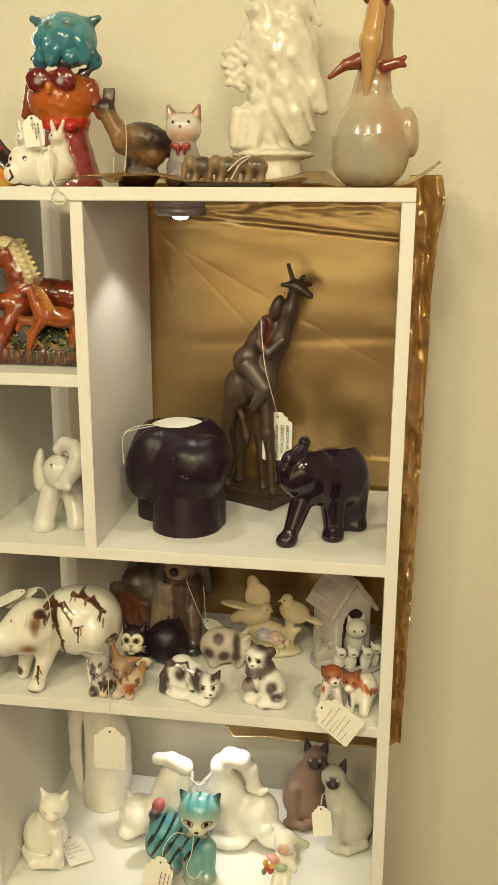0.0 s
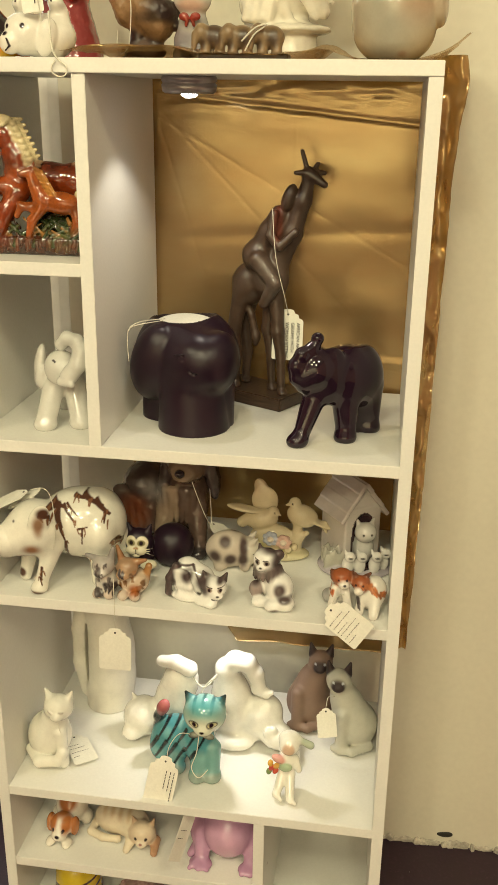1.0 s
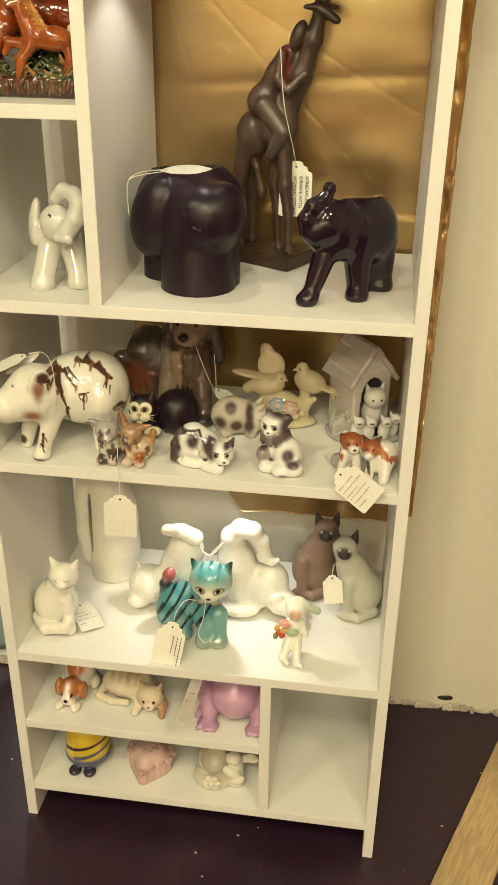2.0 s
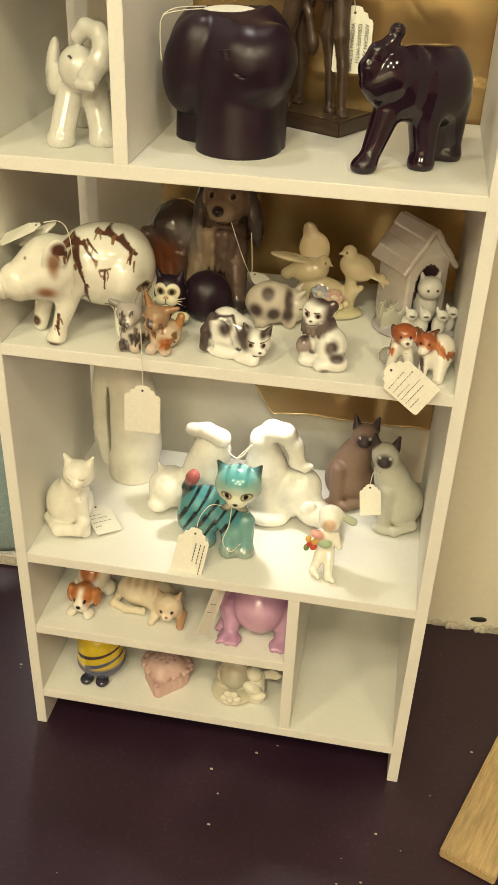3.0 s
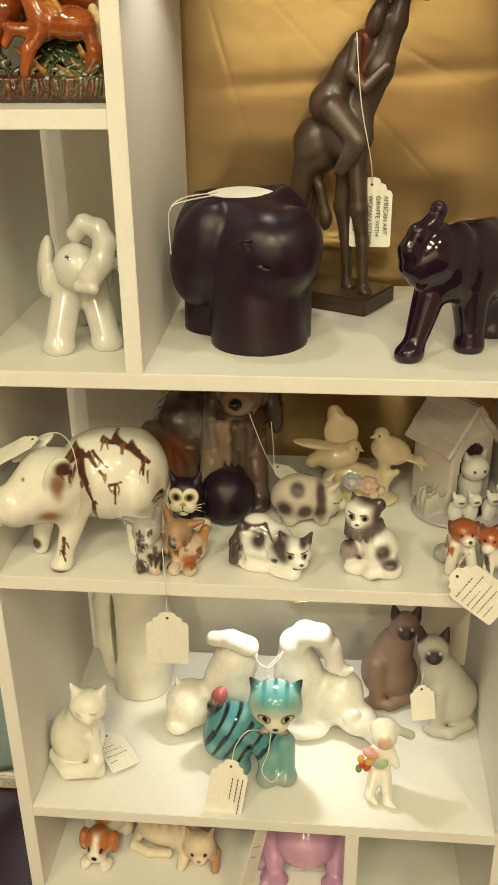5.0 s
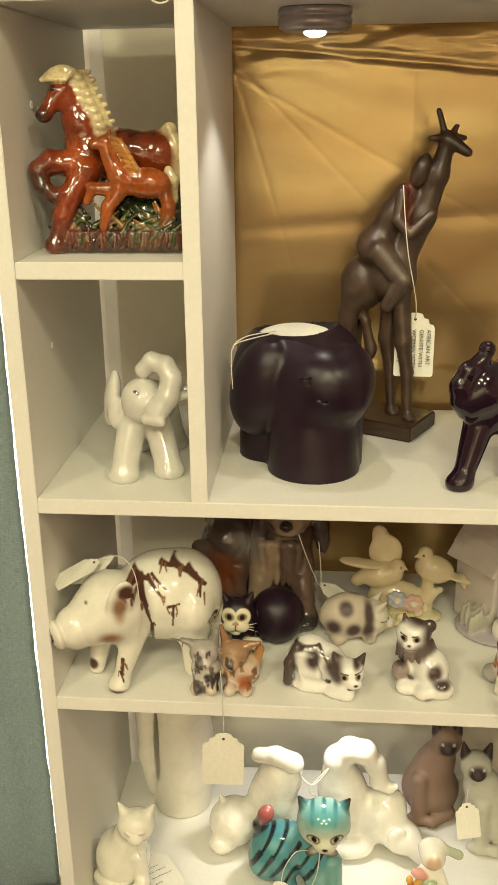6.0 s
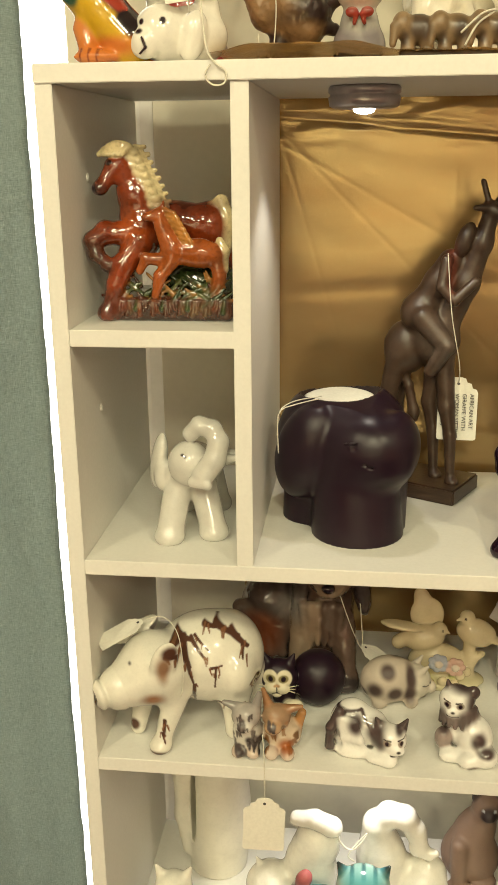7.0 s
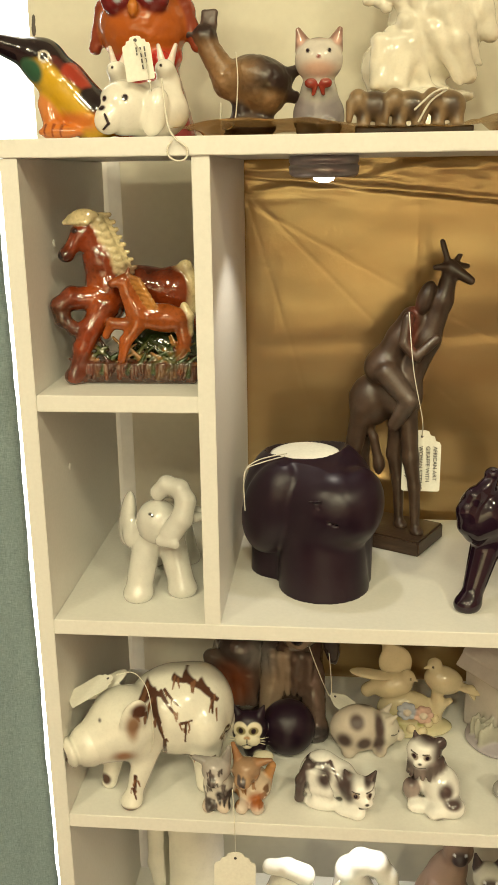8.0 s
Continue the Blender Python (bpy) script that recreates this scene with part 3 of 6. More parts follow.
def giraffe():
    d = (0.060, 0.034, 0.022)
    c = Clay(0.006, d)
    top = 0.018
    for fx, fy, bx, by in ((0.046, -0.036, 0.030, -0.022), (0.028, -0.012, 0.022, -0.008)):
        c.chain([(fx, fy, top), (fx - 0.004, fy + 0.003, 0.08), (fx - 0.010, fy + 0.006, 0.115), (bx, by, 0.175)], 0.0050, 0.012, blend=0.004)
        c.ball((fx + 0.002, fy - 0.004, top + 0.004), (0.008, 0.009, 0.006))
    for fx, fy in ((-0.030, -0.006), (-0.018, 0.022)):
        c.chain([(fx, fy, top), (fx + 0.002, fy, 0.07), (fx - 0.004, fy, 0.11), (fx + 0.006, fy, 0.17)], 0.0052, 0.013, blend=0.004)
        c.ball((fx + 0.002, fy - 0.004, top + 0.004), (0.008, 0.009, 0.006))
    c.ball((-0.012, 0.004, 0.182), (0.028, 0.026, 0.034))
    c.ball((0.018, -0.012, 0.195), (0.030, 0.022, 0.032), turn=(0, -30, -20))
    c.chain([(0.026, -0.014, 0.21), (0.048, -0.020, 0.262), (0.062, -0.022, 0.31), (0.070, -0.022, 0.345)], 0.018, 0.0085, blend=0.008)
    c.limb((0.068, -0.022, 0.350), (0.092, -0.030, 0.334), 0.009, 0.005)
    c.limb((0.066, -0.024, 0.355), (0.058, -0.024, 0.379), 0.0035, 0.003, blend=0.002)
    c.limb((0.074, -0.016, 0.352), (0.080, -0.012, 0.362), 0.004, 0.003, blend=0.003)
    c.limb((0.062, -0.028, 0.350), (0.051, -0.032, 0.350), 0.005, 0.003, blend=0.003)
    c.limb((0.078, -0.014, 0.350), (0.090, -0.008, 0.349), 0.005, 0.003, blend=0.003)
    # the rider, a smooth carved form against the neck
    c.ball((0.000, -0.012, 0.228), (0.024, 0.024, 0.024))
    c.chain([(0.002, -0.012, 0.235), (0.018, -0.016, 0.265), (0.030, -0.018, 0.288)], 0.018, 0.015)
    c.limb((0.002, -0.030, 0.224), (0.030, -0.040, 0.192), 0.0145, 0.011, blend=0.003)
    c.limb((0.030, -0.040, 0.192), (0.014, -0.034, 0.160), 0.011, 0.008, blend=0.003)
    c.ball((0.043, -0.026, 0.314), (0.010, 0.011, 0.021), turn=(0, 18, 0), blend=0.002)
    c.chain([(0.024, -0.036, 0.292), (0.020, -0.042, 0.262), (0.034, -0.046, 0.246), (0.056, -0.044, 0.268)], 0.007, 0.006, blend=0.002)
    c.chain([(-0.034, 0.002, 0.19), (-0.008, -0.004, 0.135), (0.000, -0.006, 0.10)], 0.005, 0.006, blend=0.003)
    c.ball((0.000, -0.006, 0.098), (0.006, 0.006, 0.012))
    c.paint((0.02, -0.04, 0.20), (0.02, 0.03, 0.03), (0.10, 0.07, 0.055), 0.5)
    c.paint((0.03, -0.03, 0.28), (0.006, 0.04, 0.03), (0.14, 0.035, 0.02), 0.5)
    ob = c.build("giraffe_carving", (0.359, 0.256, ROW_A), CARVED, steps=150, label="dark brown carved giraffe with a rider on a plinth", category="carving")
    ob.data.transform(Matrix(((1, 0, 0.020, 0), (0, 1, 0, 0), (0, 0, 0.97, 0), (0, 0, 0, 1))))
    part("plinth", box_bm(-0.075, 0.075, -0.038, 0.038, 0, 0.0196, 0.002), PLINTH, ob, "flat dark wooden plinth").matrix_local = pose(0, 0, 0, 0, 0, -28)


giraffe()


def black_elephant():
    c = Clay(0.010, BLACK)
    c.ball((0.014, 0.014, 0.091), (0.053, 0.042, 0.044), turn=(0, 8, 30))
    c.ball((0.036, 0.030, 0.086), (0.028, 0.032, 0.046))
    c.ball((-0.034, -0.022, 0.106), (0.033, 0.031, 0.033))
    c.ball((-0.008, -0.020, 0.096), (0.026, 0.020, 0.042), turn=(0, 0, 30), blend=0.005)
    c.ball((-0.048, -0.036, 0.096), (0.017, 0.017, 0.022), blend=0.008)
    c.chain([(-0.058, -0.042, 0.098), (-0.060, -0.044, 0.114), (-0.052, -0.042, 0.130), (-0.038, -0.034, 0.138), (-0.031, -0.030, 0.148)], 0.012, 0.0075, blend=0.006)
    c.ball((-0.031, -0.030, 0.152), (0.0095, 0.0085, 0.0080), blend=0.002)
    c.ball((-0.031, -0.034, 0.160), (0.004, 0.004, 0.004), cut=True)
    c.limb((-0.030, -0.020, 0.075), (-0.050, -0.046, 0.012), 0.019, 0.0115)
    c.ball((-0.055, -0.051, 0.007), (0.0155, 0.014, 0.011))
    c.limb((0.012, -0.004, 0.065), (0.016, -0.012, 0.008), 0.022, 0.0145)
    c.ball((0.014, -0.016, 0.006), (0.0155, 0.014, 0.010))
    c.limb((0.026, 0.030, 0.06), (0.026, 0.034, 0.008), 0.018, 0.013)
    c.limb((0.046, 0.036, 0.07), (0.050, 0.042, 0.008), 0.021, 0.0135)
    c.ball((0.049, 0.038, 0.006), (0.0155, 0.014, 0.010))
    ob = c.build("elephant_figurine", (0.496, 0.098, ROW_A), GLASSY, steps=104, label="glossy black ceramic elephant with a raised trunk", category="figurine")
    ob.data.transform(Matrix.Diagonal((0.90, 0.90, 0.95, 1)))


black_elephant()


def white_elephant():
    p = (0.62, 0.61, 0.57)
    c = Clay(0.007, p)
    c.ball((0, 0.030, 0.064), (0.028, 0.042, 0.027))
    c.ball((0.004, -0.018, 0.084), (0.023, 0.023, 0.025))
    for x, y, bx, by in ((-0.017, -0.034, -0.010, -0.012), (0.029, -0.018, 0.014, 0.002), (-0.020, 0.062, -0.012, 0.050), (0.020, 0.070, 0.014, 0.050)):
        c.limb((bx, by, 0.056), (x, y, 0.008), 0.0155, 0.0145)
        c.ball((x, y - 0.001, 0.006), (0.0155, 0.0155, 0.009))
    c.ball((-0.033, 0.000, 0.080), (0.009, 0.017, 0.033), turn=(10, 8, 20), blend=0.002)
    c.ball((-0.026, -0.012, 0.068), (0.010, 0.010, 0.018), turn=(0, 6, 0), blend=0.003)
    c.chain([(0.022, -0.038, 0.078), (0.034, -0.036, 0.094), (0.038, -0.030, 0.112), (0.031, -0.025, 0.124), (0.017, -0.023, 0.128), (0.007, -0.021, 0.118)], 0.0125, 0.0090, blend=0.003)
    c.limb((0.012, -0.044, 0.072), (0.028, -0.048, 0.070), 0.006, 0.005, blend=0.003)
    c.limb((0.030, -0.022, 0.088), (0.058, -0.024, 0.094), 0.010, 0.003, blend=0.004)
    c.ball((0.042, -0.012, 0.090), (0.016, 0.005, 0.009), turn=(0, -15, 0), blend=0.004)
    c.paint((0.0, -0.0395, 0.099), (0.0028, 0.006, 0.0016), BLACK, 0.3)
    c.paint((0.0025, -0.0395, 0.0975), (0.0016, 0.006, 0.0016), BLACK, 0.3)
    c.build("elephant_figurine", (0.112, 0.092, ROW_A), PEARL, steps=92, label="pearl white ceramic elephant with its trunk raised", category="figurine")


white_elephant()


# ---- left cubby: horses ----
def horses():
    h, dk, cr, gr = (0.22, 0.036, 0.008), (0.060, 0.020, 0.010), (0.74, 0.62, 0.36), (0.035, 0.055, 0.016)
    lt = (0.36, 0.085, 0.014)
    c = Clay(0.006, h)
    # a log-like base with grass standing on it
    c.slab((0.006, -0.004, 0.012), (0.064, 0.031, 0.012), dk, edge=0.006)
    c.ball((0.030, 0.004, 0.030), (0.046, 0.020, 0.026), gr)
    rnd = random.Random(3)
    for i in range(70):
        x, z = rnd.uniform(-0.044, 0.064), rnd.uniform(0.018, 0.040)
        y = -0.032 + 0.5 * max(0, z - 0.020) + rnd.uniform(-0.002, 0.002)
        lean, ln = rnd.choice((-1, 1)) * rnd.uniform(0.006, 0.020), rnd.uniform(0.006, 0.016)
        c.limb((x, y, z - 0.004), (x + lean, y + 0.001, z + ln * 0.6), 0.0026, 0.0010, rnd.choice((gr, gr, dk, (0.07, 0.08, 0.02), (0.28, 0.13, 0.03))), blend=0.0015)
    for i in range(26):
        x = -0.050 + 0.0044 * i
        c.limb((x, -0.035, 0.006 + 0.003 * (i % 3)), (x + rnd.uniform(-0.003, 0.003), -0.034, 0.020), 0.0022, 0.0014, rnd.choice((dk, (0.10, 0.05, 0.02), (0.13, 0.035, 0.012), gr)), blend=0.0015)
    # mare: barrel, rump, deep chest, neck
    c.ball((0.012, 0.012, 0.092), (0.040, 0.021, 0.023), turn=(0, 6, 0))
    c.ball((0.042, 0.014, 0.088), (0.022, 0.022, 0.027))
    c.ball((-0.026, 0.000, 0.088), (0.0215, 0.022, 0.028), turn=(0, -12, 0))
    c.ball((-0.030, -0.012, 0.078), (0.015, 0.014, 0.016), blend=0.008)
    c.chain([(-0.026, 0.0, 0.098), (-0.031, -0.002, 0.122), (-0.039, -0.005, 0.146)], 0.0205, 0.0125, blend=0.008)
    c.ball((-0.045, -0.010, 0.149), (0.0125, 0.0110, 0.0125), blend=0.004)
    c.limb((-0.048, -0.012, 0.147), (-0.060, -0.021, 0.130), 0.0105, 0.0062, blend=0.004)
    c.ball((-0.0615, -0.0225, 0.1285), (0.0072, 0.0068, 0.0064), (0.055, 0.018, 0.012))
    c.ball((-0.066, -0.028, 0.1285), 0.0016, BLACK, cut=True)
    c.ball((-0.042, -0.016, 0.141), (0.0085, 0.004, 0.0105), turn=(0, 30, 0), blend=0.003)
    c.ball((-0.0505, -0.0205, 0.152), (0.0034, 0.0026, 0.0024), (0.03, 0.012, 0.01), blend=0.001)
    for s in (-1, 1):
        c.limb((-0.041, -0.007 + 0.006 * s, 0.158), (-0.039, -0.007 + 0.008 * s, 0.169), 0.0036, 0.0014, h, blend=0.002)
    # mane in flat wavy locks, forelock over the brow
    for i in range(8):
        t = i / 7
        x, z = -0.038 + 0.024 * t, 0.164 - 0.052 * t
        for k in range(3):
            c.chain([(x, -0.004 - 0.003 * k, z), (x + 0.010, -0.005 - 0.003 * k, z + 0.001 - 0.002 * k), (x + 0.0185 - 0.002 * k, -0.003 - 0.003 * k, z + 0.003 - 0.005 * k)], 0.0052, 0.0022, shade(cr, 1 - 0.10 * k), blend=0.002)
    for k in range(6):
        a = -0.056 + 0.0045 * k
        c.chain([(-0.043, -0.010, 0.164), (a, -0.013, 0.169 - 0.0006 * (k - 3) ** 2), (a - 0.005, -0.019, 0.160)], 0.0058, 0.0026, cr, blend=0.002)
    # raised foreleg, planted foreleg, hind leg, tail
    c.chain([(-0.034, -0.014, 0.084), (-0.058, -0.020, 0.086), (-0.070, -0.024, 0.078), (-0.067, -0.027, 0.065), (-0.054, -0.029, 0.056)], 0.0135, 0.0056, blend=0.004)
    c.ball((-0.0535, -0.030, 0.054), (0.0075, 0.0065, 0.0065), dk)
    c.chain([(-0.026, -0.016, 0.076), (-0.040, -0.026, 0.054), (-0.048, -0.030, 0.036), (-0.056, -0.033, 0.012)], 0.0145, 0.0066, blend=0.004)
    c.ball((-0.057, -0.033, 0.008), (0.0105, 0.0105, 0.009))
    c.chain([(0.048, 0.012, 0.080), (0.056, 0.012, 0.052), (0.052, 0.010, 0.020)], 0.015, 0.0075)
    c.chain([(0.044, 0.010, 0.108), (0.054, 0.009, 0.114), (0.060, 0.008, 0.100), (0.057, 0.006, 0.072)], 0.0055, 0.0085, cr, blend=0.003)
    # foal
    c.ball((0.034, -0.022, 0.066), (0.027, 0.0135, 0.0150), lt, turn=(0, 4, 0), blend=0.003)
    c.ball((0.010, -0.024, 0.068), (0.0125, 0.0125, 0.0150), lt, blend=0.004)
    c.limb((0.008, -0.025, 0.074), (-0.002, -0.027, 0.100), 0.0110, 0.0075, lt, blend=0.003)
    c.limb((-0.003, -0.027, 0.104), (-0.014, -0.031, 0.101), 0.0074, 0.0046, lt, blend=0.003)
    c.limb((0.001, -0.027, 0.109), (0.003, -0.028, 0.116), 0.0030, 0.0012, lt, blend=0.002)
    for i in range(7):
        x, z = 0.004 + 0.0030 * i, 0.108 - 0.0052 * i
        c.chain([(x, -0.028, z), (x + 0.009, -0.030, z - 0.003), (x + 0.014, -0.030, z - 0.012)], 0.0034, 0.0016, (0.46, 0.20, 0.045), blend=0.0012)
    c.chain([(0.008, -0.030, 0.058), (-0.002, -0.034, 0.044), (-0.007, -0.035, 0.026)], 0.0080, 0.0042, lt, blend=0.003)
    c.chain([(0.004, -0.028, 0.060), (-0.016, -0.032, 0.062), (-0.022, -0.033, 0.050)], 0.0072, 0.0040, lt, blend=0.003)
    c.chain([(0.052, -0.022, 0.062), (0.056, -0.025, 0.044), (0.052, -0.027, 0.026)], 0.0090, 0.0042, lt, blend=0.003)
    c.chain([(0.056, -0.020, 0.078), (0.062, -0.022, 0.068), (0.060, -0.022, 0.050)], 0.0040, 0.0046, cr, blend=0.002)
    c.paint((-0.030, -0.03, 0.090), (0.014, 0.03, 0.022), (0.32, 0.065, 0.012), 0.8)
    c.paint((-0.070, -0.03, 0.066), (0.014, 0.03, 0.016), (0.10, 0.035, 0.016), 0.7)
    c.paint((-0.052, -0.03, 0.016), (0.014, 0.03, 0.014), (0.12, 0.025, 0.010), 0.8)
    c.paint((0.020, -0.01, 0.112), (0.03, 0.03, 0.008), (0.11, 0.022, 0.01), 0.8)
    c.build("horse_figurine", (0.098, 0.088, CUB), RUNNY, steps=165, label="shiny red-brown glazed horse and foal on grassy base", category="figurine", ruffle=0.0005)


horses()


# ---- middle row ----
def piggy():
    w, b = (0.76, 0.74, 0.66), (0.085, 0.035, 0.022)
    c = Clay(0.012, w)
    c.ball((0.002, 0.012, 0.084), (0.062, 0.050, 0.053), turn=(0, 8, 14))
    c.ball((0.024, 0.026, 0.078), (0.038, 0.046, 0.052))
    c.ball((-0.050, -0.030, 0.093), (0.041, 0.038, 0.037))
    c.limb((-0.056, -0.038, 0.089), (-0.086, -0.058, 0.079), 0.040, 0.025)
    c.ball((-0.106, -0.071, 0.076), (0.008, 0.019, 0.0175), turn=(0, -10, 35), blend=0.003)
    c.ball((-0.1150, -0.0760, 0.076), (0.0075, 0.0120, 0.0090), (0.10, 0.06, 0.045), turn=(0, -10, 35), cut=True, blend=0.0015)
    c.ball((-0.078, -0.006, 0.122), (0.028, 0.014, 0.005), turn=(0, -30, 20), blend=0.004)
    c.ball((-0.034, -0.066, 0.116), (0.015, 0.006, 0.027), turn=(10, 12, 25), blend=0.003)
    c.limb((-0.066, -0.020, 0.06), (-0.076, -0.026, 0.008), 0.014, 0.009)
    c.limb((-0.026, -0.042, 0.065), (-0.042, -0.056, 0.010), 0.015, 0.0085)
    c.ball((-0.044, -0.058, 0.006), (0.011, 0.012, 0.007))
    c.limb((0.036, -0.010, 0.05), (0.036, -0.024, 0.010), 0.018, 0.011)
    c.limb((0.050, 0.040, 0.05), (0.054, 0.036, 0.010), 0.018, 0.011)
    c.ball((0.036, -0.010, 0.076), (0.022, 0.026, 0.030), blend=0.006)
    rnd = random.Random(4)
    for x0, z0, x1, z1, r in ((-0.030, 0.126, -0.012, 0.122, 0.0045), (-0.020, 0.124, -0.010, 0.098, 0.0042), (-0.012, 0.104, -0.006, 0.070, 0.0022), (-0.006, 0.074, -0.009, 0.044, 0.0030), (-0.012, 0.124, 0.006, 0.104, 0.0034), (-0.008, 0.126, 0.010, 0.112, 0.0022), (0.000, 0.134, 0.014, 0.131, 0.0030),
                              (0.012, 0.134, 0.040, 0.120, 0.0036), (0.030, 0.127, 0.050, 0.108, 0.0042), (0.044, 0.112, 0.046, 0.100, 0.0024), (0.012, 0.094, 0.024, 0.096, 0.0026), (0.018, 0.095, 0.016, 0.070, 0.0022), (0.058, 0.070, 0.064, 0.050, 0.0050), (0.062, 0.060, 0.066, 0.036, 0.0026), (0.012, 0.043, 0.048, 0.046, 0.0028), (-0.037, 0.040, -0.038, 0.020, 0.0034), (-0.040, 0.026, -0.036, 0.014, 0.0022)):
        c.stroke((x0, z0), (x1, z1), r * 0.72, b, 0.3, 0.02)
        for _ in range(2):
            t = rnd.random()
            x, z = x0 + (x1 - x0) * t + rnd.uniform(-0.004, 0.004), z0 + (z1 - z0) * t
            c.stroke((x, z), (x + rnd.uniform(-0.002, 0.003), z - rnd.uniform(0.004, 0.010)), r * 0.4, (0.20, 0.09, 0.045), 0.5, 0.02)
    c.paint((-0.046, -0.06, 0.003), (0.012, 0.02, 0.004), b, 0.35)
    c.paint((-0.078, -0.034, 0.016), (0.006, 0.012, 0.007), b, 0.35)
    c.paint((-0.046, -0.070, 0.072), (0.011, 0.02, 0.008), (0.34, 0.16, 0.08), 0.7)
    c.paint((-0.032, -0.073, 0.110), (0.009, 0.006, 0.016), (0.30, 0.17, 0.10), 0.5)
    c.paint((-0.026, -0.070, 0.130), (0.010, 0.008, 0.008), b, 0.4)
    c.paint((-0.072, -0.054, 0.112), (0.0032, 0.012, 0.0026), BLACK, 0.3)
    c.build("pig_figurine", (0.127, 0.078, ROW_B), CERAMIC, steps=170, label="white glazed ceramic pig with dark brown splashes", category="figurine")


piggy()


def spaniel():
    b, g, o = (0.12, 0.078, 0.062), (0.055, 0.040, 0.042), (0.26, 0.075, 0.03)
    pale = (0.30, 0.22, 0.155)
    c = Clay(0.012, b)
    c.ball((-0.040, 0.022, 0.062), (0.046, 0.046, 0.066))
    c.ball((-0.046, 0.006, 0.100), (0.030, 0.036, 0.026), (0.08, 0.055, 0.05))
    c.ball((0.026, 0.0, 0.085), (0.036, 0.034, 0.085))
    c.ball((0.034, -0.030, 0.150), (0.031, 0.032, 0.033), (0.19, 0.125, 0.09))
    c.ball((0.032, -0.056, 0.142), (0.016, 0.018, 0.014), pale)
    c.ball((0.031, -0.073, 0.147), (0.0075, 0.006, 0.006), BLACK, blend=0.002)
    for s in (-1, 1):
        c.ball((0.034 + s * 0.036, -0.018, 0.128), (0.012, 0.019, 0.042), g, turn=(0, s * -10, 0), blend=0.005)
        c.limb((0.024 + s * 0.024, -0.026, 0.08), (0.024 + s * 0.030, -0.046, 0.012), 0.016, 0.014, pale if s < 0 else b)
        c.ball((0.024 + s * 0.030, -0.054, 0.009), (0.016, 0.018, 0.010), pale if s < 0 else SOOT)
    for i in range(6):
        c.limb((0.000 + i * 0.009, -0.036 - 0.003 * (i % 2), 0.105), (0.002 + i * 0.008, -0.042, 0.055), 0.007, 0.003, pale if i < 3 else b, blend=0.003)
    for i in range(5):
        c.limb((-0.080 + i * 0.012, -0.010, 0.085), (-0.076 + i * 0.012, -0.022, 0.030), 0.012, 0.007, b, blend=0.004)
    c.paint((-0.055, -0.035, 0.055), (0.024, 0.04, 0.028), o, 0.6)
    c.paint((-0.02, -0.045, 0.10), (0.02, 0.04, 0.02), GREY, 0.7)
    eyes(c, 0.034, -0.056, 0.162, 0.014, 0.0034, BLACK, (0.30, 0.2, 0.12))
    c.build("dog_figurine", (0.233, 0.218, ROW_B), CERAMIC, steps=104, label="large grey-brown glazed long-eared dog sitting", category="figurine", ruffle=0.0012)


spaniel()


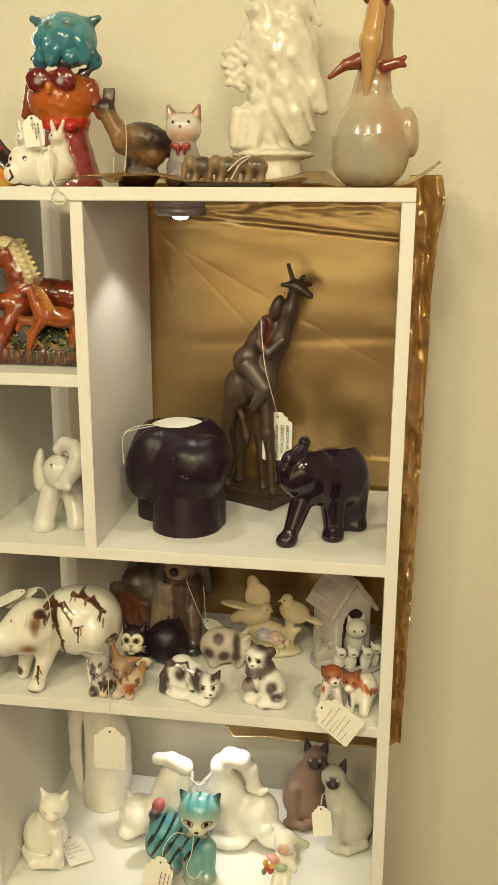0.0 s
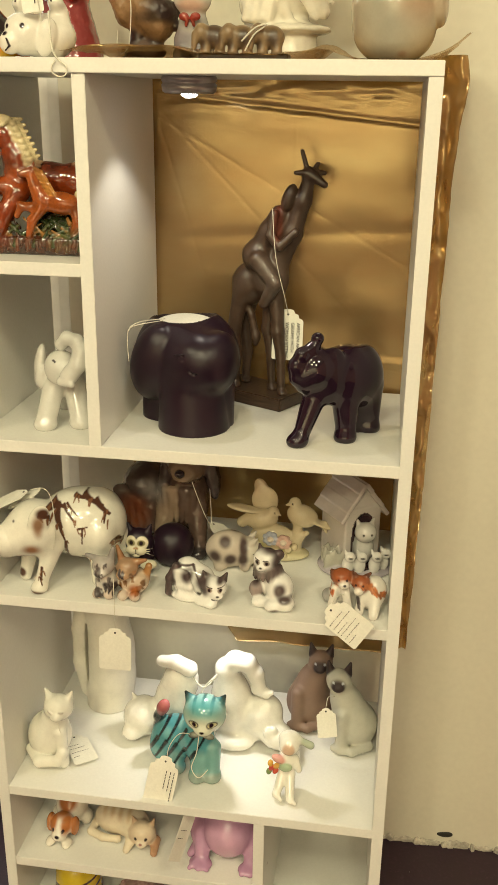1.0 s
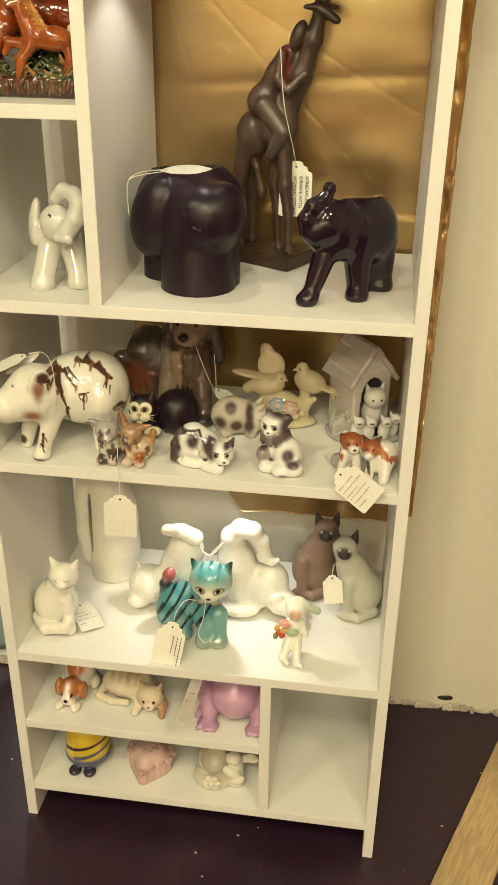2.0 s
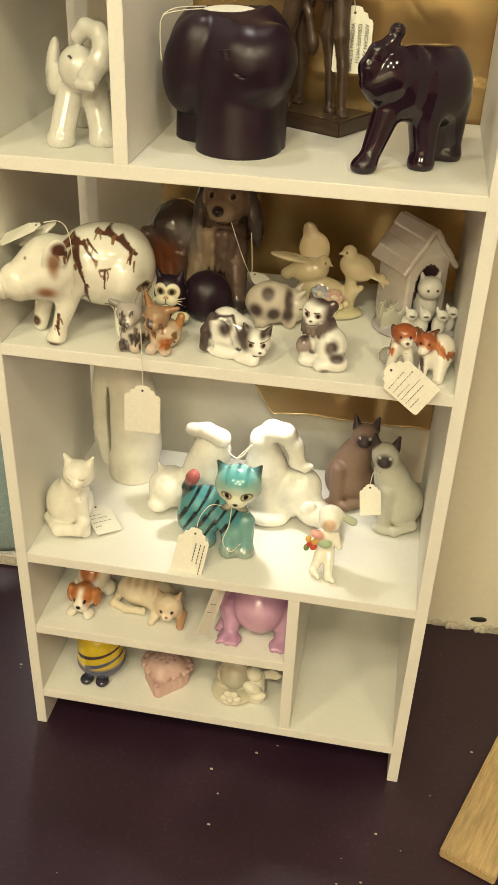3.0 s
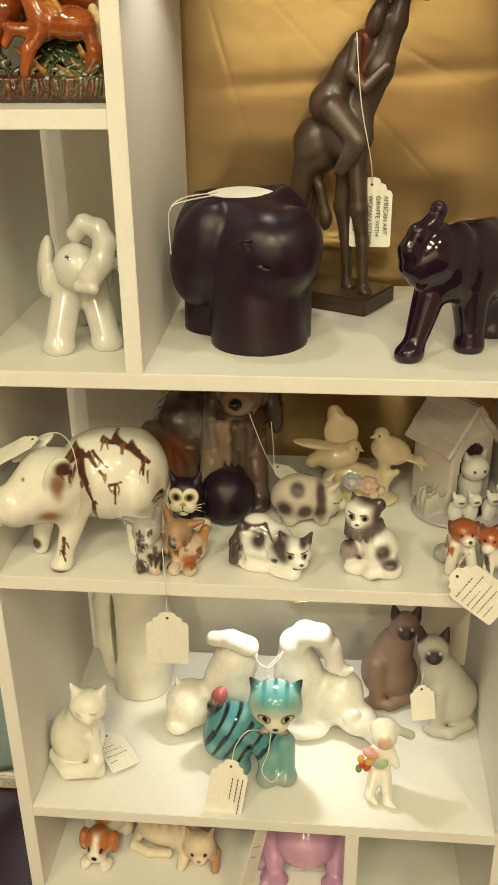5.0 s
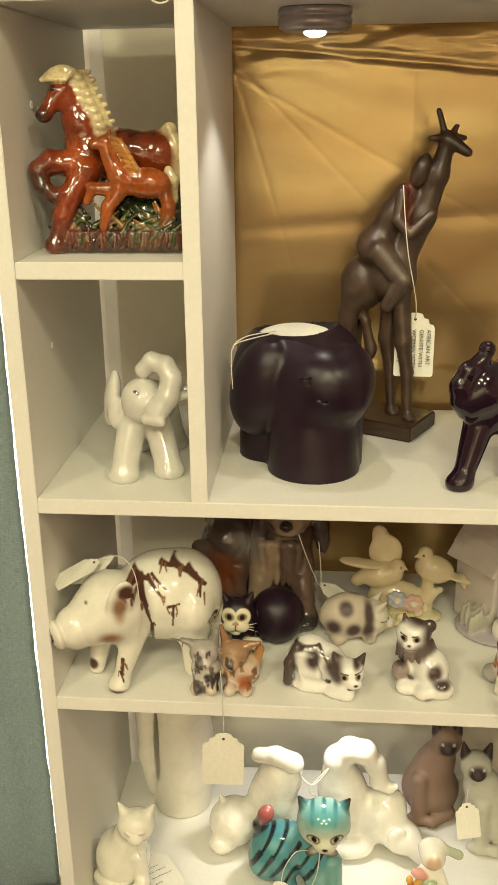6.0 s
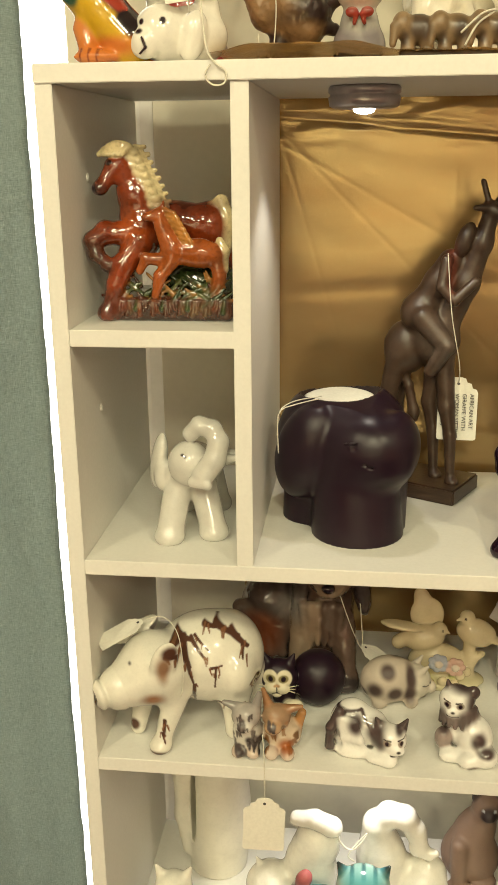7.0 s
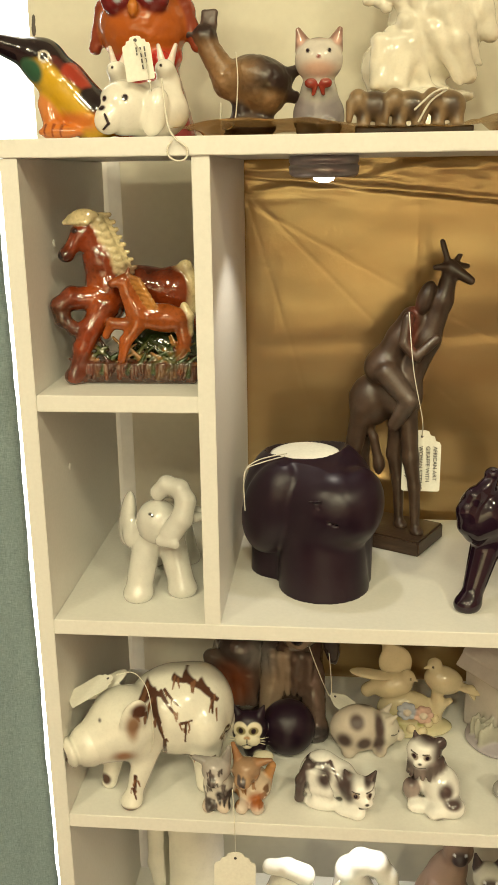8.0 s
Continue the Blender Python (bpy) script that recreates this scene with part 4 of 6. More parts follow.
def terriers():
    c = Clay(0.005, WHITE)
    c.ball((-0.020, 0.004, 0.020), (0.017, 0.020, 0.026), (0.6, 0.57, 0.52))
    c.ball((-0.020, -0.010, 0.050), (0.016, 0.015, 0.014), (0.40, 0.37, 0.35))
    c.ball((-0.021, -0.022, 0.044), (0.010, 0.008, 0.007), (0.65, 0.62, 0.58), blend=0.003)
    c.limb((-0.010, -0.006, 0.058), (-0.006, -0.006, 0.076), 0.0065, 0.003, GREY, blend=0.003)
    c.limb((-0.030, -0.006, 0.057), (-0.044, -0.008, 0.064), 0.006, 0.003, GREY, blend=0.003)
    c.ball((0.018, 0.012, 0.018), (0.022, 0.022, 0.020), (0.60, 0.48, 0.36))
    c.ball((0.013, -0.002, 0.046), (0.016, 0.015, 0.015), (0.32, 0.20, 0.12))
    c.ball((0.010, -0.016, 0.041), (0.010, 0.009, 0.008), (0.44, 0.28, 0.16), blend=0.003)
    c.limb((0.004, 0.002, 0.056), (-0.002, 0.002, 0.076), 0.006, 0.0025, (0.30, 0.15, 0.07), blend=0.003)
    c.limb((0.024, 0.0, 0.054), (0.040, -0.002, 0.060), 0.006, 0.0025, (0.30, 0.15, 0.07), blend=0.003)
    c.limb((0.034, 0.016, 0.022), (0.040, 0.014, 0.042), 0.007, 0.005, (0.45, 0.22, 0.08), blend=0.003)
    for x in (-0.028, -0.012, 0.008, 0.026):
        c.ball((x, -0.014, 0.007), (0.008, 0.010, 0.007), (0.6, 0.5, 0.42))
    for x, y, z, r in ((-0.021, -0.030, 0.046, (0.007, 0.008, 0.004)), (-0.026, -0.02, 0.010, (0.007, 0.01, 0.007)), (-0.010, -0.024, 0.014, (0.005, 0.01, 0.008)), (0.009, -0.026, 0.043, (0.005, 0.006, 0.003)), (-0.026, -0.024, 0.054, (0.003, 0.008, 0.0015)), (-0.014, -0.024, 0.054, (0.003, 0.008, 0.0015))):
        fur(c, x, z, 1.1 * max(r[0], r[2]), SOOT, int(1000 * (x + z + 1)), 8)
    for k in range(6):
        fur(c, -0.034 + 0.005 * k, 0.020 + 0.008 * (k % 4), 0.005, (0.10, 0.085, 0.08), 40 + k, 3)
        fur(c, 0.004 + 0.006 * k, 0.014 + 0.009 * (k % 4), 0.006, (0.20, 0.10, 0.045), 60 + k, 3)
    c.paint((0.024, -0.012, 0.014), (0.008, 0.012, 0.007), RUST, 0.7)
    c.build("puppies_figurine", (0.200, 0.033, ROW_B), CERAMIC, steps=84, label="pair of glazed grey and tan terrier puppies", category="figurine", ruffle=0.0005)


terriers()


def black_cat():
    face = (0.72, 0.66, 0.50)
    c = Clay(0.003, BLACK)
    c.ball((0.014, 0.004, 0.034), (0.033, 0.032, 0.034))
    c.ball((-0.032, -0.018, 0.046), (0.0225, 0.017, 0.0215))
    for s in (-1, 1):
        c.limb((-0.032 + s * 0.013, -0.016, 0.062), (-0.032 + s * 0.018, -0.016, 0.074), 0.0068, 0.0016, blend=0.003)
        c.ball((-0.0325 + s * 0.0068, -0.0335, 0.0385), (0.0085, 0.006, 0.0072), face, blend=0.002)
        c.paint((-0.0325 + s * 0.0085, -0.034, 0.0505), (0.0098, 0.012, 0.0105), face, 0.10)
    c.ball((-0.0325, -0.0345, 0.0315), (0.006, 0.004, 0.004), face, blend=0.002)
    c.ball((-0.014, -0.034, 0.016), (0.013, 0.009, 0.0075), face, turn=(0, -12, 0))
    c.ball((-0.026, -0.012, 0.018), (0.014, 0.016, 0.018))
    c.paint((-0.0325, -0.034, 0.0645), (0.0030, 0.012, 0.0065), BLACK, 0.2)
    eyes(c, -0.0325, -0.034, 0.0505, 0.0076, 0.0030, BLACK, (0.26, 0.22, 0.10))
    c.paint((-0.0325, -0.040, 0.0440), (0.0046, 0.005, 0.0030), (0.34, 0.17, 0.06), 0.2)
    c.stroke((-0.0325, 0.041), (-0.0325, 0.035), 0.0008, SOOT, 0.3, -0.02)
    for s in (-1, 1):
        c.stroke((-0.0325, 0.035), (-0.0325 + s * 0.007, 0.0325), 0.0008, SOOT, 0.3, -0.02)
        for k in (-1, 0, 1):
            c.limb((-0.0325 + s * 0.013, -0.035, 0.039 + 0.002 * k), (-0.0325 + s * 0.026, -0.034, 0.038 + 0.006 * k), 0.0007, 0.0005, face, blend=0.0005)
    c.build("cat_figurine", (0.240, 0.132, ROW_B), SATIN, steps=120, label="round black ceramic cat with a white painted face", category="figurine")


black_cat()


def crouching_cat():
    d = (0.07, 0.05, 0.05)
    c = Clay(0.009, WHITE)
    # humped back on the left, chest low, head stretched forward
    c.ball((-0.020, 0.008, 0.030), (0.023, 0.021, 0.028), turn=(0, 18, 0))
    c.ball((0.002, 0.004, 0.027), (0.020, 0.018, 0.021))
    c.ball((0.024, -0.012, 0.024), (0.0185, 0.0165, 0.0165))
    for s in (-1, 1):
        c.limb((0.025 + s * 0.012, -0.008, 0.036), (0.025 + s * 0.017, -0.009, 0.047), 0.0058, 0.0016, d, blend=0.003)
    c.ball((0.031, -0.026, 0.019), (0.0085, 0.006, 0.006), blend=0.004)
    c.chain([(-0.032, -0.006, 0.050), (-0.041, -0.009, 0.032), (-0.043, -0.011, 0.010)], 0.0060, 0.0050, d, blend=0.004)
    for k in range(4):
        c.chain([(-0.030 + 0.005 * k, -0.010 - 0.002 * k, 0.044), (-0.027 + 0.006 * k, -0.013 - 0.002 * k, 0.024), (-0.022 + 0.006 * k, -0.015, 0.008)], 0.0040, 0.0030, blend=0.004)
    for x, y in ((-0.012, -0.014), (0.008, -0.022), (0.022, -0.028), (-0.026, -0.010)):
        c.ball((x, y, 0.006), (0.0095, 0.009, 0.006))
    for x, z, rad in ((-0.014, 0.041, 0.0085), (-0.038, 0.026, 0.006), (0.008, 0.033, 0.0105), (0.012, 0.024, 0.0075), (0.034, 0.039, 0.0050)):
        c.paint((x, -0.014, z), (rad, 0.022, rad * 1.15), d, 0.55)
    c.stroke((-0.036, 0.050), (-0.008, 0.052), 0.0022, d, 0.6, 0.03)
    c.stroke((-0.008, 0.052), (0.004, 0.030), 0.0018, d, 0.6, 0.0)
    eyes(c, 0.028, -0.028, 0.0275, 0.0080, 0.0022, BLACK, (0.30, 0.24, 0.20))
    for s in (-1, 1):
        c.stroke((0.028 + s * 0.004, 0.0305), (0.028 + s * 0.012, 0.0315), 0.0009, SOOT, 0.3, 0.0)
    c.stroke((0.024, 0.0145), (0.039, 0.0150), 0.0009, SOOT, 0.3, -0.01)
    c.paint((0.0325, -0.031, 0.0200), (0.0024, 0.004, 0.0016), SOOT, 0.4)
    c.build("cat_figurine", (0.314, 0.046, ROW_B), CERAMIC, steps=100, label="small white crouching cat with dark patches", category="figurine")


crouching_cat()


def spotted_pig():
    d = (0.075, 0.048, 0.045)
    c = Clay(0.007, (0.52, 0.45, 0.38))
    c.ball((-0.006, 0, 0.030), (0.035, 0.026, 0.029))
    c.ball((0.026, -0.004, 0.027), (0.0185, 0.019, 0.021), (0.60, 0.55, 0.47))
    c.ball((0.043, -0.012, 0.023), (0.006, 0.0075, 0.0070), (0.62, 0.56, 0.48), blend=0.003)
    for s in (-1, 1):
        c.limb((0.028, -0.004 + s * 0.010, 0.044), (0.036, -0.006 + s * 0.013, 0.054), 0.0055, 0.0016, (0.58, 0.52, 0.45), blend=0.003)
        c.ball((-0.020, s * 0.013, 0.006), (0.009, 0.009, 0.007))
        c.ball((0.018, s * 0.013 - 0.003, 0.006), (0.008, 0.009, 0.007))
    for x, y, z, rad in ((-0.012, -0.018, 0.049, 0.0090), (-0.026, -0.016, 0.027, 0.0095), (-0.004, -0.026, 0.023, 0.0090), (-0.036, 0.0, 0.020, 0.007), (0.004, 0.012, 0.056, 0.009)):
        c.paint((x, y, z), (rad, 0.012, rad), d, 0.45)
    # a dark band over the shoulders, down to one leg
    c.paint((0.016, -0.018, 0.040), (0.0065, 0.02, 0.016), d, 0.5)
    c.paint((0.015, -0.022, 0.020), (0.0075, 0.016, 0.012), d, 0.5)
    c.paint((0.041, -0.018, 0.031), (0.0016, 0.004, 0.0016), BLACK, 0.3)
    c.stroke((0.030, 0.030), (0.038, 0.029), 0.0008, SOOT, 0.3, -0.01)
    c.build("pig_figurine", (0.345, 0.148, ROW_B), SATIN, steps=84, label="small grey pig figurine with dark brown spots", category="figurine", rz=12)


spotted_pig()


def sitting_cat():
    d, m = (0.070, 0.048, 0.048), (0.20, 0.16, 0.15)
    c = Clay(0.007, WHITE)
    c.ball((0.000, 0.010, 0.032), (0.019, 0.019, 0.030))
    c.ball((0.014, -0.004, 0.024), (0.020, 0.022, 0.024))
    c.ball((0.024, -0.024, 0.012), (0.014, 0.012, 0.012))
    c.ball((-0.006, 0.004, 0.064), (0.0195, 0.0175, 0.0170))
    c.ball((-0.012, -0.011, 0.058), (0.0075, 0.006, 0.0055), blend=0.004)
    c.limb((-0.014, 0.006, 0.074), (-0.017, 0.006, 0.086), 0.0058, 0.0016, d, blend=0.003)
    c.ball((0.011, 0.006, 0.072), (0.0075, 0.0055, 0.0080), d, blend=0.003)
    # ruff of fur under the head
    for k in range(9):
        a = -2.9 + 0.34 * k
        c.limb((-0.004 + 0.016 * math.cos(a), 0.004 + 0.014 * math.sin(a), 0.054), (-0.002 + 0.022 * math.cos(a), 0.004 + 0.019 * math.sin(a), 0.040), 0.0052, 0.0024, shade(m, 0.6 + 0.15 * (k % 4)), blend=0.003)
    c.ball((-0.020, -0.006, 0.022), (0.0095, 0.010, 0.012), shade(m, 1.5))
    c.ball((-0.012, -0.018, 0.008), (0.013, 0.009, 0.008))
    c.ball((0.006, -0.028, 0.008), (0.011, 0.009, 0.008))
    c.paint((0.010, 0.006, 0.064), (0.010, 0.03, 0.018), d, 0.5)
    c.paint((0.000, 0.010, 0.080), (0.016, 0.02, 0.006), d, 0.5)
    c.paint((0.016, -0.018, 0.030), (0.0085, 0.02, 0.010), d, 0.4)
    c.paint((0.024, -0.026, 0.020), (0.0095, 0.02, 0.0050), d, 0.4)
    c.paint((-0.020, -0.006, 0.036), (0.006, 0.02, 0.007), d, 0.6)
    c.paint((0.010, -0.034, 0.004), (0.006, 0.01, 0.003), m, 0.6)
    eyes(c, -0.0115, -0.012, 0.0655, 0.0072, 0.0023, BLACK, (0.28, 0.24, 0.2))
    c.stroke((-0.021, 0.0695), (-0.015, 0.0685), 0.0009, SOOT, 0.3, 0.0)
    c.stroke((-0.009, 0.0685), (-0.002, 0.0695), 0.0009, SOOT, 0.3, 0.0)
    c.stroke((-0.018, 0.0535), (-0.006, 0.0540), 0.0008, SOOT, 0.3, 0.0)
    c.paint((-0.0125, -0.017, 0.0595), (0.0022, 0.004, 0.0014), SOOT, 0.4)
    c.build("cat_figurine", (0.416, 0.052, ROW_B), CERAMIC, steps=100, label="small white and charcoal seated cat with kitten", category="figurine", ruffle=0.0003)


sitting_cat()


def doves():
    p = (0.66, 0.56, 0.37)
    c = Clay(0.005, p)
    c.ball((0, -0.002, 0.006), (0.055, 0.028, 0.010), (0.62, 0.56, 0.36))
    c.chain([(-0.028, 0.0, 0.008), (-0.024, 0.0, 0.034), (-0.020, 0, 0.055)], 0.012, 0.007)
    c.chain([(0.030, 0.0, 0.008), (0.036, 0.0, 0.034), (0.034, 0, 0.06)], 0.011, 0.007)
    c.limb((0.036, 0, 0.030), (0.050, -0.006, 0.044), 0.006, 0.004)
    c.ball((-0.022, 0.0, 0.060), (0.027, 0.016, 0.017), turn=(0, -10, 0))
    c.ball((-0.003, -0.004, 0.074), (0.0095, 0.0095, 0.0095))
    c.limb((0.004, -0.006, 0.074), (0.009, -0.008, 0.071), 0.003, 0.001, blend=0.002)
    c.ball((-0.004, 0.0, 0.028), (0.036, 0.016, 0.024))
    c.limb((-0.040, 0.0, 0.062), (-0.052, 0.0, 0.052), 0.008, 0.009, blend=0.004)
    c.ball((-0.048, -0.006, 0.078), (0.028, 0.011, 0.005), turn=(0, 8, 0), blend=0.003)
    c.ball((-0.018, 0.008, 0.088), (0.021, 0.005, 0.024), turn=(0, -6, 0), blend=0.003)
    c.ball((-0.024, 0.010, 0.106), (0.011, 0.004, 0.018), turn=(0, -18, 0), blend=0.003)
    c.ball((0.042, 0.0, 0.070), (0.025, 0.016, 0.018), turn=(0, 18, 0))
    c.ball((0.030, -0.002, 0.091), (0.0095, 0.0095, 0.0095))
    c.limb((0.023, -0.006, 0.091), (0.016, -0.008, 0.089), 0.003, 0.001, blend=0.002)
    c.ball((0.070, -0.002, 0.060), (0.022, 0.010, 0.004), turn=(0, 20, 0), blend=0.003)
    c.limb((0.076, -0.004, 0.060), (0.080, -0.006, 0.048), 0.006, 0.002, blend=0.003)
    for x, z, col in ((-0.004, 0.038, (0.40, 0.42, 0.50)), (0.016, 0.034, (0.62, 0.40, 0.33))):
        for i in range(7):
            a = i * 2 * math.pi / 7
            c.ball((x + 0.008 * math.cos(a), -0.024, z + 0.008 * math.sin(a)), (0.0052, 0.004, 0.0045), col, blend=0.001)
        c.ball((x, -0.027, z), 0.0045, (0.7, 0.6, 0.5), blend=0.001)
    for i in range(12):
        a = i * 2.4
        c.ball((0.042 * math.cos(a) * (0.4 + 0.05 * i), -0.016 + 0.010 * math.sin(a), 0.016 + 0.006 * math.sin(i * 1.7)), (0.006, 0.005, 0.006), (0.55, 0.55, 0.25) if i % 3 == 0 else p, blend=0.002)
    c.paint((-0.030, -0.02, 0.012), (0.018, 0.02, 0.014), (0.56, 0.54, 0.20), 0.7)
    c.paint((0.027, -0.010, 0.093), (0.0014, 0.004, 0.0014), BLACK, 0.2)
    c.paint((0.000, -0.013, 0.076), (0.0014, 0.004, 0.0014), BLACK, 0.2)
    c.build("doves_figurine", (0.404, 0.198, ROW_B), PEARL, steps=104, label="pair of pearly cream doves perched over small flowers", category="figurine", ruffle=0.0003)


doves()


def kennel():
    g, wht = (0.56, 0.53, 0.50), (0.76, 0.73, 0.69)
    c = Clay(0.003, g)
    c.ball((0.0, -0.006, 0.004), (0.060, 0.052, 0.010), (0.42, 0.38, 0.42))
    c.slab((-0.006, 0.018, 0.052), (0.032, 0.034, 0.050), (0.60, 0.55, 0.52), turn=(0, 0, 20), edge=0.003)
    for s in (-1, 1):
        for k in range(4):
            t = k / 3
            c.slab((-0.006 + s * (0.006 + 0.030 * t) * 0.94, 0.018 + s * (0.006 + 0.030 * t) * 0.34, 0.132 - 0.040 * t - 0.0015 * (k % 2)), (0.009, 0.040, 0.0035), (0.60, 0.54, 0.51), turn=(0, s * 52, 20), edge=0.002, blend=0.0015)
    c.slab((-0.006, 0.018, 0.098), (0.016, 0.032, 0.024), (0.60, 0.55, 0.52), turn=(0, 45, 20), edge=0.002)
    c.ball((0.008, -0.020, 0.060), (0.020, 0.022, 0.032), (0.07, 0.04, 0.05), cut=True)
    c.slab((0.008, -0.020, 0.032), (0.019, 0.020, 0.028), (0.07, 0.04, 0.05), turn=(0, 0, 20), cut=True)
    c2 = Clay(0.004, wht)
    c2.ball((0.010, -0.014, 0.060), (0.017, 0.015, 0.016))
    c2.ball((0.010, -0.004, 0.030), (0.016, 0.016, 0.028))
    cat_ears(c2, 0.010, -0.010, 0.071, 0.010, 0.011, wht)
    for x, y in ((-0.004, -0.042), (0.018, -0.044), (0.034, -0.034), (-0.022, -0.040)):
        c2.ball((x, y, 0.020), (0.009, 0.009, 0.014))
        c2.ball((x + 0.002, y - 0.006, 0.036), (0.008, 0.008, 0.008))
        c2.limb((x - 0.004, y - 0.004, 0.042), (x - 0.006, y - 0.004, 0.048), 0.003, 0.001, blend=0.002)
        c2.paint((x + 0.001, y - 0.013, 0.037), (0.004, 0.004, 0.0012), SOOT, 0.4)
    eyes(c2, 0.010, -0.028, 0.061, 0.0065, 0.0018, SOOT)
    c.forms += [(*f[:4], f[4] or wht, f[5] or 0.004, *f[6:]) for f in c2.forms]
    c.brush += c2.brush
    # the open door stays free of the kittens' forms
    keep = c.cuts
    c.cuts = []
    house = Clay.field

    def field(P, coloured=False, me=c, cuts=keep, cats=c2):
        own = me.forms[:len(me.forms) - len(cats.forms)]
        a = Clay(me.blend, me.tint)
        a.forms, a.cuts = own, cuts
        if coloured:
            da, ca = house(a, P, True)
            db, cb = house(cats, P, True)
            pick = (da < db)[:, None]
            return np.minimum(da, db), np.where(pick, ca, cb)
        return np.minimum(house(a, P), house(cats, P))

    c.field = field
    for i in range(14):
        a = math.pi * (0.9 + 0.35 * math.sin(i * 1.9))
        c.forms.insert(1, ("ball", np.array((-0.050 + 0.006 * (i % 5), -0.022 + 0.012 * (i // 5), 0.016 + 0.004 * (i % 3))), np.array((0.004, 0.004, 0.014)), None, (0.42, 0.40, 0.34), 0.004))
    c.build("kennel_figurine", (0.531, 0.188, ROW_B), CERAMIC, rz=16, steps=120, label="glazed grey-white kennel with cat and kittens outside", category="figurine")


kennel()


def two_pups():
    w, r, dr = (0.74, 0.70, 0.64), (0.30, 0.085, 0.03), (0.12, 0.05, 0.03)
    c = Clay(0.006, w)
    # one sits upright on straight forelegs
    c.ball((-0.020, 0.010, 0.026), (0.014, 0.016, 0.024))
    c.ball((-0.018, -0.002, 0.051), (0.0150, 0.0145, 0.0125), r)
    c.ball((-0.014, -0.015, 0.045), (0.0075, 0.007, 0.006), w, blend=0.004)
    c.limb((-0.026, -0.006, 0.034), (-0.031, -0.012, 0.006), 0.0065, 0.0055)
    c.limb((-0.012, -0.008, 0.034), (-0.006, -0.020, 0.006), 0.0065, 0.0055)
    c.ball((-0.034, 0.014, 0.012), (0.012, 0.012, 0.010), (0.34, 0.33, 0.32))
    for s in (-1, 1):
        c.ball((-0.018 + s * 0.013, 0.000, 0.052), (0.004, 0.007, 0.009), dr, turn=(0, s * 14, 0), blend=0.003)
    # the other crouches, back humped
    c.ball((0.024, 0.002, 0.028), (0.021, 0.019, 0.026), turn=(0, 20, 0))
    c.ball((0.009, -0.008, 0.046), (0.0125, 0.0125, 0.0115), r)
    c.ball((0.006, -0.019, 0.039), (0.0065, 0.006, 0.0055), w, blend=0.004)
    c.limb((0.010, -0.010, 0.024), (0.008, -0.020, 0.006), 0.007, 0.006)
    c.limb((0.030, -0.012, 0.020), (0.028, -0.024, 0.006), 0.009, 0.007)
    c.limb((0.016, -0.004, 0.056), (0.021, -0.006, 0.062), 0.004, 0.002, dr, blend=0.003)
    c.limb((0.002, -0.006, 0.055), (0.000, -0.008, 0.061), 0.004, 0.002, dr, blend=0.003)
    for k in range(9):
        fur(c, 0.012 + 0.0035 * k, 0.049 - 0.0022 * k, 0.0055, (0.30, 0.10, 0.035), 200 + k, 4, 0.5, 0.03)
    fur(c, 0.003, 0.020, 0.006, SOOT, 231, 7)
    fur(c, -0.032, 0.030, 0.006, r, 232, 6)
    eyes(c, -0.016, -0.014, 0.052, 0.0055, 0.0015)
    eyes(c, 0.007, -0.019, 0.048, 0.005, 0.0014)
    c.paint((-0.013, -0.0215, 0.047), (0.0024, 0.003, 0.0017), BLACK, 0.3)
    c.build("puppies_figurine", (0.535, 0.050, ROW_B), CERAMIC, steps=88, label="two small seated brown and white puppies", category="figurine", ruffle=0.0003)


two_pups()


# ---- lit row ----
def tall_cat():
    c = Clay(0.014, (0.74, 0.71, 0.62))
    c.limb((0.004, 0, 0.0), (0.006, 0, 0.05), 0.041, 0.043)
    c.ball((0.006, 0.0, 0.100), (0.045, 0.043, 0.105))
    c.chain([(0.000, 0.0, 0.16), (-0.012, 0.0, 0.21), (-0.004, -0.004, 0.25)], 0.032, 0.024)
    c.ball((0.008, -0.012, 0.264), (0.026, 0.025, 0.022))
    cat_ears(c, 0.006, -0.008, 0.280, 0.013, 0.016, None)
    # the tail stands clear of the back and joins it above and below
    c.chain([(-0.020, -0.006, 0.230), (-0.034, -0.008, 0.205), (-0.042, -0.008, 0.150), (-0.043, -0.008, 0.085), (-0.034, -0.008, 0.030)], 0.016, 0.013, blend=0.006)
    c.ball((-0.026, -0.020, 0.110), (0.0050, 0.034, 0.060), cut=True)
    c.build("tall_cat_figurine", (0.106, 0.240, ROW_C), SATIN, steps=104, label="tall slender white ceramic cat in satin glaze", category="figurine")


tall_cat()


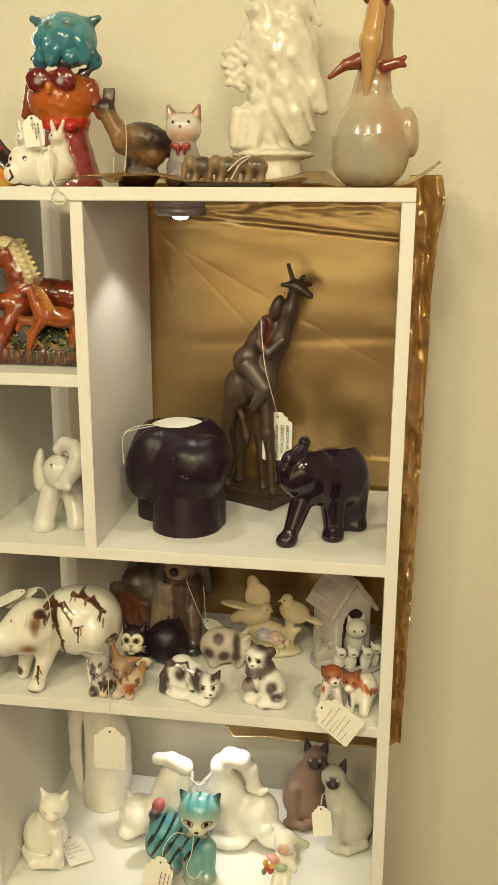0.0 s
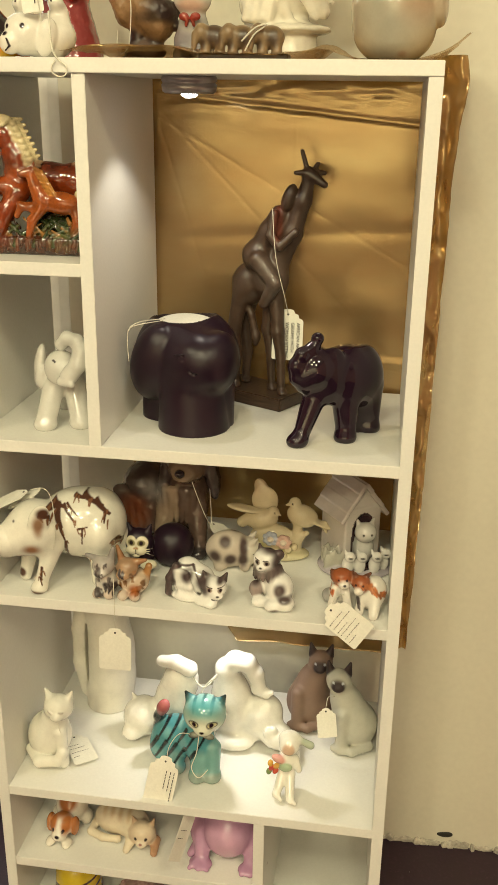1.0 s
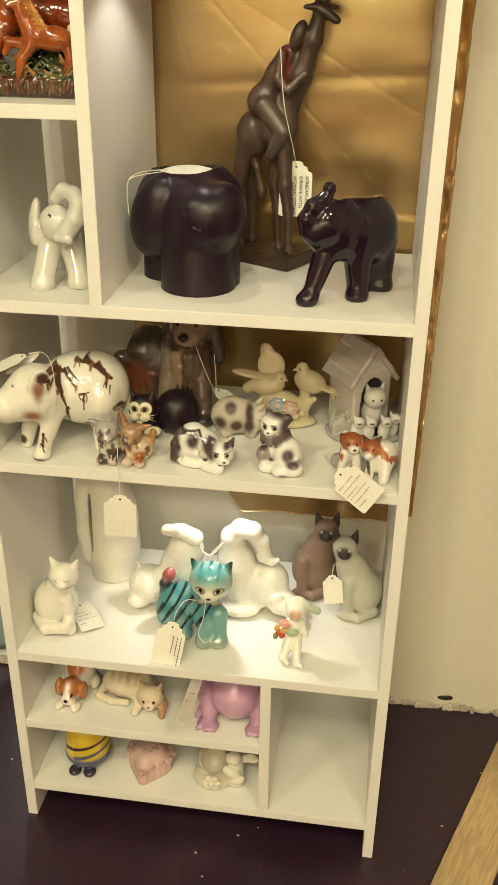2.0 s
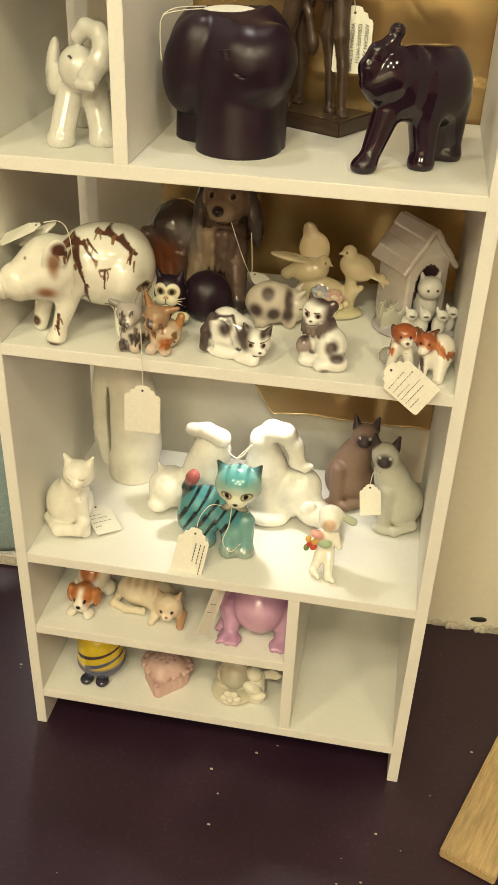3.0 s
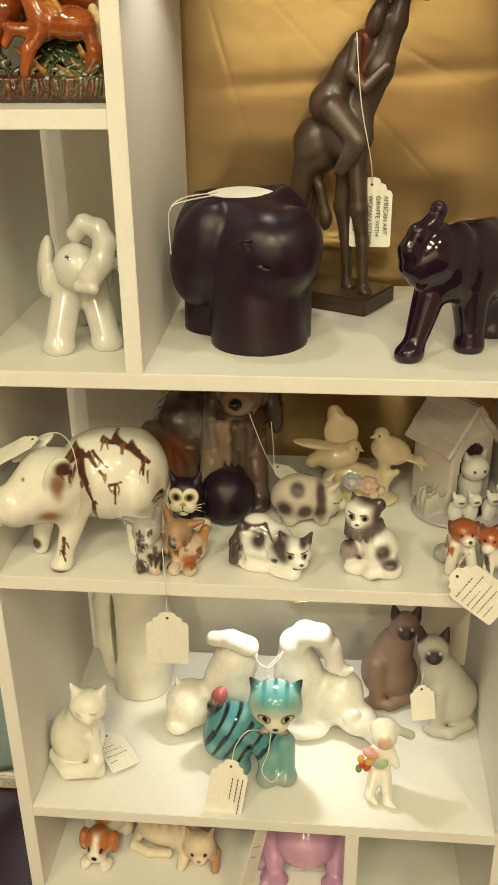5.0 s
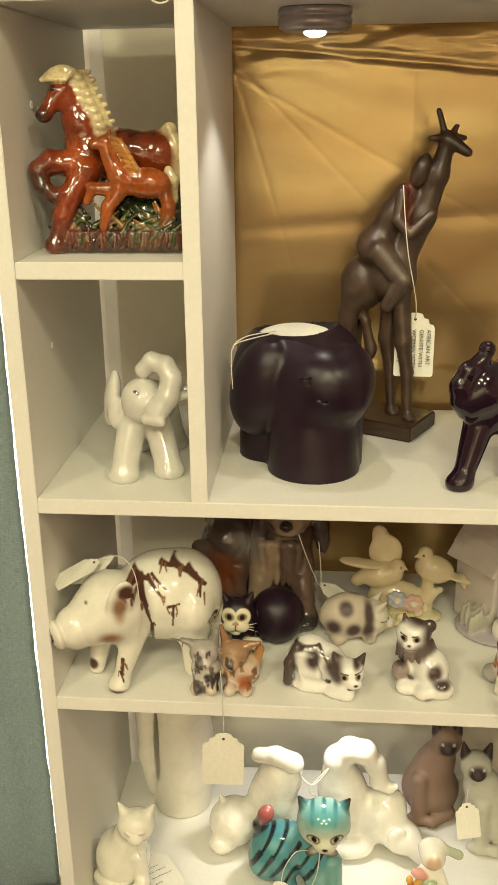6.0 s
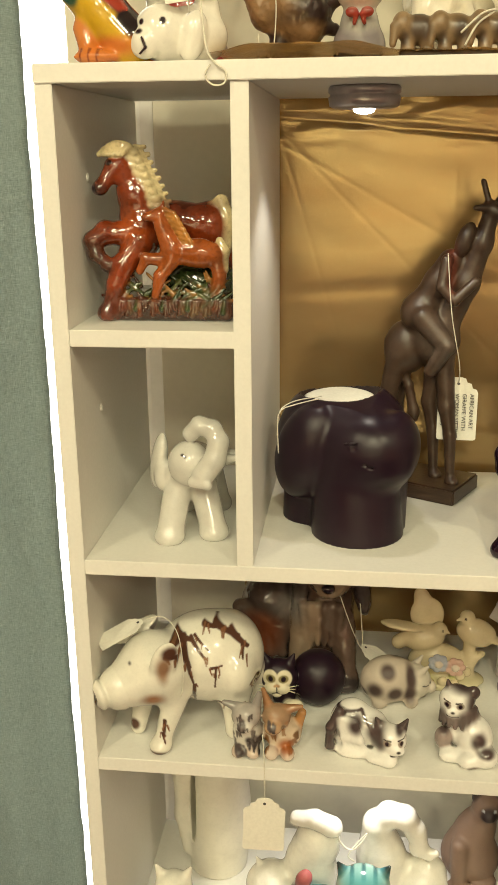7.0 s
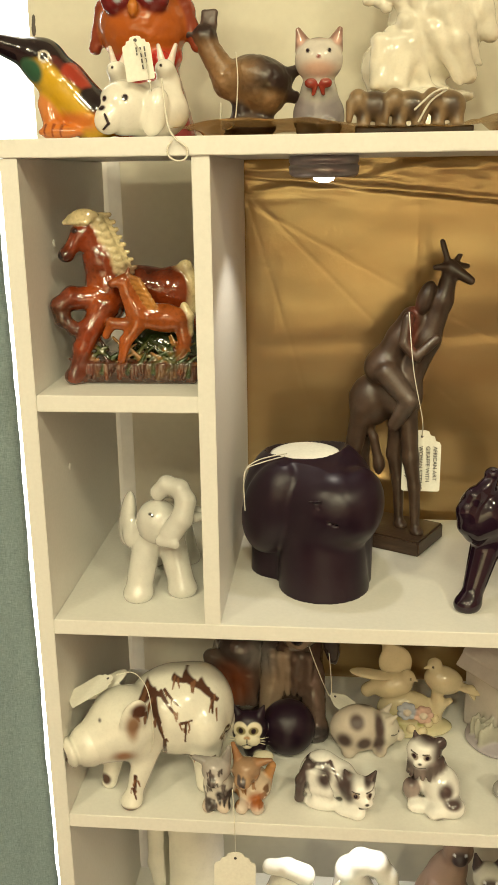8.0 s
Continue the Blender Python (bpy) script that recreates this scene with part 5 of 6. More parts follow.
def small_white_cat():
    c = Clay(0.010, (0.78, 0.76, 0.68))
    c.ball((-0.006, 0.004, 0.040), (0.036, 0.034, 0.042))
    c.ball((0.006, -0.004, 0.074), (0.022, 0.022, 0.030))
    c.ball((0.018, -0.012, 0.106), (0.024, 0.022, 0.021))
    for s in (-1, 1):
        c.limb((0.018 + s * 0.014, -0.008, 0.118), (0.018 + s * 0.022, -0.008, 0.134), 0.009, 0.002, blend=0.004)
    c.ball((0.020, -0.032, 0.100), (0.009, 0.007, 0.007), blend=0.005)
    c.chain([(-0.034, -0.006, 0.014), (-0.012, -0.034, 0.014), (0.018, -0.034, 0.018), (0.026, -0.030, 0.030)], 0.011, 0.008, blend=0.003)
    c.limb((0.020, -0.018, 0.06), (0.026, -0.026, 0.010), 0.010, 0.009, blend=0.006)
    c.chain([(0.008, -0.0325, 0.110), (0.013, -0.0345, 0.108)], 0.0012, 0.0012, (0.5, 0.46, 0.4), blend=0.002)
    c.chain([(0.026, -0.0325, 0.110), (0.031, -0.0315, 0.109)], 0.0012, 0.0012, (0.5, 0.46, 0.4), blend=0.002)
    c.build("cat_figurine", (0.062, 0.082, ROW_C), CERAMIC, steps=96, label="glossy plain white seated ceramic cat", category="figurine")


small_white_cat()


def white_pair_a():
    c = Clay(0.010, (0.80, 0.78, 0.72))
    c.ball((-0.048, -0.014, 0.040), (0.034, 0.032, 0.034))
    c.ball((-0.062, -0.036, 0.022), (0.018, 0.016, 0.014), blend=0.006)
    cat_ears(c, -0.044, -0.010, 0.066, 0.018, 0.014, None)
    c.ball((0.004, 0.0, 0.056), (0.036, 0.034, 0.062))
    c.ball((0.014, -0.002, 0.108), (0.030, 0.028, 0.036))
    c.chain([(-0.014, -0.014, 0.150), (0.010, -0.016, 0.152), (0.032, -0.016, 0.142)], 0.010, 0.014, blend=0.005)
    c.limb((0.024, -0.018, 0.05), (0.030, -0.034, 0.010), 0.014, 0.012)
    c.build("dog_figurine", (0.242, 0.172, ROW_C), CERAMIC, steps=92, label="white glazed ceramic animal with curled raised tail", category="figurine", ruffle=0.0007, group="white pair")


white_pair_a()


def white_pair_b():
    c = Clay(0.012, (0.80, 0.78, 0.72))
    c.ball((-0.026, 0.0, 0.060), (0.035, 0.032, 0.066))
    c.limb((-0.032, -0.002, 0.09), (-0.034, -0.006, 0.138), 0.028, 0.020)
    c.chain([(-0.034, -0.006, 0.140), (-0.020, -0.010, 0.158), (0.000, -0.012, 0.157), (0.014, -0.012, 0.138), (0.020, -0.014, 0.116)], 0.0175, 0.012, blend=0.006)
    c.chain([(0.018, -0.014, 0.112), (0.032, -0.017, 0.106), (0.041, -0.019, 0.110)], 0.0115, 0.0045, blend=0.004)
    c.ball((0.024, -0.004, 0.050), (0.034, 0.030, 0.044), turn=(0, 24, 0))
    c.ball((0.052, -0.022, 0.030), (0.026, 0.024, 0.022), blend=0.010)
    c.chain([(0.060, -0.030, 0.034), (0.078, -0.042, 0.020), (0.086, -0.046, 0.012)], 0.014, 0.008)
    c.ball((0.044, -0.038, 0.046), (0.010, 0.006, 0.014), turn=(0, 35, 0), blend=0.003)
    c.ball((-0.020, -0.026, 0.012), (0.034, 0.020, 0.013))
    c.build("dog_figurine", (0.368, 0.178, ROW_C), CERAMIC, steps=100, label="white glazed ceramic animal with arched neck lying down", category="figurine", ruffle=0.0003, group="white pair")


white_pair_b()


def teal_cat():
    t, dk, hd = (0.075, 0.27, 0.31), (0.012, 0.022, 0.026), (0.30, 0.46, 0.41)
    c = Clay(0.009, t)
    c.ball((-0.020, 0.010, 0.046), (0.044, 0.030, 0.036), turn=(0, -18, -10))
    c.ball((0.016, -0.006, 0.060), (0.028, 0.028, 0.040))
    c.ball((-0.040, 0.010, 0.026), (0.026, 0.028, 0.027))
    c.ball((0.032, -0.022, 0.118), (0.034, 0.030, 0.030), hd)
    for s in (-1, 1):
        c.limb((0.032 + s * 0.021, -0.016, 0.132), (0.032 + s * 0.031, -0.017, 0.150), 0.0115, 0.0022, (0.05, 0.15, 0.17), blend=0.004)
        c.paint((0.032 + s * 0.032, -0.017, 0.150), (0.008, 0.02, 0.010), dk, 0.5)
    c.ball((0.034, -0.048, 0.106), (0.014, 0.010, 0.010), (0.68, 0.66, 0.54), blend=0.006)
    c.chain([(-0.052, 0.018, 0.05), (-0.050, 0.014, 0.076), (-0.044, 0.010, 0.096)], 0.010, 0.009, dk, blend=0.004)
    c.ball((-0.042, 0.009, 0.098), (0.010, 0.009, 0.014), (0.46, 0.13, 0.14), turn=(0, 20, 0), blend=0.003)
    for x, y in ((0.020, -0.034), (0.044, -0.030), (-0.016, -0.018)):
        c.limb((x, y + 0.014, 0.05), (x + 0.002, y, 0.010), 0.013, 0.011, (0.16, 0.34, 0.33))
        c.ball((x + 0.002, y - 0.004, 0.008), (0.013, 0.014, 0.009), (0.26, 0.34, 0.30))
    rnd = random.Random(17)
    for k in range(16):
        c.paint((rnd.uniform(-0.055, 0.035), rnd.uniform(-0.03, 0.0), rnd.uniform(0.012, 0.085)), rnd.uniform(0.006, 0.012), rnd.choice(((0.16, 0.40, 0.42), (0.04, 0.20, 0.26), (0.20, 0.42, 0.40))), 0.9)
    for i, x in enumerate((-0.060, -0.044, -0.027, -0.010, 0.007)):
        c.stroke((x + 0.030, 0.084), (x + 0.012, 0.050), 0.0026, dk, 0.35, 0.03)
        c.stroke((x + 0.012, 0.052), (x - 0.008, 0.018), 0.0034, dk, 0.35, 0.03)
    for x, z in ((0.018, 0.142), (0.032, 0.145), (0.046, 0.142)):
        c.paint((x, -0.030, z), (0.0028, 0.03, 0.010), dk, 0.4)
    c.paint((0.032, -0.045, 0.140), (0.030, 0.03, 0.010), (0.10, 0.34, 0.36), 0.8)
    c.paint((0.034, -0.050, 0.107), (0.030, 0.03, 0.017), (0.62, 0.64, 0.52), 0.5)
    for s in (-1, 1):
        c.paint((0.034 + s * 0.0145, -0.05, 0.1165), (0.0085, 0.02, 0.0055), BLACK, 0.15)
        c.paint((0.034 + s * 0.0145, -0.05, 0.1162), (0.0068, 0.02, 0.0040), (0.55, 0.52, 0.30), 0.15)
        c.paint((0.034 + s * 0.0135, -0.05, 0.1165), (0.0034, 0.02, 0.0040), BLACK, 0.2)
    c.paint((0.034, -0.058, 0.107), (0.0038, 0.006, 0.0022), BLACK, 0.3)
    c.paint((0.044, -0.052, 0.098), (0.006, 0.010, 0.0022), (0.25, 0.05, 0.04), 0.4)
    for s in (-1, 1):
        c.ball((0.030 + s * 0.011, -0.040, 0.089), (0.010, 0.006, 0.0048), dk, turn=(0, s * 14, 0), blend=0.002)
    c.build("cat_figurine", (0.283, 0.100, ROW_C), CERAMIC, steps=108, label="teal striped glazed ceramic cat with black ear tips", category="figurine")


teal_cat()


def doll():
    w = (0.80, 0.78, 0.70)
    c = Clay(0.004, w)
    c.ball((0.0, 0.0, 0.048), (0.016, 0.014, 0.022))
    c.ball((0.004, -0.004, 0.084), (0.0155, 0.014, 0.016))
    c.ball((0.004, -0.012, 0.084), (0.010, 0.008, 0.011), (0.66, 0.46, 0.33), blend=0.001)
    c.limb((-0.004, -0.006, 0.032), (-0.012, -0.028, 0.010), 0.009, 0.006)
    c.limb((0.006, -0.006, 0.032), (0.010, -0.034, 0.008), 0.009, 0.006)
    c.limb((-0.012, -0.028, 0.010), (-0.004, -0.036, 0.006), 0.005, 0.003)
    c.limb((0.010, -0.034, 0.008), (0.018, -0.040, 0.006), 0.005, 0.003)
    c.limb((0.012, 0.0, 0.058), (0.020, -0.008, 0.044), 0.007, 0.005)
    c.ball((-0.012, -0.010, 0.062), (0.011, 0.007, 0.006), (0.66, 0.34, 0.29), turn=(0, 20, 0), blend=0.003)
    c.ball((0.000, -0.014, 0.050), (0.010, 0.006, 0.007), (0.36, 0.46, 0.30), blend=0.002)
    for x, z, col in ((-0.022, 0.046, (0.50, 0.05, 0.03)), (-0.016, 0.040, (0.52, 0.06, 0.03)), (-0.024, 0.054, (0.62, 0.34, 0.06)), (-0.014, 0.050, (0.64, 0.36, 0.08)), (-0.026, 0.038, (0.14, 0.20, 0.06))):
        c.ball((x, -0.012, z), (0.0052, 0.005, 0.0042), col, turn=(0, x * 3000, 0), blend=0.0015)
    c.limb((0.018, 0.004, 0.090), (0.036, 0.004, 0.082), 0.005, 0.006, (0.45, 0.50, 0.38), blend=0.003)
    c.ball((0.004, 0.004, 0.090), (0.018, 0.012, 0.015), w, blend=0.004)
    c.build("doll_figurine", (0.446, 0.070, ROW_C), CERAMIC, steps=88, label="small white hooded figurine holding red and yellow fruit", category="figurine")


doll()


def siamese(place, lean, shade, label):
    dk = (0.035, 0.020, 0.022)
    c = Clay(0.012, shade)
    c.ball((0.004, 0.004, 0.038), (0.040, 0.036, 0.042), turn=(0, 10 * lean, 0))
    c.ball((-0.004 * lean, 0.0, 0.075), (0.028, 0.027, 0.042), turn=(0, -14 * lean, 0))
    c.limb((-0.010 * lean, -0.004, 0.10), (-0.014 * lean, -0.006, 0.118), 0.018, 0.016)
    c.ball((-0.015 * lean, -0.010, 0.130), (0.020, 0.019, 0.0185), shade)
    for s in (-1, 1):
        c.limb((-0.015 * lean + s * 0.013, -0.006, 0.140), (-0.015 * lean + s * 0.018, -0.006, 0.160), 0.0085, 0.0022, dk, blend=0.002)
    c.ball((-0.015 * lean, -0.027, 0.124), (0.009, 0.007, 0.007), dk, blend=0.004)
    c.paint((-0.015 * lean, -0.034, 0.127), (0.016, 0.012, 0.016), dk, 0.35)
    for s in (-1, 1):
        c.paint((-0.015 * lean + s * 0.008, -0.029, 0.134), (0.0022, 0.005, 0.0020), (0.55, 0.58, 0.62), 0.2)
    c.chain([(0.030, -0.018, 0.012), (0.004, -0.036, 0.010), (-0.026, -0.030, 0.010)], 0.009, 0.006, blend=0.004)
    c.limb((-0.014, -0.022, 0.07), (-0.014, -0.030, 0.010), 0.012, 0.010, blend=0.006)
    c.build("cat_figurine", place, BISQUE, steps=84, label=label, category="figurine", group="siamese pair")


siamese((0.462, 0.244, ROW_C), -1.4, (0.23, 0.15, 0.11), "matt brown siamese cat with dark mask and ears")
siamese((0.540, 0.196, ROW_C), 1.6, (0.50, 0.49, 0.42), "matt grey siamese cat with dark mask and ears")


# ---- small compartments below ----
def lying_dog(place, rz, label):
    o = (0.40, 0.14, 0.04)
    c = Clay(0.006, (0.76, 0.72, 0.64))
    c.ball((0, 0.046, 0.032), (0.027, 0.028, 0.032))
    c.ball((0, 0.004, 0.028), (0.020, 0.020, 0.019))
    c.ball((0.001, -0.014, 0.020), (0.013, 0.010, 0.011), blend=0.005)
    for s in (-1, 1):
        c.ball((s * 0.021, 0.006, 0.026), (0.007, 0.012, 0.017), o, blend=0.003)
        c.ball((s * 0.014, -0.014, 0.006), (0.008, 0.012, 0.006))
        c.ball((s * 0.026, 0.046, 0.012), (0.010, 0.014, 0.012))
    c.paint((0.0, 0.020, 0.056), (0.018, 0.030, 0.018), o, 0.3)
    c.paint((0.0, -0.02, 0.034), (0.005, 0.02, 0.012), (0.76, 0.72, 0.64), 0.4)
    for s in (-1, 1):
        c.paint((s * 0.012, -0.006, 0.038), (0.009, 0.018, 0.016), o, 0.4)
    eyes(c, 0, -0.014, 0.030, 0.0085, 0.0024)
    c.paint((0.001, -0.023, 0.023), (0.004, 0.004, 0.003), BLACK, 0.3)
    c.paint((0.001, -0.022, 0.014), (0.006, 0.004, 0.001), SOOT, 0.4)
    return c.build("puppy_figurine", place, CERAMIC, rz=rz, steps=84, label=label, category="figurine")


lying_dog((0.078, 0.052, ROW_S), -4, "small lying ceramic puppy, white with orange-brown ears")


def lying_cat():
    b = (0.70, 0.62, 0.48)
    c = Clay(0.008, b)
    c.ball((-0.028, 0.020, 0.024), (0.034, 0.024, 0.025), turn=(0, 0, -15))
    c.ball((0.006, 0.012, 0.026), (0.028, 0.024, 0.026))
    c.ball((0.030, -0.012, 0.030), (0.022, 0.020, 0.020), (0.66, 0.54, 0.40))
    cat_ears(c, 0.030, -0.006, 0.044, 0.014, 0.012, (0.52, 0.36, 0.24))
    c.ball((0.032, -0.030, 0.024), (0.009, 0.007, 0.007), (0.72, 0.64, 0.52), blend=0.004)
    c.chain([(-0.058, 0.022, 0.012), (-0.062, 0.000, 0.008), (-0.040, -0.010, 0.008), (-0.014, -0.010, 0.008)], 0.007, 0.006, blend=0.003)
    c.limb((0.010, -0.010, 0.012), (0.006, -0.028, 0.006), 0.009, 0.006)
    c.limb((0.050, -0.006, 0.012), (0.052, -0.028, 0.006), 0.008, 0.006, (0.42, 0.24, 0.14))
    for x in (-0.040, -0.026, -0.012, 0.004):
        c.paint((x, 0.01, 0.048), (0.004, 0.03, 0.008), (0.58, 0.44, 0.28), 0.8)
    eyes(c, 0.031, -0.030, 0.033, 0.0085, 0.0024)
    c.paint((0.032, -0.037, 0.027), (0.003, 0.004, 0.002), (0.3, 0.12, 0.1), 0.3)
    c.build("cat_figurine", (0.185, 0.068, ROW_S), SATIN, steps=88, label="small beige cat figurine lying down", category="figurine", ruffle=0.0005)


lying_cat()


def frog():
    c = Clay(0.010, (0.47, 0.26, 0.42))
    c.ball((0.0, 0.010, 0.054), (0.046, 0.044, 0.050))
    c.ball((0.0, -0.016, 0.046), (0.040, 0.036, 0.040))
    c.ball((0.0, -0.004, 0.092), (0.032, 0.030, 0.018))
    for s in (-1, 1):
        c.ball((s * 0.018, -0.012, 0.106), (0.010, 0.010, 0.009), blend=0.004)
        c.ball((s * 0.046, 0.006, 0.034), (0.016, 0.032, 0.034), turn=(0, s * 12, s * 15), blend=0.005)
        c.chain([(s * 0.044, -0.010, 0.040), (s * 0.040, -0.032, 0.014)], 0.016, 0.012, blend=0.008)
        # broad webbed foot with raised toes
        c.ball((s * 0.040, -0.046, 0.005), (0.019, 0.015, 0.006), turn=(0, 0, s * 12), blend=0.006)
        for k in (-1, 0, 1):
            c.limb((s * 0.038, -0.034, 0.012), (s * 0.042 + 0.014 * k, -0.058, 0.004), 0.0062, 0.0034, blend=0.004)
        c.limb((s * 0.050, -0.012, 0.010), (s * 0.060, -0.028, 0.004), 0.011, 0.006, blend=0.005)
    c.paint((0, -0.04, 0.044), (0.026, 0.02, 0.026), (0.60, 0.36, 0.50), 0.8)
    c.build("frog_figurine", (0.356, 0.080, ROW_S), CERAMIC, steps=92, label="glossy mauve pink ceramic frog sitting upright", category="figurine")


frog()


# a plain rounded form in place of a character figurine
def yellow_figurine():
    y, bl, dk = (0.62, 0.46, 0.03), (0.085, 0.095, 0.17), (0.05, 0.03, 0.04)
    c = Clay(0.003, y)
    c.limb((0.002, 0.010, 0.040), (0.002, 0.010, 0.070), 0.039, 0.037)
    c.ball((0.002, 0.010, 0.026), (0.0405, 0.040, 0.024), bl, blend=0.002)
    for s in (-1, 1):
        c.ball((0.000 + s * 0.013, -0.024, 0.006), (0.011, 0.012, 0.007), (0.03, 0.03, 0.05))
    c.stroke((-0.034, 0.050), (0.040, 0.068), 0.0042, dk, 0.25, 0.03)
    c.stroke((-0.010, 0.036), (0.040, 0.050), 0.0046, bl, 0.25, 0.03)
    c.build("plain_figurine", (0.094, 0.056, ROW_D), CERAMIC, steps=96, label="plain rounded yellow and blue ceramic figurine with dark straps", category="ornament")


yellow_figurine()


def heart_box():
    p, d = (0.62, 0.43, 0.40), (0.48, 0.29, 0.28)
    c = Clay(0.006, p)

    def heart(t, k):
        return 0.0026 * k * 16 * math.sin(t) ** 3, -0.0026 * k * -(13 * math.cos(t) - 5 * math.cos(2 * t) - 2 * math.cos(3 * t) - math.cos(4 * t))
    for i in range(26):
        x, y = heart(i / 26 * 2 * math.pi, 0.78)
        c.limb((x, y, 0.004), (x, y, 0.026), 0.0065, 0.0065)
        c.limb((x * 0.5, y * 0.5, 0.004), (x * 0.5, y * 0.5, 0.030), 0.016, 0.014)
    for i in range(40):
        x, y = heart(i / 40 * 2 * math.pi, 0.95)
        c.ball((x, y, 0.029 + 0.0015 * (i % 2)), (0.0048, 0.0048, 0.0035), d if i % 2 else p, blend=0.002)
    c.ball((0, 0.004, 0.038), (0.022, 0.021, 0.010), p)
    for i in range(14):
        a = i * 2.4
        c.ball((0.0042 * math.sqrt(i) * math.cos(a), 0.004 + 0.004 * math.sqrt(i) * math.sin(a), 0.046), 0.0034, d, blend=0.001)
    c.build("heart_box", (0.206, 0.062, ROW_D), BISQUE, rz=-6, steps=92, label="dusty pink heart-shaped trinket box with ruffled lid", category="box")


heart_box()


def shell_dish():
    w = (0.74, 0.71, 0.60)
    c = Clay(0.004, w)
    c.ball((-0.012, 0.0, 0.010), (0.036, 0.034, 0.012), (0.62, 0.58, 0.46))
    c.ball((-0.014, 0.012, 0.034), (0.030, 0.026, 0.030), (0.60, 0.55, 0.42))
    c.ball((-0.012, -0.006, 0.046), (0.024, 0.022, 0.026), (0.50, 0.46, 0.38), cut=True)
    for i in range(6):
        a = i * math.pi / 3
        c.ball((-0.012 + 0.010 * math.cos(a), -0.030, 0.020 + 0.010 * math.sin(a)), (0.007, 0.005, 0.006), blend=0.001)
    c.ball((-0.012, -0.035, 0.020), 0.005, blend=0.001)
    c.limb((0.026, -0.006, 0.008), (0.026, -0.004, 0.052), 0.014, 0.012)
    c.ball((0.022, -0.010, 0.062), (0.013, 0.013, 0.012))
    c.ball((0.020, -0.020, 0.040), (0.016, 0.010, 0.009), turn=(0, 25, 0))
    c.ball((0.030, -0.022, 0.026), (0.014, 0.009, 0.008), turn=(0, -15, 0))
    for k in range(4):
        c.ball((0.042 + 0.004 * k, 0.002, 0.050 + 0.006 * (k % 2)), (0.012, 0.004, 0.006), turn=(0, -30 + 20 * k, 0), blend=0.002)
    c.build("flower_dish", (0.334, 0.058, ROW_D), CERAMIC, steps=88, label="cream ceramic dish with modelled flowers and bird", category="ornament")


shell_dish()


# ---- top of the unit ----
def toucan():
    y, ink = (0.60, 0.36, 0.02), (0.014, 0.008, 0.010)
    c = Clay(0.006, y)
    c.chain([(0.034, 0.004, 0.020), (0.010, 0.004, 0.046), (-0.006, 0.004, 0.064)], 0.023, 0.020, y)
    c.ball((-0.010, 0.002, 0.070), (0.020, 0.018, 0.018), ink)
    c.limb((-0.020, -0.002, 0.074), (-0.056, -0.006, 0.086), 0.013, 0.007, ink)
    c.limb((0.036, 0.006, 0.020), (0.062, 0.010, 0.006), 0.013, 0.006, (0.44, 0.12, 0.02))
    c.limb((-0.004, -0.004, 0.030), (0.002, -0.010, 0.006), 0.010, 0.008, (0.62, 0.22, 0.06))
    c.ball((0.008, -0.014, 0.006), (0.020, 0.010, 0.006), (0.6, 0.2, 0.05))
    c.stroke((0.002, 0.088), (0.066, 0.018), 0.017, (0.10, 0.02, 0.016), 0.2, 0.1)
    c.stroke((0.012, 0.082), (0.062, 0.026), 0.011, ink, 0.3, 0.1)
    c.stroke((0.020, 0.058), (0.034, 0.044), 0.007, (0.34, 0.04, 0.02), 0.3, 0.1)
    c.stroke((0.036, 0.036), (0.060, 0.006), 0.008, ink, 0.3, 0.1)
    c.stroke((-0.022, 0.080), (0.008, 0.078), 0.013, ink, 0.2, 0.1)
    c.paint((-0.018, -0.020, 0.056), (0.014, 0.016, 0.013), (0.03, 0.11, 0.06), 0.2)
    c.paint((0.020, -0.02, 0.014), (0.030, 0.03, 0.008), (0.58, 0.17, 0.03), 0.6)
    for x in (-0.004, 0.004, 0.012):
        c.stroke((x, 0.012), (x - 0.001, 0.002), 0.0013, (0.25, 0.06, 0.02), 0.4, 0.0)
    c.paint((-0.002, -0.016, 0.070), (0.0050, 0.008, 0.0050), (0.7, 0.65, 0.55), 0.12)
    c.paint((-0.002, -0.017, 0.070), (0.0034, 0.009, 0.0034), ink, 0.15)
    c.build("toucan_figurine", (0.046, 0.030, TOP), CERAMIC, steps=92, label="glazed black, yellow and red toucan on shelf edge", category="figurine")


toucan()


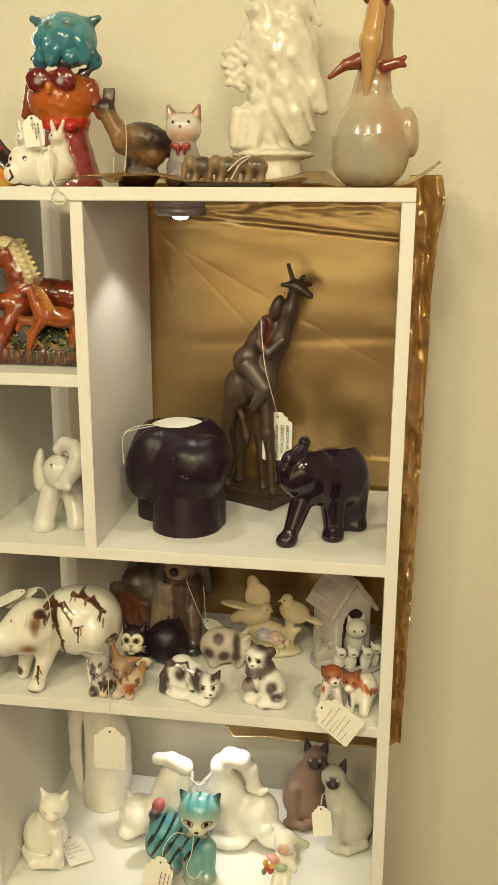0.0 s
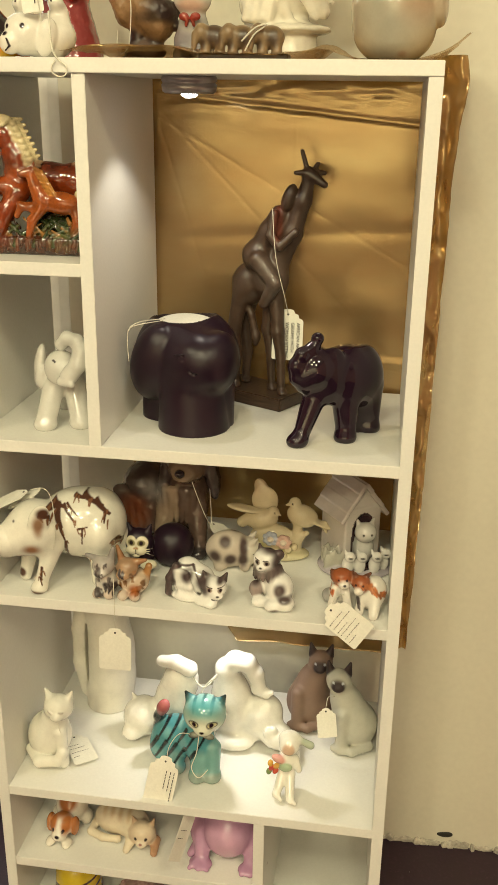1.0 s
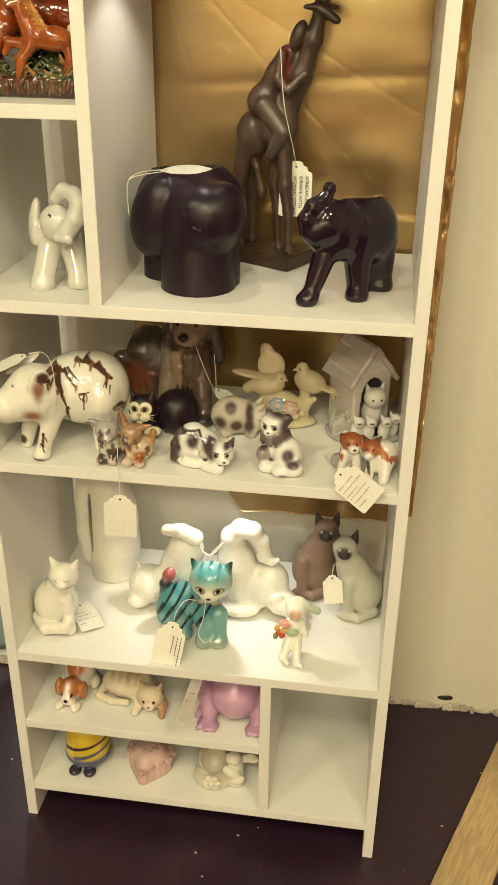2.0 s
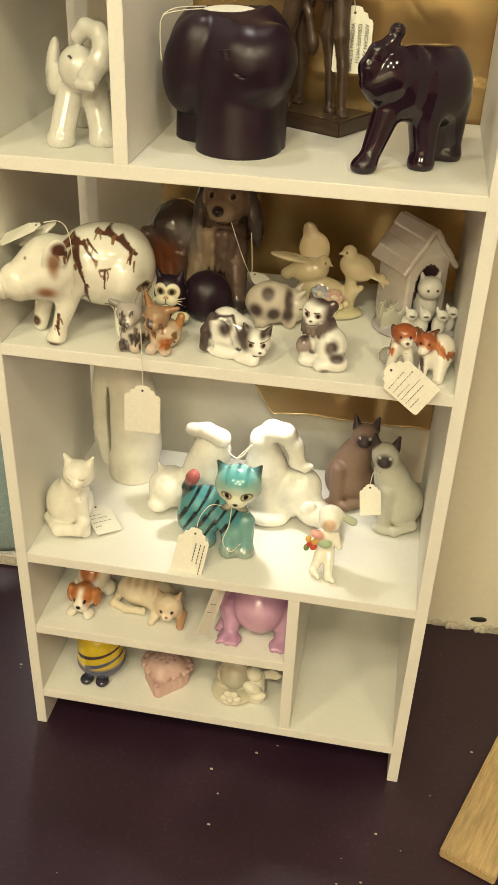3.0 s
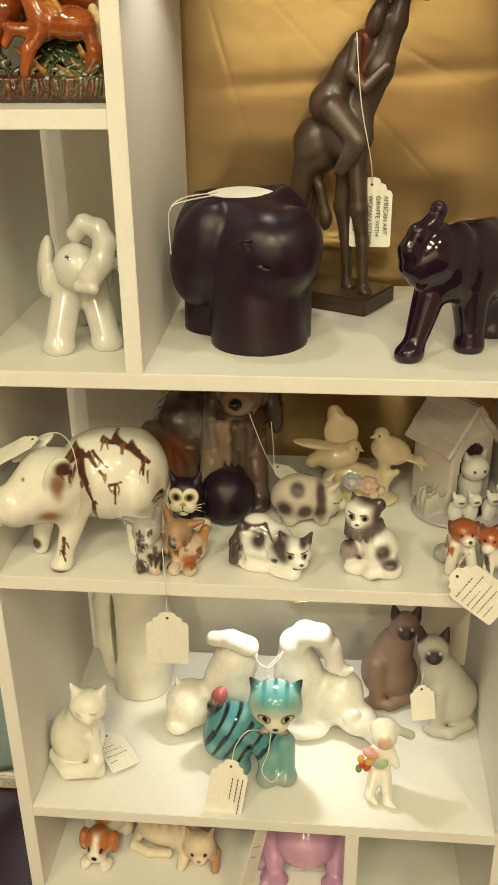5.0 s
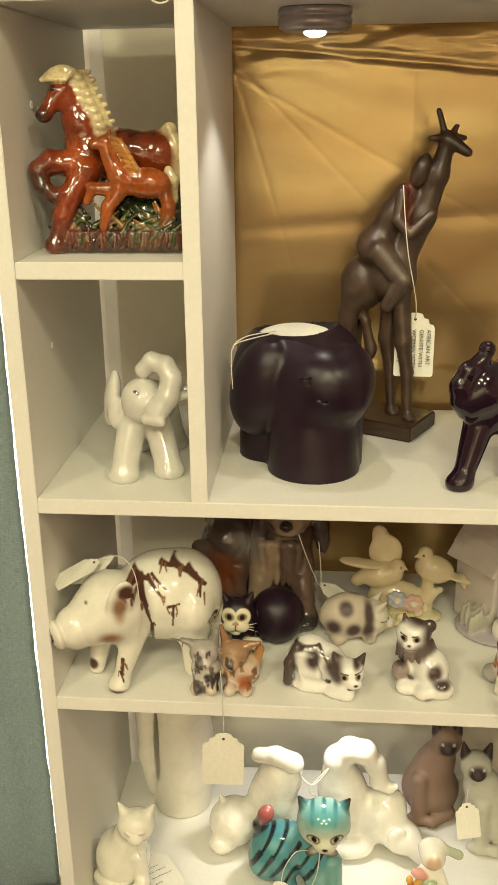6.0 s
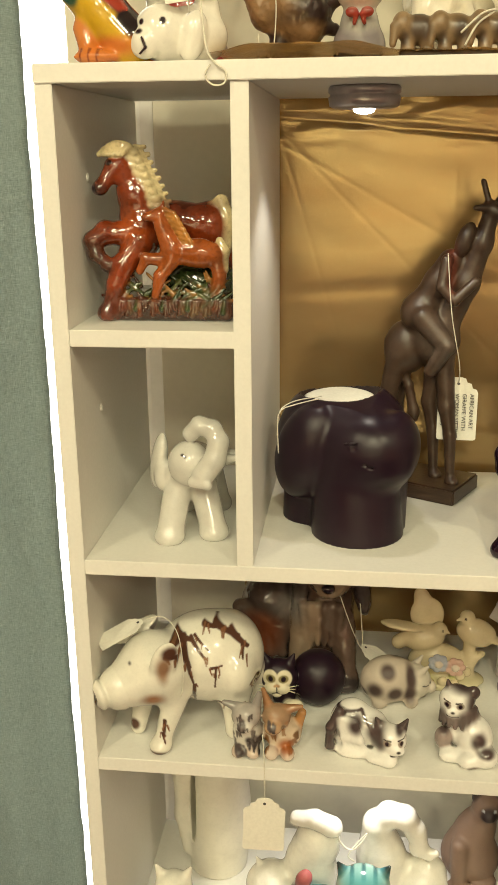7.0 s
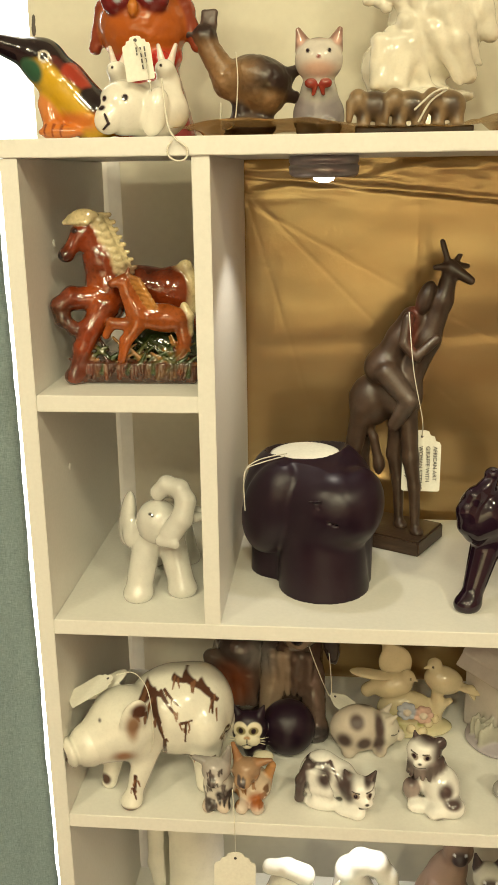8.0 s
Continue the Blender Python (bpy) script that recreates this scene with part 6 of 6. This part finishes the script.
def bulldog():
    w = (0.78, 0.75, 0.68)
    c = Clay(0.007, w)
    c.ball((0.010, 0.010, 0.024), (0.034, 0.026, 0.026))
    c.ball((-0.014, -0.006, 0.026), (0.024, 0.021, 0.024))
    c.ball((-0.026, -0.020, 0.016), (0.013, 0.010, 0.013), blend=0.004)
    c.ball((0.016, -0.012, 0.022), (0.012, 0.009, 0.022), turn=(0, 15, 0), blend=0.003)
    for x, y in ((-0.020, 0.016), (0.026, 0.010)):
        c.ball((x, y, 0.046), (0.011, 0.010, 0.016))
        c.ball((x - 0.002, y - 0.008, 0.060), (0.009, 0.009, 0.008))
        for s in (-1, 1):
            c.limb((x - 0.001 + s * 0.004, y - 0.004, 0.066), (x + s * 0.008, y - 0.004, 0.080), 0.0036, 0.0018, (0.74, 0.62, 0.56), blend=0.002)
        c.paint((x - 0.004, y - 0.017, 0.062), (0.0014, 0.004, 0.0014), BLACK, 0.2)
    eyes(c, -0.018, -0.026, 0.034, 0.010, 0.0028)
    c.paint((-0.030, -0.028, 0.026), (0.004, 0.005, 0.0028), BLACK, 0.3)
    c.chain([(-0.026, -0.031, 0.020), (-0.023, -0.030, 0.012), (-0.028, -0.030, 0.007)], 0.001, 0.001, BLACK, blend=0.001)
    c.build("dog_figurine", (0.124, 0.038, TOP), CERAMIC, steps=88, label="white ceramic dog planter with two small rabbits", category="figurine")


bulldog()


def owl_stack():
    r, bl, pk = (0.36, 0.045, 0.010), (0.035, 0.19, 0.27), (0.26, 0.045, 0.045)
    c = Clay(0.008, r)
    c.limb((0.006, 0, 0.0), (0.002, 0, 0.08), 0.048, 0.032, pk)
    c.ball((-0.004, -0.002, 0.128), (0.050, 0.040, 0.044), (0.42, 0.10, 0.015))
    c.ball((0.000, 0.0, 0.096), (0.038, 0.034, 0.018), (0.50, 0.03, 0.015))
    for s in (-1, 1):
        c.ball((-0.006 + s * 0.019, -0.034, 0.154), (0.019, 0.010, 0.019), (0.14, 0.012, 0.012), blend=0.003)
        c.paint((-0.006 + s * 0.017, -0.046, 0.152), (0.005, 0.006, 0.005), (0.32, 0.36, 0.40), 0.3)
        c.limb((-0.002 + s * 0.044, 0.0, 0.148), (-0.002 + s * 0.058, -0.002, 0.106), 0.012, 0.007, (0.24, 0.045, 0.02), blend=0.006)
        c.limb((-0.002 + s * 0.034, 0, 0.166), (-0.002 + s * 0.046, 0, 0.172), 0.008, 0.004, (0.05, 0.05, 0.06), blend=0.006)
        c.ball((0.004 + s * 0.016, -0.030, 0.090), (0.012, 0.010, 0.009), (0.46, 0.02, 0.012), blend=0.003)
    c.ball((-0.006, -0.044, 0.142), (0.006, 0.006, 0.009), (0.5, 0.16, 0.02), blend=0.002)
    c.ball((0.008, 0.0, 0.214), (0.046, 0.036, 0.040), (0.09, 0.28, 0.32))
    rnd = random.Random(9)
    for i in range(26):
        a, z = rnd.uniform(2.6, 6.8), rnd.uniform(0.182, 0.218)
        c.ball((0.008 + 0.040 * math.cos(a), 0.030 * math.sin(a), z), (0.011, 0.010, 0.012), bl, blend=0.004)
    for s in (-1, 1):
        c.limb((0.008 + s * 0.034, 0, 0.236), (0.008 + s * 0.050, 0.0, 0.244), 0.010, 0.005, (0.07, 0.16, 0.18), blend=0.006)
        c.limb((0.008 + s * 0.040, -0.004, 0.196), (0.008 + s * 0.050, -0.006, 0.188), 0.008, 0.004, (0.03, 0.10, 0.14), blend=0.004)
        c.ball((0.008 + s * 0.013, -0.030, 0.232), (0.009, 0.008, 0.008), (0.14, 0.32, 0.35), blend=0.003)
        c.paint((0.008 + s * 0.013, -0.040, 0.233), (0.003, 0.006, 0.003), (0.03, 0.08, 0.09), 0.3)
    ob = c.build("owl_figurine", (0.100, 0.212, TOP), CERAMIC, steps=120, label="stacked blue and red glazed ceramic owls", category="figurine", ruffle=0.0011)
    ob.data.transform(Matrix.Diagonal((0.96, 0.96, 0.93, 1)))


owl_stack()


def roadrunner():
    t, d = (0.22, 0.12, 0.055), (0.035, 0.018, 0.016)
    c = Clay(0.006, t)
    c.chain([(0.030, 0.0, 0.050), (-0.010, 0.0, 0.062), (-0.036, -0.002, 0.104)], 0.022, 0.011)
    c.ball((0.022, -0.002, 0.066), (0.036, 0.025, 0.023), d, turn=(0, 12, 0))
    c.limb((0.044, 0.002, 0.062), (0.066, 0.002, 0.076), 0.010, 0.005, d)
    c.limb((0.044, 0.0, 0.050), (0.060, 0.0, 0.046), 0.010, 0.007, d, blend=0.003)
    c.ball((-0.036, -0.002, 0.110), (0.013, 0.012, 0.011), d)
    c.limb((-0.044, -0.004, 0.110), (-0.064, -0.006, 0.112), 0.006, 0.0025, d, blend=0.003)
    for k in range(4):
        c.limb((-0.036 + 0.003 * k, 0, 0.118), (-0.036 + 0.004 * k, 0, 0.132), 0.005, 0.003, (0.10, 0.065, 0.055), blend=0.003)
    for x in (0.0, 0.024):
        c.limb((x + 0.004, 0, 0.045), (x, -0.004, 0.006), 0.012, 0.008, d)
        c.ball((x - 0.004, -0.008, 0.006), (0.014, 0.012, 0.006), (0.10, 0.065, 0.05))
    c.ball((0.012, 0.0, 0.016), (0.028, 0.018, 0.014), (0.13, 0.09, 0.07))
    c.paint((-0.010, -0.02, 0.070), (0.030, 0.02, 0.018), (0.28, 0.16, 0.075), 0.7)
    c.build("bird_figurine", (0.198, 0.212, TOP), CARVED, steps=96, label="carved brown crested bird with a dark back", category="figurine", ruffle=0.0012)


roadrunner()


def bow_kitten():
    c = Clay(0.006, (0.66, 0.62, 0.58))
    c.ball((0, 0.004, 0.024), (0.027, 0.023, 0.028), (0.24, 0.22, 0.24))
    c.ball((0, -0.002, 0.046), (0.019, 0.018, 0.020), (0.38, 0.37, 0.36))
    c.ball((0, -0.006, 0.077), (0.0245, 0.021, 0.022), (0.62, 0.58, 0.54))
    for s in (-1, 1):
        c.limb((s * 0.015, -0.002, 0.090), (s * 0.021, -0.004, 0.106), 0.0100, 0.0030, (0.30, 0.17, 0.14), blend=0.003)
        c.ball((s * 0.012, -0.020, 0.010), (0.011, 0.011, 0.010), (0.30, 0.28, 0.28))
        c.ball((s * 0.0075, -0.024, 0.054), (0.0065, 0.004, 0.005), (0.26, 0.03, 0.02), blend=0.001)
        c.limb((s * 0.003, -0.024, 0.052), (s * 0.005, -0.023, 0.044), 0.003, 0.002, (0.26, 0.03, 0.02), blend=0.001)
        c.paint((s * 0.0185, -0.012, 0.097), (0.0045, 0.01, 0.006), (0.62, 0.40, 0.34), 0.4)
    c.paint((0, -0.026, 0.067), (0.018, 0.02, 0.008), (0.58, 0.38, 0.31), 0.6)
    c.paint((0, -0.01, 0.102), (0.018, 0.03, 0.006), (0.20, 0.11, 0.09), 0.6)
    eyes(c, 0, -0.026, 0.085, 0.011, 0.0022)
    c.paint((0, -0.030, 0.079), (0.003, 0.006, 0.0026), (0.18, 0.04, 0.03), 0.3)
    c.build("kitten_figurine", (0.285, 0.172, TOP), CERAMIC, steps=84, label="grey and pink ceramic kitten wearing a red bow", category="figurine")


bow_kitten()


def elephant_row():
    t, d = (0.24, 0.16, 0.085), (0.07, 0.042, 0.025)
    c = Clay(0.004, t)
    c.slab((0, 0, 0.003), (0.052, 0.014, 0.003), d, edge=0.001)
    for k, x in enumerate((-0.036, -0.004, 0.030)):
        c.ball((x, 0, 0.024), (0.016, 0.012, 0.013), t if k != 0 else d)
        for lx in (-0.009, 0.008):
            c.limb((x + lx, -0.004, 0.020), (x + lx, -0.006, 0.006), 0.006, 0.006)
        c.ball((x - 0.014, -0.004, 0.028), (0.009, 0.010, 0.011))
        c.chain([(x - 0.020, -0.008, 0.026), (x - 0.022, -0.010, 0.012)], 0.005, 0.003, blend=0.002)
        c.paint((x + 0.004, -0.012, 0.022), (0.006, 0.01, 0.010), d, 0.6)
        c.paint((x - 0.012, -0.012, 0.016), (0.004, 0.01, 0.006), d, 0.6)
    c.build("elephants_carving", (0.373, 0.040, TOP), CARVED, steps=92, label="row of three small carved brown elephants joined together", category="carving")


elephant_row()


def white_bust():
    c = Clay(0.012, (0.76, 0.72, 0.62))
    c.limb((0.004, 0, 0.0), (0.004, 0, 0.034), 0.036, 0.032)
    c.ball((-0.004, 0, 0.046), (0.060, 0.046, 0.010), blend=0.004)
    c.ball((-0.030, 0, 0.078), (0.040, 0.036, 0.036))
    c.ball((0.010, 0.0, 0.120), (0.052, 0.038, 0.056))
    c.ball((0.002, 0.0, 0.190), (0.058, 0.040, 0.056))
    c.ball((0.008, 0, 0.245), (0.046, 0.038, 0.040))
    rnd = random.Random(21)
    for i in range(30):
        x, z = rnd.uniform(-0.040, 0.050), rnd.uniform(0.09, 0.27)
        d = 0.034 - 8 * (x * x)
        ln = rnd.uniform(0.02, 0.05)
        c.limb((x, -d, z), (x + ln * 0.55, -d + 0.006, z - ln), rnd.uniform(0.006, 0.011), 0.003, blend=0.006)
    c.chain([(0.040, -0.010, 0.17), (0.056, -0.012, 0.135), (0.068, -0.012, 0.108)], 0.018, 0.009, blend=0.006)
    c.chain([(0.016, -0.030, 0.14), (0.030, -0.030, 0.10), (0.046, -0.022, 0.066)], 0.015, 0.009, blend=0.005)
    for k in range(4):
        c.limb((-0.052 + 0.012 * k, -0.030, 0.102), (-0.056 + 0.010 * k, -0.034, 0.058), 0.009, 0.006, blend=0.005)
    for i in range(24):
        a = i * 2.4
        c.ball((-0.050 + 0.0048 * math.sqrt(i) * math.cos(a), -0.026, 0.165 + 0.0065 * math.sqrt(i) * math.sin(a)), (0.0065, 0.006, 0.0055), blend=0.003)
    c.build("white_statuette", (0.400, 0.262, TOP), CERAMIC, steps=120, label="large white glazed ceramic statuette with draped folds", category="statuette", ruffle=0.0010)


white_bust()


def pelican():
    b, rs = (0.46, 0.39, 0.28), (0.22, 0.050, 0.025)
    c = Clay(0.012, b)
    c.ball((0.0, 0.006, 0.056), (0.053, 0.046, 0.052))
    c.ball((0.0, 0.004, 0.030), (0.048, 0.042, 0.034))
    c.limb((0.0, 0.004, 0.06), (0.0, 0.004, 0.112), 0.046, 0.024)
    c.chain([(0.0, 0.004, 0.112), (0.004, 0.008, 0.15), (0.008, 0.008, 0.200)], 0.023, 0.017, (0.36, 0.20, 0.09), blend=0.008)
    for s in (-1, 1):
        c.ball((0.003 + s * 0.0095, -0.008, 0.216), 0.009, rs, blend=0.002)
    c.chain([(0.002, -0.014, 0.200), (-0.003, -0.022, 0.165), (-0.006, -0.022, 0.108)], 0.012, 0.016, (0.50, 0.30, 0.12), blend=0.002)
    c.forms[-1] = ("limb", c.forms[-1][1], c.forms[-1][2], (0.015, 0.003), (0.50, 0.30, 0.12), 0.002)
    c.chain([(-0.018, -0.006, 0.146), (-0.034, -0.008, 0.142), (-0.054, -0.010, 0.128)], 0.010, 0.003, rs, blend=0.002)
    c.limb((0.014, -0.012, 0.138), (0.032, -0.018, 0.142), 0.007, 0.006, rs, blend=0.002)
    c.limb((0.032, -0.018, 0.142), (0.040, -0.018, 0.148), 0.005, 0.003, rs, blend=0.002)
    c.limb((0.032, -0.018, 0.142), (0.040, -0.018, 0.139), 0.005, 0.003, rs, blend=0.002)
    c.ball((0.050, 0.004, 0.066), (0.013, 0.026, 0.030), turn=(0, -10, 0), blend=0.004)
    c.paint((-0.01, -0.05, 0.05), (0.04, 0.03, 0.04), (0.36, 0.34, 0.27), 0.8)
    c.paint((0.03, -0.04, 0.08), (0.03, 0.03, 0.03), (0.42, 0.28, 0.18), 0.8)
    c.paint((0.012, -0.046, 0.006), (0.008, 0.02, 0.005), rs, 0.5)
    ob = c.build("pelican_figurine", (0.542, 0.062, TOP), PEARL, steps=104, label="brown and cream glazed pelican-shaped jar", category="figurine")
    ob.data.transform(Matrix.Diagonal((0.94, 0.94, 1.0, 1)))


pelican()


# ---- price tags on strings ----
def tag_bm(w, h, scallop=True):
    """A card tag, top at z=0, hanging down to -h, with a scalloped shoulder."""
    pts = []
    if scallop:
        top = [(-w * 0.5, -h * 0.24), (-w * 0.46, -h * 0.19), (-w * 0.36, -h * 0.17), (-w * 0.33, -h * 0.10), (-w * 0.22, -h * 0.08), (-w * 0.18, -h * 0.02), (-w * 0.08, 0)]
        pts = top + [(-x, z) for x, z in reversed(top)]
    else:
        pts = [(-w / 2, 0), (w / 2, 0)]
    r = w * 0.06
    pts += [(w / 2, -h + r), (w / 2 - r * 0.3, -h + r * 0.3), (w / 2 - r, -h), (-w / 2 + r, -h), (-w / 2 + r * 0.3, -h + r * 0.3), (-w / 2, -h + r)]
    bm = bmesh.new()
    f = bm.faces.new([bm.verts.new((x, 0, z)) for x, z in pts])
    ext = bmesh.ops.extrude_face_region(bm, geom=[f])
    bmesh.ops.translate(bm, verts=[v for v in ext["geom"] if isinstance(v, bmesh.types.BMVert)], vec=(0, 0.0006, 0))
    bmesh.ops.recalc_face_normals(bm, faces=bm.faces[:])
    for v in bm.verts:
        v.co.y += 0.0016 * math.sin((v.co.z / h) * 2.6) + 0.0006 * math.sin(v.co.x * 90)
    return bm


def price_tag(m, w, h, string, label, lines=(), seed=1, upright=False):
    """m: the card's pose (hole at its top). string: points in the world. lines: (place down the card 0..1, length 0..1)."""
    e = new("price_tag")
    e.matrix_world = m
    part("card", tag_bm(w, h), PAPER, e)
    inv = m.inverted()
    if string:
        part("string", tube_bm([inv @ Vector(p) for p in string], 0.0006), STRING, e, "thin cotton string", smooth=True)
    hole_bm = lathe_bm([(0.0016, 0), (0.0016, 0.0004)], 14)
    hob = part("hole", hole_bm, INK, e)
    hob.matrix_local = pose(0, -0.0006, -h * 0.10, 90)
    rnd = random.Random(seed)
    for down, length in lines:
        k = max(3, int(length * w / 0.0042))
        for i in range(k):
            bw = length * w / k * 0.9
            if upright:
                x, z = (down - 0.5) * w * 0.9, -h * 0.26 - (i + 0.5) * (h * 0.66 * length) / k
                b = box_bm(x - 0.0006, x + 0.0006, -0.0012, -0.0009, z - h * 0.66 * length / k * 0.38, z + h * 0.66 * length / k * 0.38, 0)
            else:
                x, z = -w * 0.42 + (i + 0.5) * bw, -h * (0.25 + 0.7 * down)
                hh = rnd.uniform(0.0002, 0.00045)
                b = box_bm(x - bw * 0.36, x + bw * 0.36, -0.0012, -0.0009, z - hh, z + hh, 0)
            for v in b.verts:
                v.co.y += 0.0016 * math.sin((v.co.z / h) * 2.6) + 0.0006 * math.sin(v.co.x * 90)
            part("writing_bar", b, INK, e)
    return tagged(e, label, "price tag", "price tags")


def writing(text, size, parent, m):
    cu = bpy.data.curves.new("writing", "FONT")
    cu.body, cu.size, cu.extrude = text, size, 0.0001
    cu.align_x, cu.align_y = "LEFT", "CENTER"
    cu.materials.append(INK)
    ob = new("writing", cu)
    ob.parent = parent
    ob.matrix_local = m
    return ob


g_tag = price_tag(pose(0.411, 0.236, 1.089, -3, 0, -4), 0.046, 0.076, [(0.388, 0.206, 1.236), (0.395, 0.199, 1.17), (0.408, 0.212, 1.11), (0.411, 0.235, 1.082)], "cream card tag with handwriting hung from the giraffe")
for text, x in (("AFRICAN ART", 0.016), ("GIRAFFE WITH", 0.0075), ("WOMAN SITTING", -0.001), ("ON IT", -0.0095)):
    writing(text, 0.0068, g_tag, Matrix.Translation((x, -0.0026, -0.019)) @ pose(0, 0, 0, 90, 90, 0))
writing("7.99", 0.0075, g_tag, Matrix.Translation((-0.0175, -0.0026, -0.046)) @ pose(0, 0, 0, 90, 90, 0))
price_tag(pose(0.2035, -0.008, 0.673, 0, 2, 2), 0.046, 0.068, [(0.200, 0.004, 0.745), (0.202, -0.003, 0.728), (0.203, -0.006, 0.700), (0.2035, -0.0075, 0.667)], "blank cream card tag hanging over the shelf edge")
price_tag(pose(0.501, -0.004, 0.736, -14, -58, 0), 0.046, 0.064, [(0.522, 0.024, 0.742), (0.512, 0.010, 0.744), (0.504, -0.003, 0.733)], "cream card tag with handwriting leaning on the puppies", [(0.06, 0.7), (0.22, 0.9), (0.38, 0.55), (0.5, 0.85), (0.66, 0.8), (0.82, 0.4)], 2)
price_tag(pose(0.080, 0.122, 0.3745, -86, 0, 38), 0.040, 0.070, [(0.080, 0.055, 0.46), (0.086, 0.060, 0.42), (0.084, 0.090, 0.388), (0.080, 0.118, 0.376)], "cream card tag lying beside the white cat", [(0.2, 0.5), (0.36, 0.7), (0.55, 0.8), (0.75, 0.3)], 3)
price_tag(pose(0.265, 0.030, 0.430, -16, 8, -6), 0.046, 0.082, [(0.300, 0.062, 0.45), (0.282, 0.046, 0.462), (0.268, 0.036, 0.445), (0.2645, 0.0295, 0.424)], "cream card tag with handwriting hung from the teal cat", [(0.62, 0.55), (0.78, 0.6), (0.92, 0.9)], 4, True)
price_tag(pose(0.499, 0.142, 0.466, -10, -6, 6), 0.031, 0.050, [(0.512, 0.164, 0.474), (0.502, 0.150, 0.482), (0.499, 0.142, 0.462)], "blank cream card tag on the grey siamese cat")
price_tag(pose(0.306, 0.030, 0.345, -8, 38, 55), 0.032, 0.088, [(0.318, 0.05, 0.325), (0.310, 0.038, 0.338), (0.305, 0.031, 0.338)], "cream card tag leaning on the mauve frog", [(0.3, 0.6), (0.5, 0.5)], 5)
price_tag(pose(0.306, 0.176, 0.762, -66, 0, 62), 0.030, 0.056, [(0.268, 0.166, 0.868), (0.282, 0.168, 0.82), (0.298, 0.172, 0.774), (0.306, 0.176, 0.760), (0.304, 0.182, 0.80), (0.298, 0.192, 0.85)], "blank cream card tag hung from the long-eared dog")
price_tag(pose(0.060, 0.058, 0.846, -70, 0, -60), 0.030, 0.054, [(0.098, 0.03, 0.755), (0.112, 0.018, 0.79), (0.106, 0.034, 0.84), (0.085, 0.06, 0.85), (0.064, 0.058, 0.848)], "blank cream card tag resting on the pig's head")
price_tag(pose(0.126, 0.018, 1.506, -8, -8, 2), 0.025, 0.038, [(0.140, 0.012, 1.46), (0.136, 0.012, 1.485), (0.126, 0.016, 1.501)], "cream card tag with writing hung on the white dog", [(0.5, 0.3), (0.66, 0.8), (0.82, 0.8)], 6, True)


def loose_string(points, label, r=0.0007):
    return tagged(part("string", tube_bm(points, r), STRING, smooth=True), label, "string")


loose_string([(0.150, 0.010, 1.47), (0.156, -0.002, 1.432), (0.163, -0.005, 1.419), (0.173, -0.0055, 1.411), (0.172, -0.006, 1.402), (0.164, -0.006, 1.4), (0.157, -0.006, 1.404), (0.156, -0.006, 1.411), (0.160, -0.005, 1.417)], "loop of white string hanging over the top board", 0.0010)
loose_string([(0.252, 0.112, 1.092), (0.228, 0.090, 1.091), (0.213, 0.082, 1.086), (0.210, 0.080, 1.070), (0.211, 0.080, 1.040)], "thin white string hanging from the black planter")
loose_string([(0.254, 0.116, 1.094), (0.228, 0.094, 1.094), (0.215, 0.084, 1.089), (0.212, 0.080, 1.083)], "thin white string looped on the black planter")
loose_string([(0.277, 0.154, 0.505), (0.286, 0.150, 0.486), (0.300, 0.148, 0.478), (0.312, 0.150, 0.488), (0.320, 0.154, 0.50), (0.305, 0.150, 0.484), (0.296, 0.146, 0.470), (0.304, 0.146, 0.462)], "knotted white strings between the white figurines", 0.0011)
loose_string([(0.312, 0.052, 0.47), (0.308, 0.048, 0.43), (0.300, 0.046, 0.40), (0.312, 0.042, 0.386), (0.326, 0.046, 0.40)], "thin white string round the teal cat")
loose_string([(0.182, 0.176, 1.46), (0.184, 0.170, 1.435), (0.196, 0.176, 1.44), (0.200, 0.180, 1.48), (0.198, 0.184, 1.51)], "white string tied round the carved bird")
loose_string([(0.372, 0.022, 1.44), (0.388, 0.020, 1.454), (0.400, 0.022, 1.457), (0.386, 0.024, 1.447), (0.376, 0.022, 1.43)], "white string tied on the small carved elephants", 0.001)
